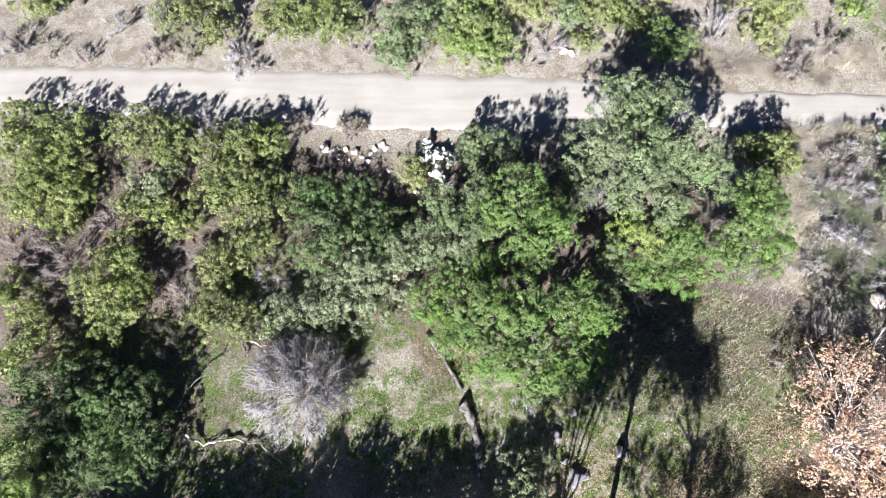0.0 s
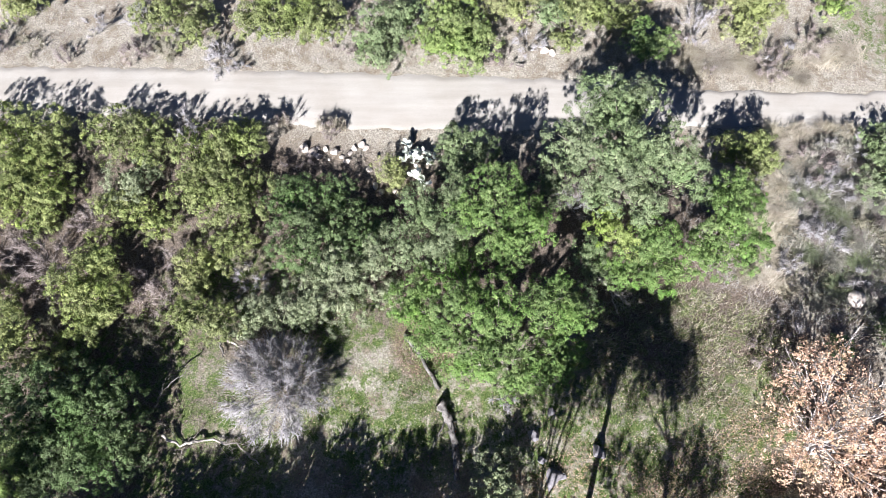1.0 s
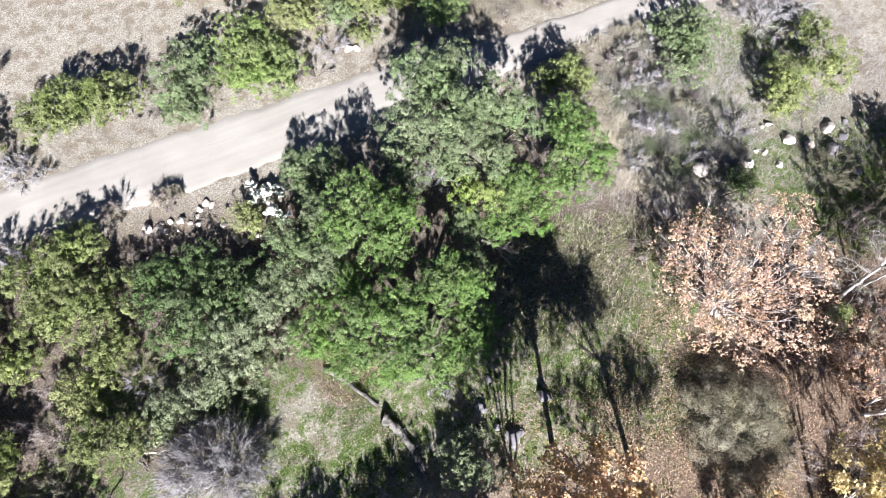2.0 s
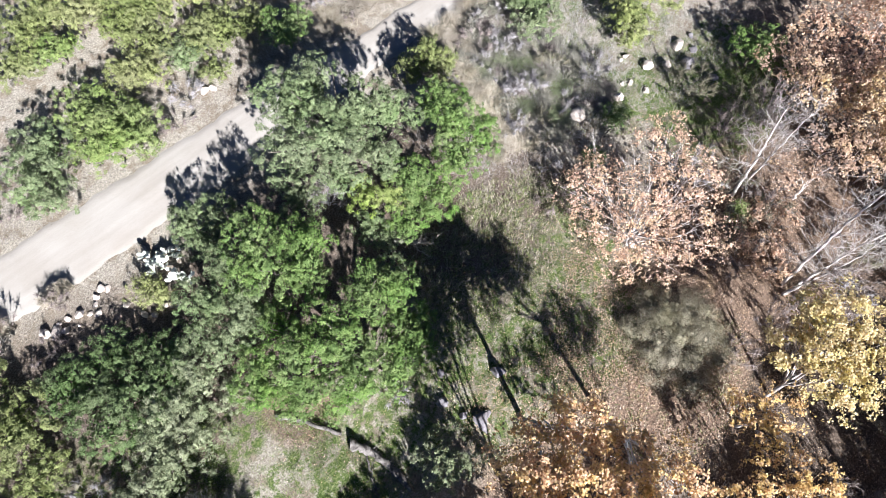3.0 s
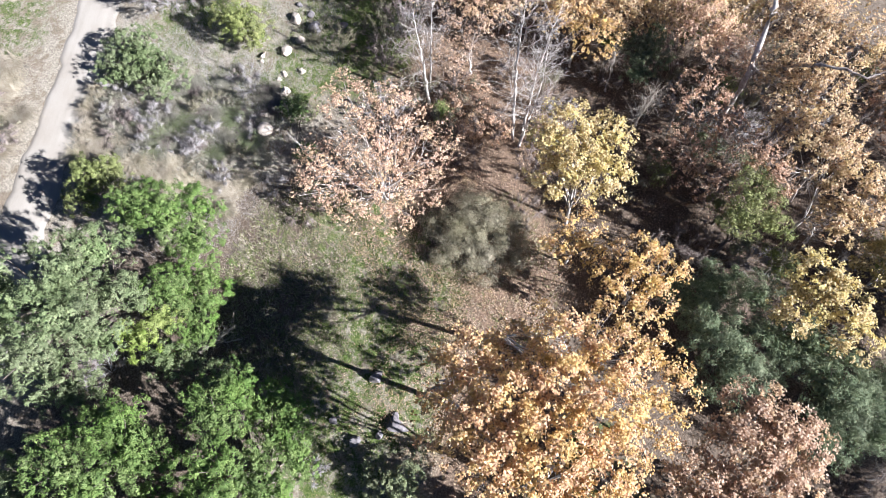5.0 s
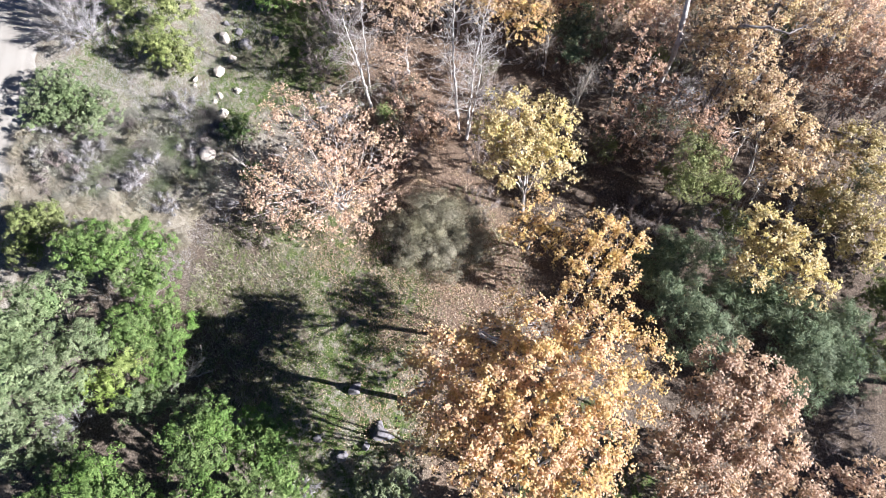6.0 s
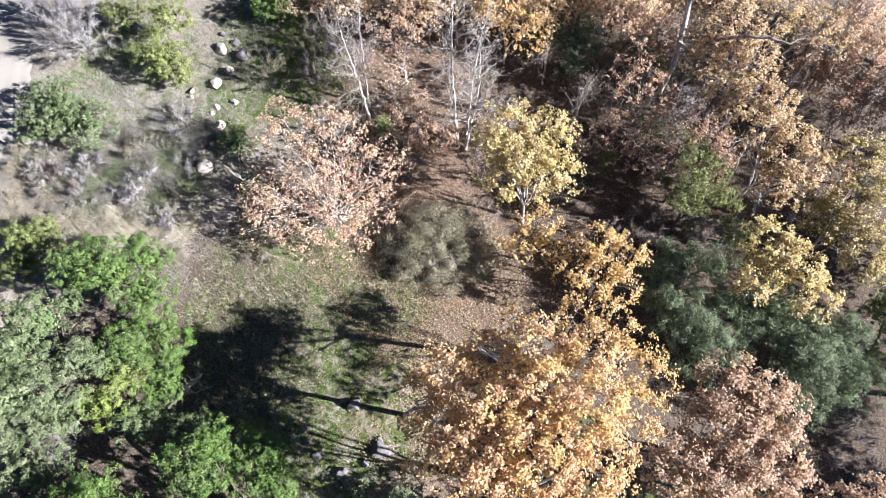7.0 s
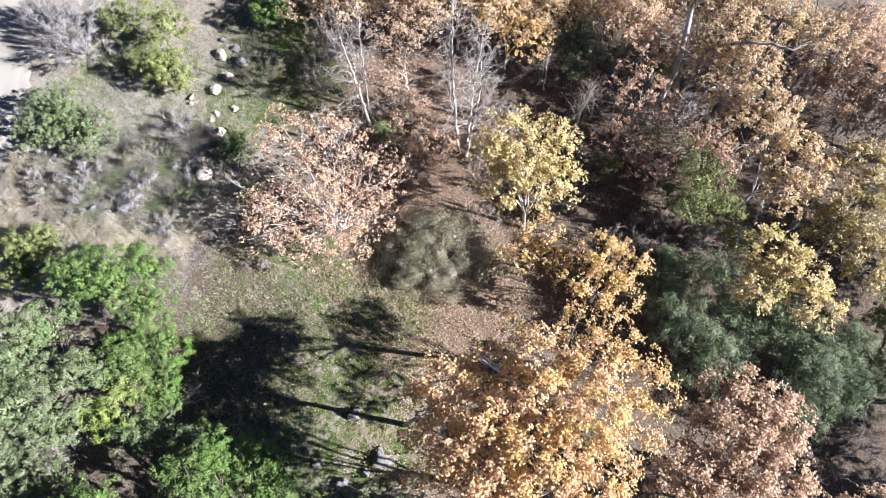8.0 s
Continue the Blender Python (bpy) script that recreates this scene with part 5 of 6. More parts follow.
brush("dull olive-brown leafless thicket in the autumn wood", OLIVETWIG, 28.27, 0.59, 1.46, 2.4, n=829)
brush("dull olive-brown leafless thicket in the autumn wood", OLIVETWIG, 51.47, -6.63, 2.04, 2.1, n=762)
brush("brown leafless thicket in the autumn wood", BROWNTWIG, 37.87, 2.87, 2.51, 2.2, n=1155)
brush("brown leafless thicket in the autumn wood", BROWNTWIG, 52.5, -6.18, 2.21, 3.1, n=1141)
brush("dull olive-brown leafless thicket in the autumn wood", OLIVETWIG, 35.53, 4.57, 1.74, 2.2, n=969)
brush("dull olive-brown leafless thicket in the autumn wood", OLIVETWIG, 30.67, 2.11, 1.76, 3.4, n=700)

# taller trees out of view beyond the southern edge, added to shade the wood
leafy("live_oak_tree", "tall unseen live oak added to shade the creek bed", "tree", TOYON, -4, -37, [(-5.6, -37, 7.1, 3.4, 2.7), (-2.2, -36.4, 7.5, 3.4, 2.7), (-4, -39, 7.6, 3.4, 2.7)], leaf=0.24, trunk=0.4)
leafy("live_oak_tree", "tall unseen live oak added to shade the creek bed", "tree", TOYON, 5, -39, [(3.4, -39, 8.1, 3.4, 2.7), (6.8, -38.4, 8.5, 3.4, 2.7), (5, -41, 8.6, 3.4, 2.7)], leaf=0.24, trunk=0.4)
leafy("live_oak_tree", "tall unseen live oak added to shade the creek bed", "tree", TOYON, 14, -41, [(12.4, -41, 8.1, 3.4, 2.7), (15.8, -40.4, 8.5, 3.4, 2.7), (14, -43, 8.6, 3.4, 2.7)], leaf=0.24, trunk=0.4)
leafy("live_oak_tree", "tall unseen live oak added to shade the creek bed", "tree", TOYON, 23, -43, [(21.4, -43, 9.1, 3.4, 2.7), (24.8, -42.4, 9.5, 3.4, 2.7), (23, -45, 9.6, 3.4, 2.7)], leaf=0.24, trunk=0.4)
leafy("live_oak_tree", "tall unseen live oak added to shade the creek bed", "tree", TOYON, 31, -48, [(29.4, -48, 9.1, 3.4, 2.7), (32.8, -47.4, 9.5, 3.4, 2.7), (31, -50, 9.6, 3.4, 2.7)], leaf=0.24, trunk=0.4)

brush("dark brown thicket in the creek bed", BROWNTWIG, 4.84, -24.54, 2.6, 2.0, n=1300)
brush("grey thicket in the creek bed", GREYTWIG, 2.73, -26.35, 1.5, 2, n=900)
brush("brown leafless thicket in the creek bed", BROWNTWIG, 8.6, -27.0, 1.9, 2.0, n=900)

# more chaparral upslope
leafy("chaparral_shrub", "olive shrub in the chaparral upslope", "shrub", OLIVE, 8.07, 38.22, [(8.65, 37.35, 1, 1.65, 1), (7.42, 39.2, 1.1, 1.55, 1.1)])
leafy("chaparral_shrub", "dull green shrub in the chaparral upslope", "shrub", OAK, 9.1, 34.64, [(9.1, 34.64, 0.9, 1.54, 0.9)])
leafy("chaparral_shrub", "yellow-green shrub in the chaparral upslope", "shrub", YELLOW, 5.64, 36.22, [(5.64, 36.22, 0.9, 1.63, 0.9)])
leafy("chaparral_shrub", "small olive shrub in the chaparral upslope", "shrub", OLIVE, 14.58, 34.24, [(14.58, 34.24, 0.9, 1.33, 0.9)])
leafy("chaparral_shrub", "mid-green shrub beside the dirt road", "shrub", GREEN2, 2.03, 32.47, [(3.05, 32.81, 1.1, 1.82, 1.1), (0.72, 32.03, 1, 1.6, 1)])

# far corner of the wood
sycamore("sycamore_tree", "thin brown sycamore at the far corner of the wood", "tree", BROWNLEAF, 44.81, -12.11, [(45.3, -11.32, 4.34, 2.17, 1.66), (45.17, -14.33, 4.27, 2.26, 1.73), (43.63, -9.95, 3.57, 1.87, 1.43)], trunk=0.09, density=0.5)
sycamore("sycamore_tree", "brown sycamore at the far corner of the wood", "tree", BROWNLEAF, 48.1, -13.26, [(43.28, -16.27, 4.3, 2.21, 1.7), (49.79, -14.57, 4.05, 2.57, 1.95), (49.66, -10.3, 3.87, 2.82, 2.13)], trunk=0.09, density=0.7)
sycamore("sycamore_tree", "tan sycamore at the far corner of the wood", "tree", GOLDLEAF, 46.96, -9.41, [(47.18, -6.31, 3.12, 2.5, 1.88), (45.26, -2.72, 3.13, 2.48, 1.87), (48.4, -19.03, 4.09, 2.51, 1.91)], trunk=0.09, density=0.7)
sycamore("sycamore_tree", "brown sycamore past the far corner of the wood", "tree", BROWNLEAF, 46.64, 1.91, [(45.72, 1.81, 4.2, 2.36, 1.8), (40.83, -0.28, 4.42, 2.06, 1.58), (51.53, 3.53, 4.12, 2.47, 1.88)], trunk=0.09, density=0.6)
sycamore("sycamore_tree", "tan sycamore at the foot of the far bank", "tree", TANLEAF, 45.54, 5.03, [(47.09, 4.94, 3.37, 2.15, 1.63), (43.36, 5.16, 3.12, 1.81, 1.38)], trunk=0.09, density=0.5)

# small scrub on the dry slope
leafy("sage_shrub", "small grey-green sage clump on the slope", "shrub", SAGE, 24.26, 16.85, [(24.26, 16.85, 0.35, 0.74, 0.35)], leaf=0.09, cover=0.6, tuft=0.25, trunk=0.03)
leafy("sage_shrub", "small grey-green sage clump on the slope", "shrub", SAGE, 29.81, 15.82, [(29.81, 15.82, 0.3, 0.51, 0.3)], leaf=0.09, cover=0.6, tuft=0.25, trunk=0.03)
leafy("sage_shrub", "small grey-green sage clump on the slope", "shrub", SAGE, 25.15, 20.99, [(25.15, 20.99, 0.25, 0.63, 0.25)], leaf=0.09, cover=0.6, tuft=0.25, trunk=0.03)
leafy("sage_shrub", "small grey-green sage clump on the slope", "shrub", SAGE, 27.46, 23.72, [(27.46, 23.72, 0.45, 0.67, 0.45)], leaf=0.09, cover=0.6, tuft=0.25, trunk=0.03)
leafy("sage_shrub", "small grey-green sage clump on the slope", "shrub", SAGE, 26.59, 23.19, [(26.59, 23.19, 0.25, 0.71, 0.25)], leaf=0.09, cover=0.6, tuft=0.25, trunk=0.03)
leafy("sage_shrub", "small grey-green sage clump on the slope", "shrub", SAGE, 28.71, 23.9, [(28.71, 23.9, 0.3, 0.84, 0.3)], leaf=0.09, cover=0.6, tuft=0.25, trunk=0.03)
brush("silvery dead scrub on the dry slope", GREYTWIG, 27.51, 14.11, 1.12, 0.7)
brush("silvery dead scrub on the dry slope", GREYTWIG, 23.07, 11.55, 0.97, 0.7)
brush("silvery dead scrub on the dry slope", GREYTWIG, 25.23, 18.12, 1.01, 0.6)
brush("silvery dead scrub on the dry slope", GREYTWIG, 29.99, 24.86, 0.73, 0.6)
brush("silvery dead scrub on the dry slope", GREYTWIG, 28.03, 20.74, 1.1, 0.9)
brush("silvery dead scrub on the dry slope", GREYTWIG, 25.98, 20.46, 1.15, 1)
brush("silvery dead scrub on the dry slope", GREYTWIG, 27.14, 16.33, 0.99, 0.7)
brush("silvery dead scrub on the dry slope", GREYTWIG, 29.47, 12.08, 0.79, 0.7)
brush("silvery dead scrub on the dry slope", GREYTWIG, 23.07, 14.81, 1.14, 0.8)
brush("silvery dead scrub on the dry slope", GREYTWIG, 27.8, 23.98, 0.79, 1)
brush("silvery dead scrub on the dry slope", GREYTWIG, 22.68, 21.13, 0.65, 0.6)
brush("silvery dead scrub on the dry slope", GREYTWIG, 25.58, 17.72, 0.79, 0.6)
brush("silvery dead scrub on the dry slope", GREYTWIG, 27.68, 22.15, 0.87, 0.8)
brush("silvery dead scrub on the dry slope", GREYTWIG, 29.98, 23.29, 0.89, 0.7)
brush("silvery dead scrub on the dry slope", GREYTWIG, 26.74, 17.03, 1.06, 0.9)
brush("silvery dead scrub on the dry slope", GREYTWIG, 23.87, 15.53, 0.74, 0.8)
brush("dry grey-brown scrub on the road bank", GREYTWIG, -32.17, 32.61, 0.98, 0.7)
brush("dry grey-brown scrub on the road bank", GREYTWIG, -12.04, 33.81, 0.64, 0.6)
brush("dry grey-brown scrub on the road bank", BROWNTWIG, 19.66, 32.61, 0.63, 0.7)
brush("dry grey-brown scrub on the road bank", OLIVETWIG, -29.64, 32.84, 1.02, 0.6)
brush("dry grey-brown scrub on the road bank", GREYTWIG, -7.65, 34.03, 1.03, 0.5)
brush("dry grey-brown scrub on the road bank", BROWNTWIG, 25.45, 30.86, 0.87, 0.8)
brush("dry grey-brown scrub on the road bank", OLIVETWIG, 29.9, 33.22, 0.63, 0.6)
brush("dry grey-brown scrub on the road bank", BROWNTWIG, 20.78, 30.29, 0.58, 0.6)
brush("dry grey-brown scrub on the road bank", BROWNTWIG, -26.49, 31.82, 1.01, 0.9)
brush("dry grey-brown scrub on the road bank", GREYTWIG, 25.42, 30.84, 1, 0.6)
brush("dry grey-brown scrub on the road bank", GREYTWIG, 26.88, 32.02, 0.67, 0.5)
brush("dry grey-brown scrub on the road bank", GREYTWIG, -17.81, 33.97, 0.9, 0.6)
brush("dry grey-brown scrub on the road bank", OLIVETWIG, 26.35, 30.02, 0.78, 0.8)
brush("dry grey-brown scrub on the road bank", BROWNTWIG, -5.75, 32.61, 0.98, 0.4)
brush("brown dead scrub between shrubs", BROWNTWIG, -22.74, 12.44, 1.19, 0.9)
brush("brown dead scrub between shrubs", BROWNTWIG, -18.31, 17.89, 0.98, 1)
brush("brown dead scrub between shrubs", BROWNTWIG, -25.57, 17.87, 1.13, 0.9)
brush("brown dead scrub between shrubs", BROWNTWIG, -26.43, 17.61, 0.94, 1)
brush("brown dead scrub between shrubs", BROWNTWIG, -18.23, 14.32, 0.87, 1.2)
brush("brown dead scrub between shrubs", BROWNTWIG, -24.45, 13.4, 1.09, 0.8)
brush("brown dead scrub between shrubs", BROWNTWIG, -28.02, 13.45, 0.84, 0.8)
brush("brown dead scrub between shrubs", BROWNTWIG, -23.26, 14.59, 1.39, 1.1)

# oak undergrowth
leafy("live_oak_tree", "grey-green oak sprouts between larger oaks", "tree", OAK, 9.91, 13.74, [(10.25, 15.15, 2.53, 1.15, 0.87), (8.98, 12.12, 3.12, 1.15, 0.88), (10.96, 14.13, 1.94, 0.87, 0.66)], trunk=0.1)
leafy("live_oak_tree", "dull green oak sprouts beside the road", "tree", OAK, 8.98, 20.45, [(8.4, 19.98, 2.3, 1.46, 1.1), (10.11, 21.37, 2.21, 1.04, 0.79)], trunk=0.1)
brush("grey dead brush between the oaks", GREYTWIG, 10.02, 19.49, 1.3, 2, n=1400)

# ---- bare trees, logs, rocks, cactus, grass ----
def wood_thing(name, label, category, points, r0, r1, material, twigs=0, spread=0.8):
    """A log, fallen limb or bare stem along a few points (x, y, height above ground)."""
    x, y, h = points[0]
    root = thing(name, label, category, x, y)
    z0 = gz(x, y)
    pts = np.array([(a - x, b - y, c + gz(a, b) - z0) for a, b, c in points])
    s = np.linspace(0, len(pts) - 1, 5 * len(pts))
    fine = np.stack([np.interp(s, np.arange(len(pts)), pts[:, k]) for k in range(3)], 1)
    fine[1:-1] += rng.normal(0, 0.05, fine[1:-1].shape)
    rad = np.linspace(r0, r1, len(s)) * rng.uniform(0.72, 1.18, len(s))
    stem = part("stem", np_mesh("stem", *tubes([(fine, rad)], 9), material, True), root)
    bark = TWIG_BARK if material is SYC_BARK else material
    for _ in range(twigs):
        k = rng.integers(len(s) // 5, len(s) - 1)
        d = unit(rng.normal(size=3) + np.array([0, 0, 0.5]) + unit(fine[-1] - fine[0]) * 0.8)
        L = spread * rng.uniform(0.5, 1.2)
        p, q = wobble_path(fine[k], fine[k] + d * L, 6, 0.06 * L, max(0.011, rad[k] * 0.2), 0.005)
        paths = [(p, q)]
        for _ in range(5):
            j = rng.integers(1, 5)
            e = p[j] + unit(d + rng.normal(0, 0.7, 3)) * L * 0.5
            paths.append(wobble_path(p[j], e, 4, 0.04 * L, q[j] * 0.6, 0.005))
        part("branch", np_mesh("branch", *tubes(paths, 4), bark, True), stem)
    return root


wood_thing("fallen_log", "weathered grey fallen log in the meadow", "log", ((-1.05, 10.79, 0.15), (-0.16, 9.62, 0.15), (1.15, 7.38, 0.12)), 0.17, 0.12, DEAD_WOOD, 4, 0.6)
wood_thing("fallen_log", "thick split grey-brown log in green grass", "log", ((1.14, 6.61, 0.3), (1.7, 5.54, 0.25), (2.11, 3.78, 0.2), (2.14, 2.23, 0.15)), 0.3, 0.17, DEAD_WOOD, 10, 0.9)
wood_thing("fallen_limb", "grey forked limb lying beside a log", "limb", ((1.61, 5.71, 0.15), (1.02, 4.58, 0.12), (0.44, 3.16, 0.1)), 0.07, 0.04, DEAD_WOOD, 4, 0.5)
wood_thing("fallen_limb", "bleached curved fallen limb on the grass", "limb", ((-15.21, 4.72, 0.5), (-14.2, 4.17, 0.3), (-12.58, 4.55, 0.25), (-10.88, 4.27, 0.2), (-9.45, 3.1, 0.15)), 0.1, 0.045, PALE_WOOD, 16, 1.2)
wood_thing("fallen_limb", "dead grey limb hanging in oak shade", "limb", ((-15.91, 6.33, 0.6), (-15.46, 7.28, 0.8), (-13.87, 8.75, 1)), 0.06, 0.02, DEAD_WOOD, 8, 0.9)
wood_thing("fallen_limb", "bleached broken limb under a shrub", "limb", ((-12.2, 10.42, 0.3), (-11.27, 10.07, 0.3), (-10.77, 10.09, 0.2)), 0.09, 0.04, PALE_WOOD, 3, 0.5)
wood_thing("fallen_limb", "broken grey branch under a shrub", "limb", ((-12.51, 10.29, 0.4), (-12.32, 9.39, 0.2)), 0.08, 0.05, DEAD_WOOD, 2, 0.4)
wood_thing("dead_limb", "grey dead forked limb beside the oaks", "limb", ((11.39, 14.15, 0.6), (11.96, 13.44, 0.9), (12.43, 12.77, 1.1), (13, 12.19, 1.2)), 0.13, 0.05, PALE_WOOD, 22, 1.0)
wood_thing("dead_limb", "thin grey dead limb beside the oaks", "limb", ((11.96, 13.44, 0.9), (12.02, 12.64, 0.8), (12.37, 11.87, 0.6)), 0.06, 0.03, PALE_WOOD, 8, 0.6)
def bare_tree(label, points, r0, branches, reach):
    """A leafless tree: a pale tapering stem, side branches all round and twigs on each of them."""
    x, y, h = points[0]
    root = thing("bare_tree", label, "tree", x, y)
    z0 = gz(x, y)
    pts = np.array([(a - x, b - y, c + gz(a, b) - z0) for a, b, c in points])
    s = np.linspace(0, len(pts) - 1, 24)
    fine = np.stack([np.interp(s, np.arange(len(pts)), pts[:, k]) for k in range(3)], 1)
    fine[1:-1] += rng.normal(0, 0.03, fine[1:-1].shape)
    rad = np.linspace(r0, r0 * 0.15, 24)
    stem = part("stem", np_mesh("stem", *tubes([(fine, rad)], 8), SYC_BARK, True), root, "white mottled stem")
    for k in range(branches):
        f = 0.22 + 0.78 * (k + rng.random()) / branches
        i = min(22, int(f * 23))
        a = k * 2.4 + rng.normal(0, 0.5)
        d = unit(np.array([math.cos(a), math.sin(a), 0.25 + 0.55 * f + rng.normal(0, 0.15)]))
        L = reach * (1.15 - 0.7 * f) * rng.uniform(0.6, 1.15)
        p, q = wobble_path(fine[i], fine[i] + d * L, 9, 0.035 * L, max(0.012, rad[i] * 0.26), 0.006)
        paths = [(p, q)]
        for j in range(2, 9):
            e = p[j] + unit(d + rng.normal(0, 0.55, 3)) * L * rng.uniform(0.25, 0.5)
            p2, q2 = wobble_path(p[j], e, 5, 0.03 * L, q[j] * 0.65, 0.005)
            paths.append((p2, q2))
            for m in (2, 3, 4):
                paths.append(wobble_path(p2[m], p2[m] + unit(e - p[j] + rng.normal(0, 0.5, 3) * L * 0.4) * L * rng.uniform(0.1, 0.22), 3, 0.01 * L, 0.006, 0.004))
        part("branch", np_mesh("branch", *tubes(paths, 3), SYC_BARK, True), stem)


bare_tree("leafless white-stemmed tree with fine branches", ((28.30, -4.83, 0), (31.20, -4.63, 5), (33.06, -4.88, 9.5)), 0.125, 38, 3.0)
bare_tree("leafless white-stemmed tree with fine branches", ((27.70, -5.25, 0), (30.18, -5.95, 5), (31.64, -6.81, 9)), 0.11, 34, 2.8)
bare_tree("slender leafless white tree", ((27.88, -5.36, 0), (30.09, -6.42, 4.5), (31.69, -6.63, 8)), 0.08, 26, 2.4)
bare_tree("slender leafless white tree", ((30.99, 1.40, 0), (31.47, 1.76, 4), (33.11, 2.42, 7)), 0.125, 28, 2.6)
bare_tree("slender leafless white tree", ((32.09, 1.32, 0), (32.93, 1.23, 4.5), (34.41, 1.07, 8)), 0.08, 24, 2.4)
wood_thing("bare_tree", "leaning pale-barked sycamore trunk", "tree", ((30.93, -20.51, 1), (30.73, -20.34, 5), (32.37, -20.38, 9), (33.12, -20.19, 11)), 0.2, 0.15, SYC_BARK, 14, 2.0)
wood_thing("bare_tree", "slanting pale bare stems in the wood", "tree", ((30.72, -32.72, 1), (32.11, -33.13, 5), (31.84, -32.52, 9)), 0.13, 0.04, SYC_BARK, 50, 1.8)
wood_thing("bare_tree", "slanting pale bare stems in the wood", "tree", ((29.88, -33.11, 1), (32.59, -34.22, 5), (32.86, -32.53, 9)), 0.12, 0.04, SYC_BARK, 50, 1.8)
wood_thing("dead_tree", "dead grey tree hung with vines in the wood", "tree", ((28.54, -13.13, 0), (29.2, -13.61, 2.5), (29, -13.71, 5.5)), 0.14, 0.06, PALE_WOOD, 60, 1.4)
wood_thing("dead_tree", "grey bare tree bent over the autumn wood", "tree", ((33.97, -24.52, 0), (31.52, -22.55, 6), (29.19, -23.16, 9), (27.97, -25.46, 9.6), (28.54, -26.82, 9.6)), 0.15, 0.05, TWIG_BARK, 14, 1.2)
wood_thing("bare_sapling", "slender pale leafless sapling in the wood", "tree", ((29.71, -16.42, 0.2), (30, -16.41, 2), (30, -16.58, 4)), 0.08, 0.02, SYC_BARK, 24, 1.5)
wood_thing("bare_sapling", "slender pale leafless sapling in the wood", "tree", ((34.37, -19.59, 0.2), (34.83, -19.74, 2.5), (34.9, -19.84, 5)), 0.08, 0.02, SYC_BARK, 24, 1.5)
wood_thing("bare_sapling", "slender pale leafless sapling in the wood", "tree", ((26.91, -20.36, 0.2), (27.14, -20.64, 2), (27.17, -19.5, 4)), 0.08, 0.02, SYC_BARK, 24, 1.5)
wood_thing("bare_sapling", "slender pale leafless sapling in the wood", "tree", ((30.26, -24.04, 0.2), (30.61, -24.24, 2.25), (30.65, -24.15, 4.5)), 0.08, 0.02, SYC_BARK, 24, 1.5)
wood_thing("bare_sapling", "slender pale leafless sapling in the wood", "tree", ((24.6, -24.99, 0.2), (24.83, -24.83, 2), (24.81, -24.81, 4)), 0.08, 0.02, SYC_BARK, 24, 1.5)
wood_thing("bare_sapling", "slender pale leafless sapling in the wood", "tree", ((26.53, -33, 0.2), (26.85, -32.58, 2.25), (26.84, -33.05, 4.5)), 0.08, 0.02, SYC_BARK, 24, 1.5)
wood_thing("bare_sapling", "slender pale leafless sapling in the wood", "tree", ((22.53, -33.24, 0.2), (22.73, -32.92, 2), (22.78, -32.18, 4)), 0.08, 0.02, SYC_BARK, 24, 1.5)
wood_thing("bare_sapling", "slender pale leafless sapling in the wood", "tree", ((33.63, -22.68, 0.2), (34.07, -22.79, 2.5), (34.19, -22.44, 5)), 0.08, 0.02, SYC_BARK, 24, 1.5)
wood_thing("bare_sapling", "slender pale leafless sapling in the wood", "tree", ((33.15, -12.02, 0.2), (33.53, -11.99, 2), (33.55, -11.88, 4)), 0.08, 0.02, SYC_BARK, 24, 1.5)
wood_thing("bare_sapling", "slender pale leafless sapling in the wood", "tree", ((33.77, -1.64, 0.2), (34.11, -1.49, 2.25), (34.07, -1.89, 4.5)), 0.08, 0.02, SYC_BARK, 24, 1.5)
wood_thing("bare_sapling", "slender pale leafless sapling in the wood", "tree", ((31.89, -33.15, 0.2), (32.36, -33.07, 2.5), (32.48, -32.11, 5)), 0.08, 0.02, SYC_BARK, 24, 1.5)
wood_thing("bare_sapling", "slender pale leafless sapling in the wood", "tree", ((29.91, -38.25, 0.2), (30.31, -38.13, 2.25), (30.46, -37.76, 4.5)), 0.08, 0.02, SYC_BARK, 24, 1.5)
wood_thing("bare_sapling", "slender pale leafless sapling in the wood", "tree", ((18.82, -22.69, 0.2), (18.92, -22.54, 1.75), (18.9, -21.91, 3.5)), 0.08, 0.02, SYC_BARK, 24, 1.5)
wood_thing("bare_sapling", "slender pale leafless sapling in the wood", "tree", ((5.8, -25.95, 0.2), (5.81, -25.79, 1.75), (5.86, -24.81, 3.5)), 0.08, 0.02, SYC_BARK, 24, 1.5)
wood_thing("bare_sapling", "slender pale leafless sapling in the wood", "tree", ((10.43, -29.86, 0.2), (10.52, -29.36, 1.75), (10.49, -28.71, 3.5)), 0.08, 0.02, SYC_BARK, 24, 1.5)
wood_thing("bare_sapling", "slender pale leafless sapling in the wood", "tree", ((38.05, -3.82, 0.2), (38.55, -4.13, 2.5), (38.58, -3.48, 5)), 0.08, 0.02, SYC_BARK, 24, 1.5)
wood_thing("bare_sapling", "slender pale leafless sapling in the wood", "tree", ((20.84, -25.06, 0.2), (20.99, -24.72, 2), (20.98, -23.98, 4)), 0.08, 0.02, SYC_BARK, 24, 1.5)

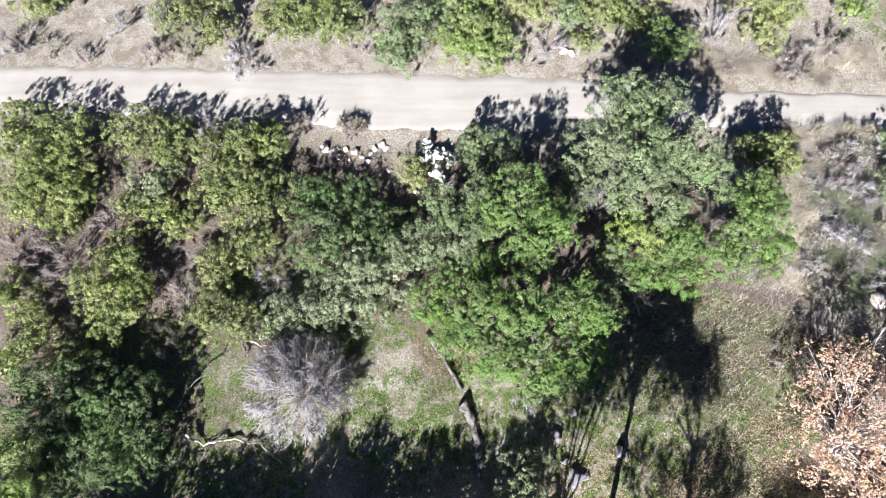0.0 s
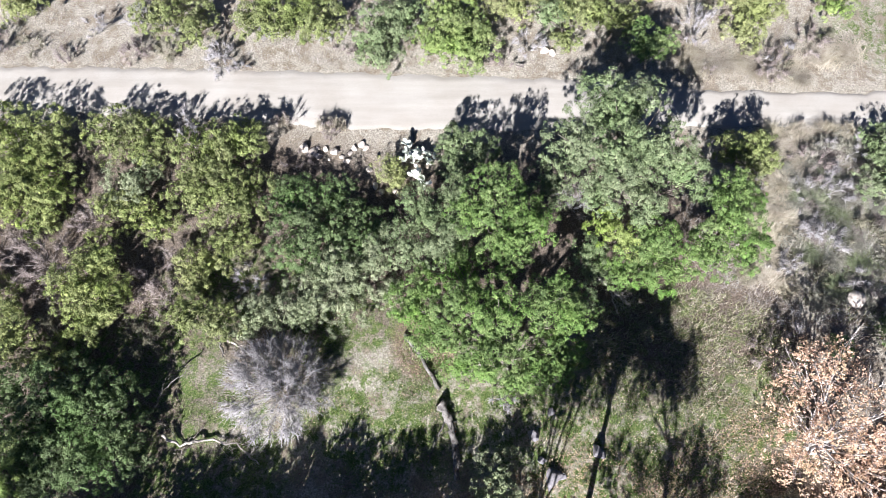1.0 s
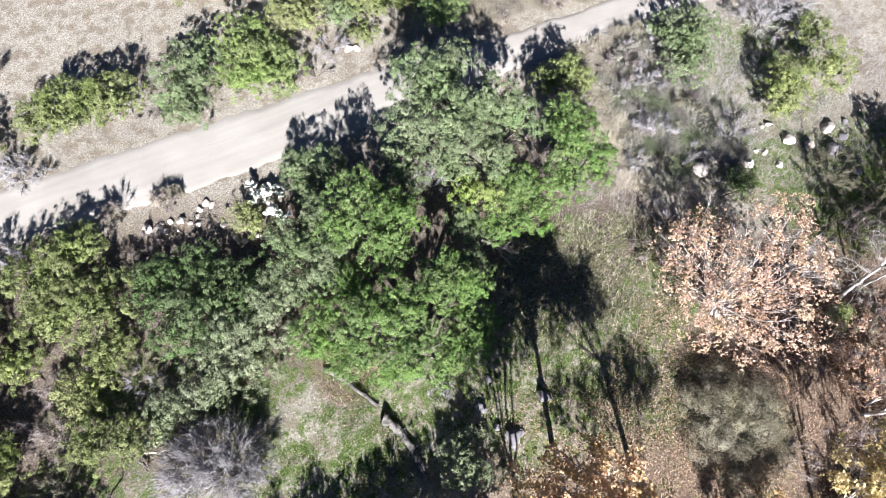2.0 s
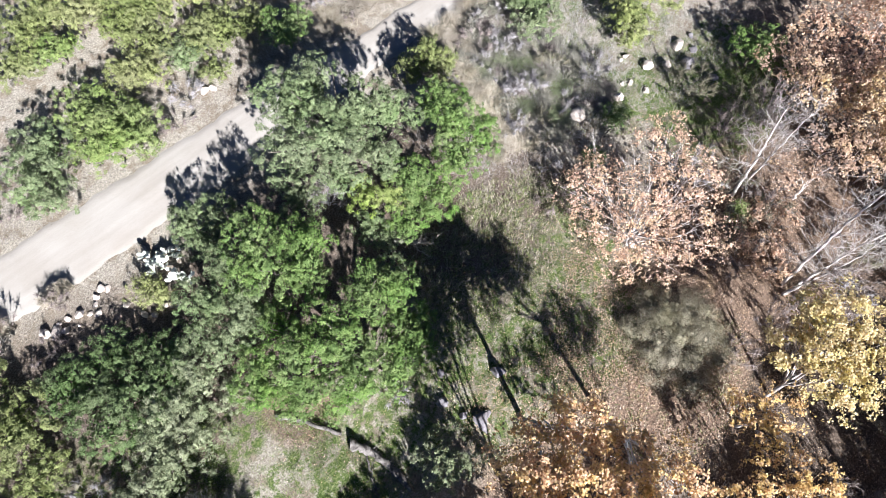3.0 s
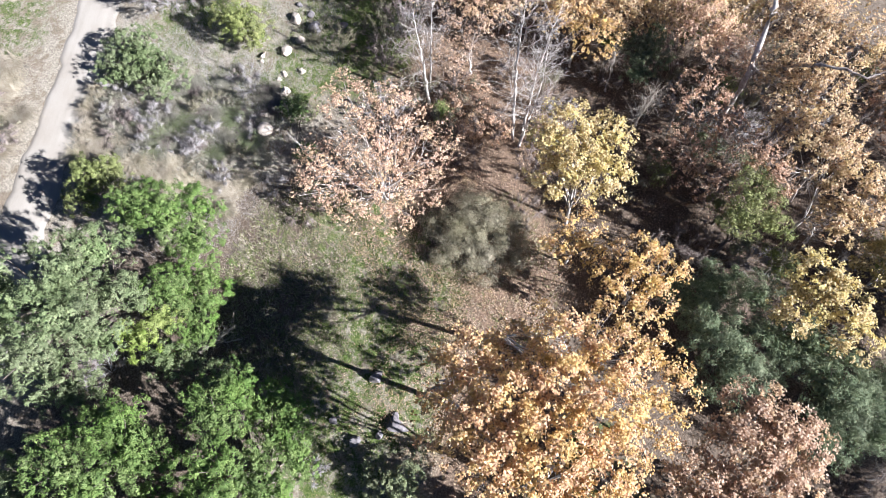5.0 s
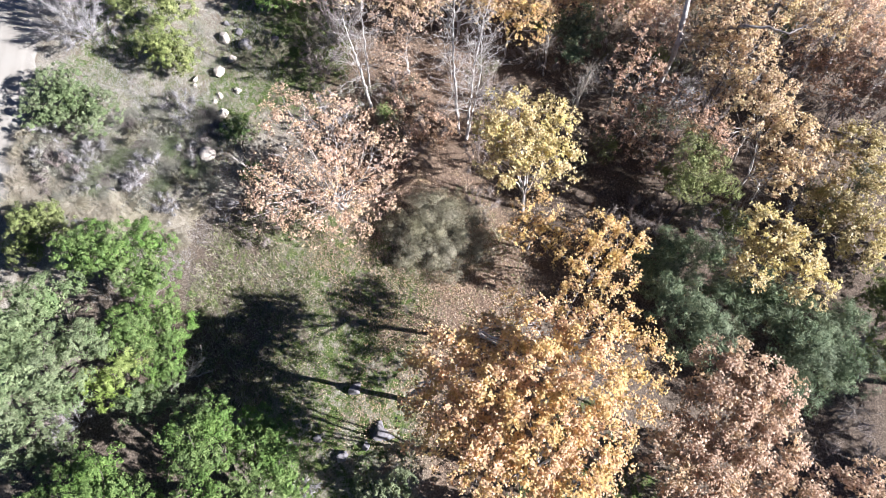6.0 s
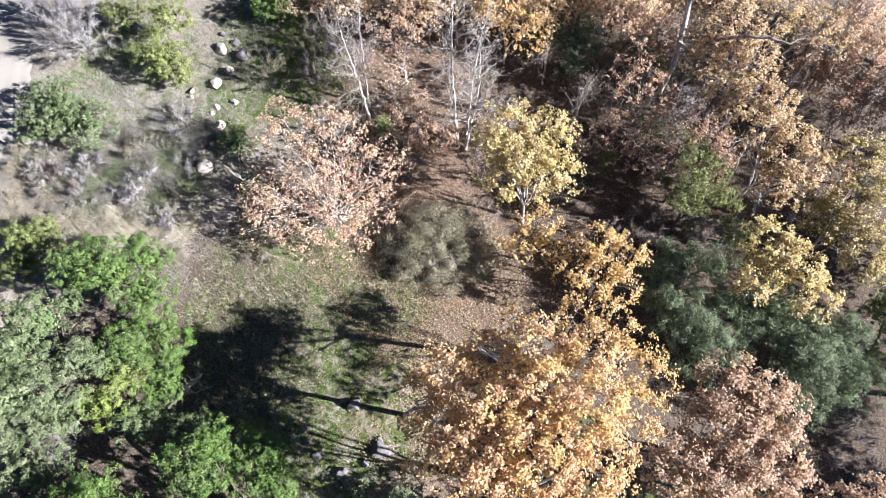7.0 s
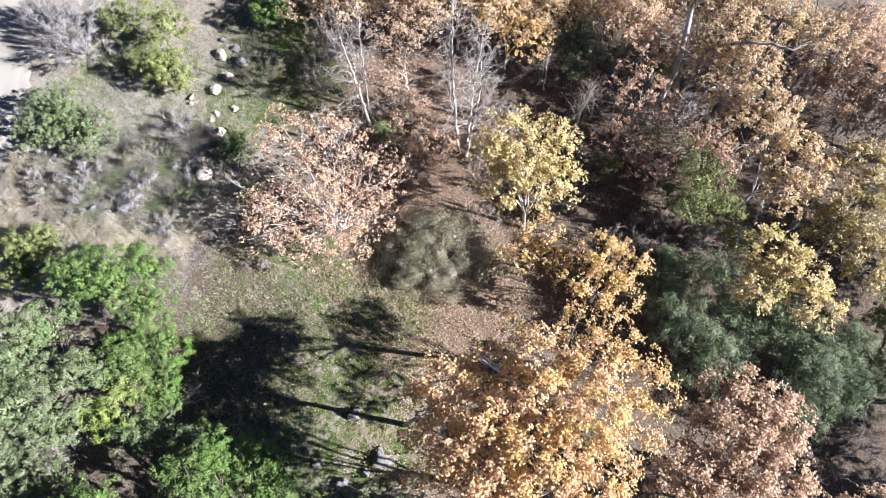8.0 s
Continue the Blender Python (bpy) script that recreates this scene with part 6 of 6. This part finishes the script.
rock(10.39, 3.78, 1.19, GREY_ROCK, label="rounded grey boulder in the leafy meadow", tall=0.65)
rock(6.73, 4.68, 0.85, GREY_ROCK, label="grey stone half sunk in meadow grass")
rock(7.72, 2.23, 1.13, GREY_ROCK, label="grey stone half sunk in meadow grass")
rock(7.83, 6.04, 0.55, GREY_ROCK, label="grey stone half sunk in meadow grass")
rock(8.22, 2.38, 0.6, GREY_ROCK, label="grey stone half sunk in meadow grass")
rock(7.14, 3.31, 0.53, GREY_ROCK, label="grey stone half sunk in meadow grass")
rock(9.02, 32.2, 0.83, label="white rounded rock on the road bank", tall=0.8)
rock(9.63, 31.94, 0.53, label="white rounded rock on the road bank", tall=0.8)
rock(-8.35, 24.11, 0.82, label="pale broken rock on the eroded bank", tall=0.5)
rock(-7.81, 23.75, 0.91, label="pale broken rock on the eroded bank", tall=0.5)
rock(-7.31, 23.39, 0.73, label="pale broken rock on the eroded bank", tall=0.5)
rock(-6.87, 24.01, 0.46, label="pale broken rock on the eroded bank", tall=0.5)
rock(-6.18, 23.74, 0.78, label="pale broken rock on the eroded bank", tall=0.5)
rock(-5.72, 23.38, 0.46, label="pale broken rock on the eroded bank", tall=0.5)
rock(-4.88, 24.09, 0.46, label="pale broken rock on the eroded bank", tall=0.5)
rock(-4.33, 24.36, 0.64, label="pale broken rock on the eroded bank", tall=0.5)
rock(-4, 24.08, 0.55, label="pale broken rock on the eroded bank", tall=0.5)
rock(-5.14, 23.64, 0.41, label="pale broken rock on the eroded bank", tall=0.5)
rock(-7.43, 24.11, 0.37, label="pale broken rock on the eroded bank", tall=0.5)
rock(-3.29, 21.1, 0.63, label="pale broken rock on the eroded bank", tall=0.5)
rock(-2.81, 20.67, 0.53, label="pale broken rock on the eroded bank", tall=0.5)
rock(-1.53, 20.41, 0.8, label="pale broken rock on the eroded bank", tall=0.5)
rock(-1.92, 20.75, 0.45, label="pale broken rock on the eroded bank", tall=0.5)
rock(-6.51, 23.16, 0.41, label="pale broken rock on the eroded bank", tall=0.5)
rock(-3.71, 22.4, 0.54, label="pale broken rock on the eroded bank", tall=0.5)
rock(-5.31, 23.07, 0.54, label="pale broken rock on the eroded bank", tall=0.5)
rock(31.07, 11.97, 0.98, label="pale rock on the grassy slope", tall=0.75)
rock(34.79, 12.3, 0.9, label="pale rock on the grassy slope", tall=0.75)
rock(34.28, 14, 0.53, label="pale rock on the grassy slope", tall=0.75)
rock(32.98, 10.98, 0.53, label="pale rock on the grassy slope", tall=0.75)
rock(32.65, 12.16, 0.47, label="pale rock on the grassy slope", tall=0.75)
rock(32.64, 15.88, 0.41, label="pale rock on the grassy slope", tall=0.75)
rock(27.61, 12.86, 1.23, label="pale rock on the grassy slope", tall=0.75)
rock(28.78, 13.09, 0.79, label="pale rock on the grassy slope", tall=0.75)
rock(29.71, 11.7, 0.92, label="pale rock on the grassy slope", tall=0.75)
rock(35.94, 11.43, 0.73, label="pale rock on the grassy slope", tall=0.75)
rock(33.67, 13.97, 0.41, label="pale rock on the grassy slope", tall=0.75)
rock(34.86, 15.14, 0.48, label="pale rock on the grassy slope", tall=0.75)
rock(32.13, 15.54, 0.35, label="pale rock on the grassy slope", tall=0.75)
rock(32.18, 12.54, 0.41, label="pale rock on the grassy slope", tall=0.75)
rock(37.96, 12.01, 1.18, label="pale rock on the grassy slope")
rock(37.22, 10.42, 1.28, GREY_ROCK, label="grey stone among grass on the slope")
rock(38.62, 10.94, 0.69, GREY_ROCK, label="grey stone among grass on the slope")
rock(39.51, 11.92, 0.6, GREY_ROCK, label="grey stone among grass on the slope")
rock(37.77, 8.34, 0.69, GREY_ROCK, label="grey stone among grass on the slope")


def prickly_pear(x, y):
    """A clump of pale flattened pads stacked on one another."""
    root = thing("prickly_pear_cactus", "pale prickly pear cactus with flat oval pads", "cactus", x, y)
    bm = bmesh.new()
    bmesh.ops.create_uvsphere(bm, u_segments=10, v_segments=6, radius=0.5)
    for v in bm.verts:
        w = 1.0 + 0.25 * v.co.z
        v.co = Vector((v.co.x * 0.62 * w, v.co.y * 0.16, v.co.z + 0.5))
    me = bpy.data.meshes.new("pad")
    bm.to_mesh(me)
    bm.free()
    for p in me.polygons:
        p.use_smooth = True
    me.materials.append(CACTUS)
    joints = []
    for k in range(115):
        if k < 24:
            a = rng.uniform(0, 6.28)
            d = math.sqrt(rng.random())
            base = Vector((1.5 * d * math.cos(a), 0.8 * d * math.sin(a), 0.0))
            if k > 17:
                base = Vector((0.1 + 0.3 * rng.random(), -2.4 + 0.9 * rng.random(), 0.0))
            tilt = rng.choice((-1, 1)) * rng.uniform(20, 55), rng.uniform(-30, 30)
        else:
            base = joints[rng.integers(0, len(joints))]
            tilt = rng.choice((-1, 1)) * rng.uniform(35, 80), rng.uniform(-35, 35)
        m = Matrix.Translation(base) @ Euler((radians(tilt[0]), radians(tilt[1]), rng.uniform(0, 6.28))).to_matrix().to_4x4()
        L = rng.uniform(0.32, 0.52)
        pad = new("pad", me)
        pad.parent = root
        pad.matrix_local = m @ Matrix.Scale(L, 4)
        tip = m @ Vector((0, 0, L * 0.92))
        if tip.z < 0.85:
            joints.append(tip)
    return root


prickly_pear(-0.35, 23.45)


def tussock(x, y, r, h, material=STRAW, label="dry straw-coloured grass tussock on the bank", n=520):
    """A fountain of arching blades."""
    root = thing("grass_tussock", label, "grass tussock", x, y, group="dry grass tussocks")
    a = rng.uniform(0, 2 * np.pi) + rng.normal(0, 1.0, n)
    out = np.stack([np.cos(a), np.sin(a), np.zeros(n)], 1)
    L = (0.35 + 0.75 * rng.random(n))[:, None]
    foot = rng.normal(0, 0.28 * r, (n, 3)) * np.array([1, 1, 0])
    knee = foot + out * L * r * 0.45 + np.array([0, 0, 1]) * h * L * rng.uniform(0.5, 1, n)[:, None]
    tip = foot + out * L * r + np.array([0, 0, 1]) * h * (L * rng.uniform(0.1, 0.8, n)[:, None])
    side = np.cross(out, [0, 0, 1.0]) * 0.012
    V = np.stack([foot - side, foot + side, knee + side, tip, knee - side], 1).reshape(-1, 3)
    b = np.arange(n)[:, None] * 5
    Fq = np.concatenate([b + np.array([0, 1, 2]), b + np.array([0, 2, 4]), b + np.array([4, 2, 3])])
    tagged(part("tuft", np_mesh("tuft", V, Fq, material), root), kind="stuff")


tussock(23.75, 19.64, 1.33, 0.7)
tussock(22.63, 18.49, 1.32, 0.7)
tussock(23.13, 17.13, 1.18, 0.7)
tussock(24.28, 21.09, 1.18, 0.7)
tussock(22.19, 15.66, 1.18, 0.7)
tussock(22.48, 14.26, 1.13, 0.7)
tussock(26.18, 23.76, 1.26, 0.7)
tussock(28.42, 24.78, 1.22, 0.7)
tussock(24.57, 24.58, 1.17, 0.7)
tussock(23.98, 22.44, 1.03, 0.7)
tussock(21.67, 16.67, 0.88, 0.7)
tussock(21.09, 14.54, 0.88, 0.7)
tussock(23.25, 13.58, 0.9, 0.7)
tussock(26.07, 22.35, 0.9, 0.7)
tussock(26.07, 19.69, 1.51, 0.6, GREYG, "grey-green narrow-leaved clump on dry slope")
tussock(28.59, 14.74, 1.37, 0.6, GREYG, "grey-green narrow-leaved clump on dry slope")
tussock(27.54, 18.92, 1.23, 0.6, GREYG, "grey-green narrow-leaved clump on dry slope")
tussock(25.15, 16.2, 1.06, 0.6, GREYG, "grey-green narrow-leaved clump on dry slope")
tussock(27.88, 17.49, 1.08, 0.6, GREYG, "grey-green narrow-leaved clump on dry slope")
tussock(26.69, 13.54, 1.08, 0.6, GREYG, "grey-green narrow-leaved clump on dry slope")
tussock(27.28, 21.24, 1.14, 0.6, GREYG, "grey-green narrow-leaved clump on dry slope")
bank = np.random.default_rng(31)
for k in range(64):
    bx, by = bank.uniform(22.2, 31.5), bank.uniform(12.2, 25.0)
    if bx < 24.6:
        tussock(bx, by, bank.uniform(0.7, 1.2), bank.uniform(0.45, 0.75), n=300)
    elif k % 3:
        tussock(bx, by, bank.uniform(0.7, 1.25), bank.uniform(0.45, 0.75), SAGE, "grey-green narrow-leaved clump on dry slope", n=300)
    else:
        tussock(bx, by, bank.uniform(0.6, 1.1), bank.uniform(0.4, 0.7), BROWNTWIG, "brown withered weed clump on the dry slope", n=300)
tussock(19.62, 31.94, 1.69, 0.6)
tussock(21.17, 31.17, 1.68, 0.6)
tussock(22.84, 31.16, 1.67, 0.6)
tussock(24.78, 30.4, 1.58, 0.6)
tussock(26.95, 30.87, 1.67, 0.6)
tussock(29.49, 31.1, 1.67, 0.6)
tussock(31.68, 31.58, 1.68, 0.6)
tussock(19.85, 30.69, 1.25, 0.6)
tussock(27.52, 29.64, 1.24, 0.6)
tussock(-6.45, 25.81, 0.57, 0.9, STRAW, "dry brown bunchgrass at the road edge")
tussock(-5.84, 25.71, 0.48, 0.9, STRAW, "dry brown bunchgrass at the road edge")
tussock(-10.12, 26.02, 0.57, 0.9, STRAW, "dry brown bunchgrass at the road edge")
tussock(28.28, 25.0, 0.64, 0.9, STRAW, "dry brown bunchgrass at the road edge")
tussock(29.86, 24.9, 0.64, 0.9, STRAW, "dry brown bunchgrass at the road edge")
tussock(26.23, 24.9, 0.72, 0.9, STRAW, "dry brown bunchgrass at the road edge")
tussock(-7.14, 25.81, 0.49, 0.9, STRAW, "dry brown bunchgrass at the road edge")


def scatter(n, x, y, rx, ry):
    """Points in an ellipse, thinned by patches."""
    a, d = rng.uniform(0, 2 * np.pi, n), np.sqrt(rng.random(n))
    px, py = x + rx * d * np.cos(a), y + ry * d * np.sin(a)
    patch = np.sin(px * 1.1 + np.sin(py * 0.8) * 2) * np.cos(py * 1.3 + np.sin(px * 0.6)) + rng.normal(0, 0.5, n)
    keep = patch > -0.35
    return px[keep], py[keep]


def on_road(px, py):
    return (py > 25.6 - np.clip(px + 5, -40, 0) * 0.055) & (py < 30.2 - np.clip(px + 8, -40, 0) * 0.04 - np.clip(px - 9, 0, 8) * 0.19)


def blades(name, label, category, material, patches, h0, h1, width):
    """Short grass: many thin leaning triangles."""
    xs, ys = zip(*[scatter(*p) for p in patches])
    px, py = np.concatenate(xs), np.concatenate(ys)
    ok = ~on_road(px, py)
    px, py = px[ok], py[ok]
    n = len(px)
    a = rng.uniform(0, 2 * np.pi, n)
    h = rng.uniform(h0, h1, n)
    foot = np.stack([px, py, gz(px, py) - 0.12], 1)
    lean = np.stack([np.cos(a), np.sin(a), np.zeros(n)], 1)
    tip = foot + lean * (h * rng.uniform(0.3, 1.5, n))[:, None] + np.array([0, 0, 1]) * (h * rng.uniform(0.35, 0.85, n) + 0.12)[:, None]
    side = np.stack([-np.sin(a), np.cos(a), np.zeros(n)], 1) * width
    V = np.stack([foot - side, foot + side, tip], 1).reshape(-1, 3)
    ob = new(name, np_mesh(name, V, np.arange(3 * n).reshape(n, 3), material))
    tagged(ob, label, category, kind="stuff")


def fallen(patches):
    """Fallen leaves that lie on the ground."""
    xs, ys = zip(*[scatter(*p) for p in patches])
    px, py = np.concatenate(xs), np.concatenate(ys)
    n = len(px)
    pos = np.stack([px, py, gz(px, py) + rng.uniform(0.04, 0.16, n)], 1)
    V, Fq = leaf_quads(pos, unit(rng.normal(0, 0.35, (n, 3)) + np.array([0, 0, 1.0])), 0.075, 0.7)
    tagged(new("fallen_leaves", np_mesh("fallen_leaves", V, Fq, LITTER)), "fallen tan and yellow sycamore leaves on the grass", "fallen leaves", kind="stuff")


blades("meadow_grass", "short bright green grass in the meadow", "grass", BLADE,
       [(20000, -2.5, 5.5, 7, 5.5), (7000, 40, 33, 12, 4), (6000, -15, 10, 8, 4), (4000, -5, 11.5, 4, 2), (12000, -12, 2.5, 6, 5), (12000, 15.5, 3, 5, 4.5), (9000, 36, 6.5, 5, 4), (5000, 32, 11.5, 4, 3), (9000, 5, 6, 6, 4), (7000, 11, 6, 6, 4), (2500, 17, 8, 7, 4), (8000, 11, 1, 5, 4), (4000, 20, 6, 4, 3), (7000, 40, 7.5, 5, 5)], 0.08, 0.26, 0.02)
blades("tall_weeds", "green weed clumps in the meadow", "weeds", GREEN2,
       [(5000, -3, 6, 9, 6), (3000, -12, 3, 6, 5), (4000, 15, 8, 8, 6), (4000, 35, 8, 6, 5), (3000, 33, 18, 8, 6)], 0.2, 0.5, 0.025)
blades("dry_grass", "dry pale grass on the open bank", "grass", STRAW,
       [(20000, -20, 34, 20, 4), (18000, 8, 34, 20, 5), (9000, 26, 33, 14, 5), (18000, 27, 20, 10, 6), (16000, 36, 17, 10, 9), (14000, 16, 10, 8, 5), (12000, -8, 14, 14, 6), (9000, -20, 16, 14, 9), (2500, 20, 9, 8, 6), (3000, -3, 25, 12, 0.8), (5000, 11, 5, 9, 6), (8000, -3, 5, 10, 7)], 0.08, 0.3, 0.011)
blades("dead_weeds", "grey-brown dead weeds on the slope", "weeds", BROWNTWIG,
       [(9000, -20, 34, 20, 4), (9000, 8, 34, 20, 5), (9000, 26, 33, 14, 5), (6000, 27, 19, 10, 7), (5000, 36, 17, 10, 9), (12000, -8, 14, 14, 6), (14000, -20, 14, 14, 10), (14000, 19, 9, 9, 5), (9000, 30, -6, 13, 12), (12000, 30, -28, 22, 18)], 0.15, 0.6, 0.011)
blades("grey_weeds", "silvery dead weed stalks on the slope", "weeds", SILVER,
       [(20000, 27, 18, 10, 7), (20000, 36, 17, 10, 9), (5000, 10, 33, 24, 4), (5000, -20, 34, 20, 4)], 0.2, 0.7, 0.012)
fallen([(6000, 12, -2.5, 5, 5), (14000, 13, -6, 9, 7), (6000, 16, 3, 10, 8), (11000, 20, 1, 6, 6), (5000, 10, 0, 5, 4), (3500, 2, 3, 10, 7), (20000, 21, -2, 9, 8), (9000, 30, -3, 9, 7), (7000, 26, -14, 10, 7), (9000, 26, -28, 20, 12)])
blades("meadow_straw", "pale straw tufts between the oaks and sycamores", "grass", STRAW,
       [(9000, 17, 9.5, 7, 4), (4000, 18, -4, 6, 4), (4000, 18, 3, 5.5, 4.5)], 0.15, 0.4, 0.03)
blades("meadow_weeds", "low olive weeds between the oaks and sycamores", "weeds", OLIVE,
       [(8000, 17, 9.5, 7, 4), (3000, 18, -4, 6, 4), (5000, 18, 3, 5.5, 4.5), (4000, 27, 18, 6, 7)], 0.15, 0.4, 0.035)
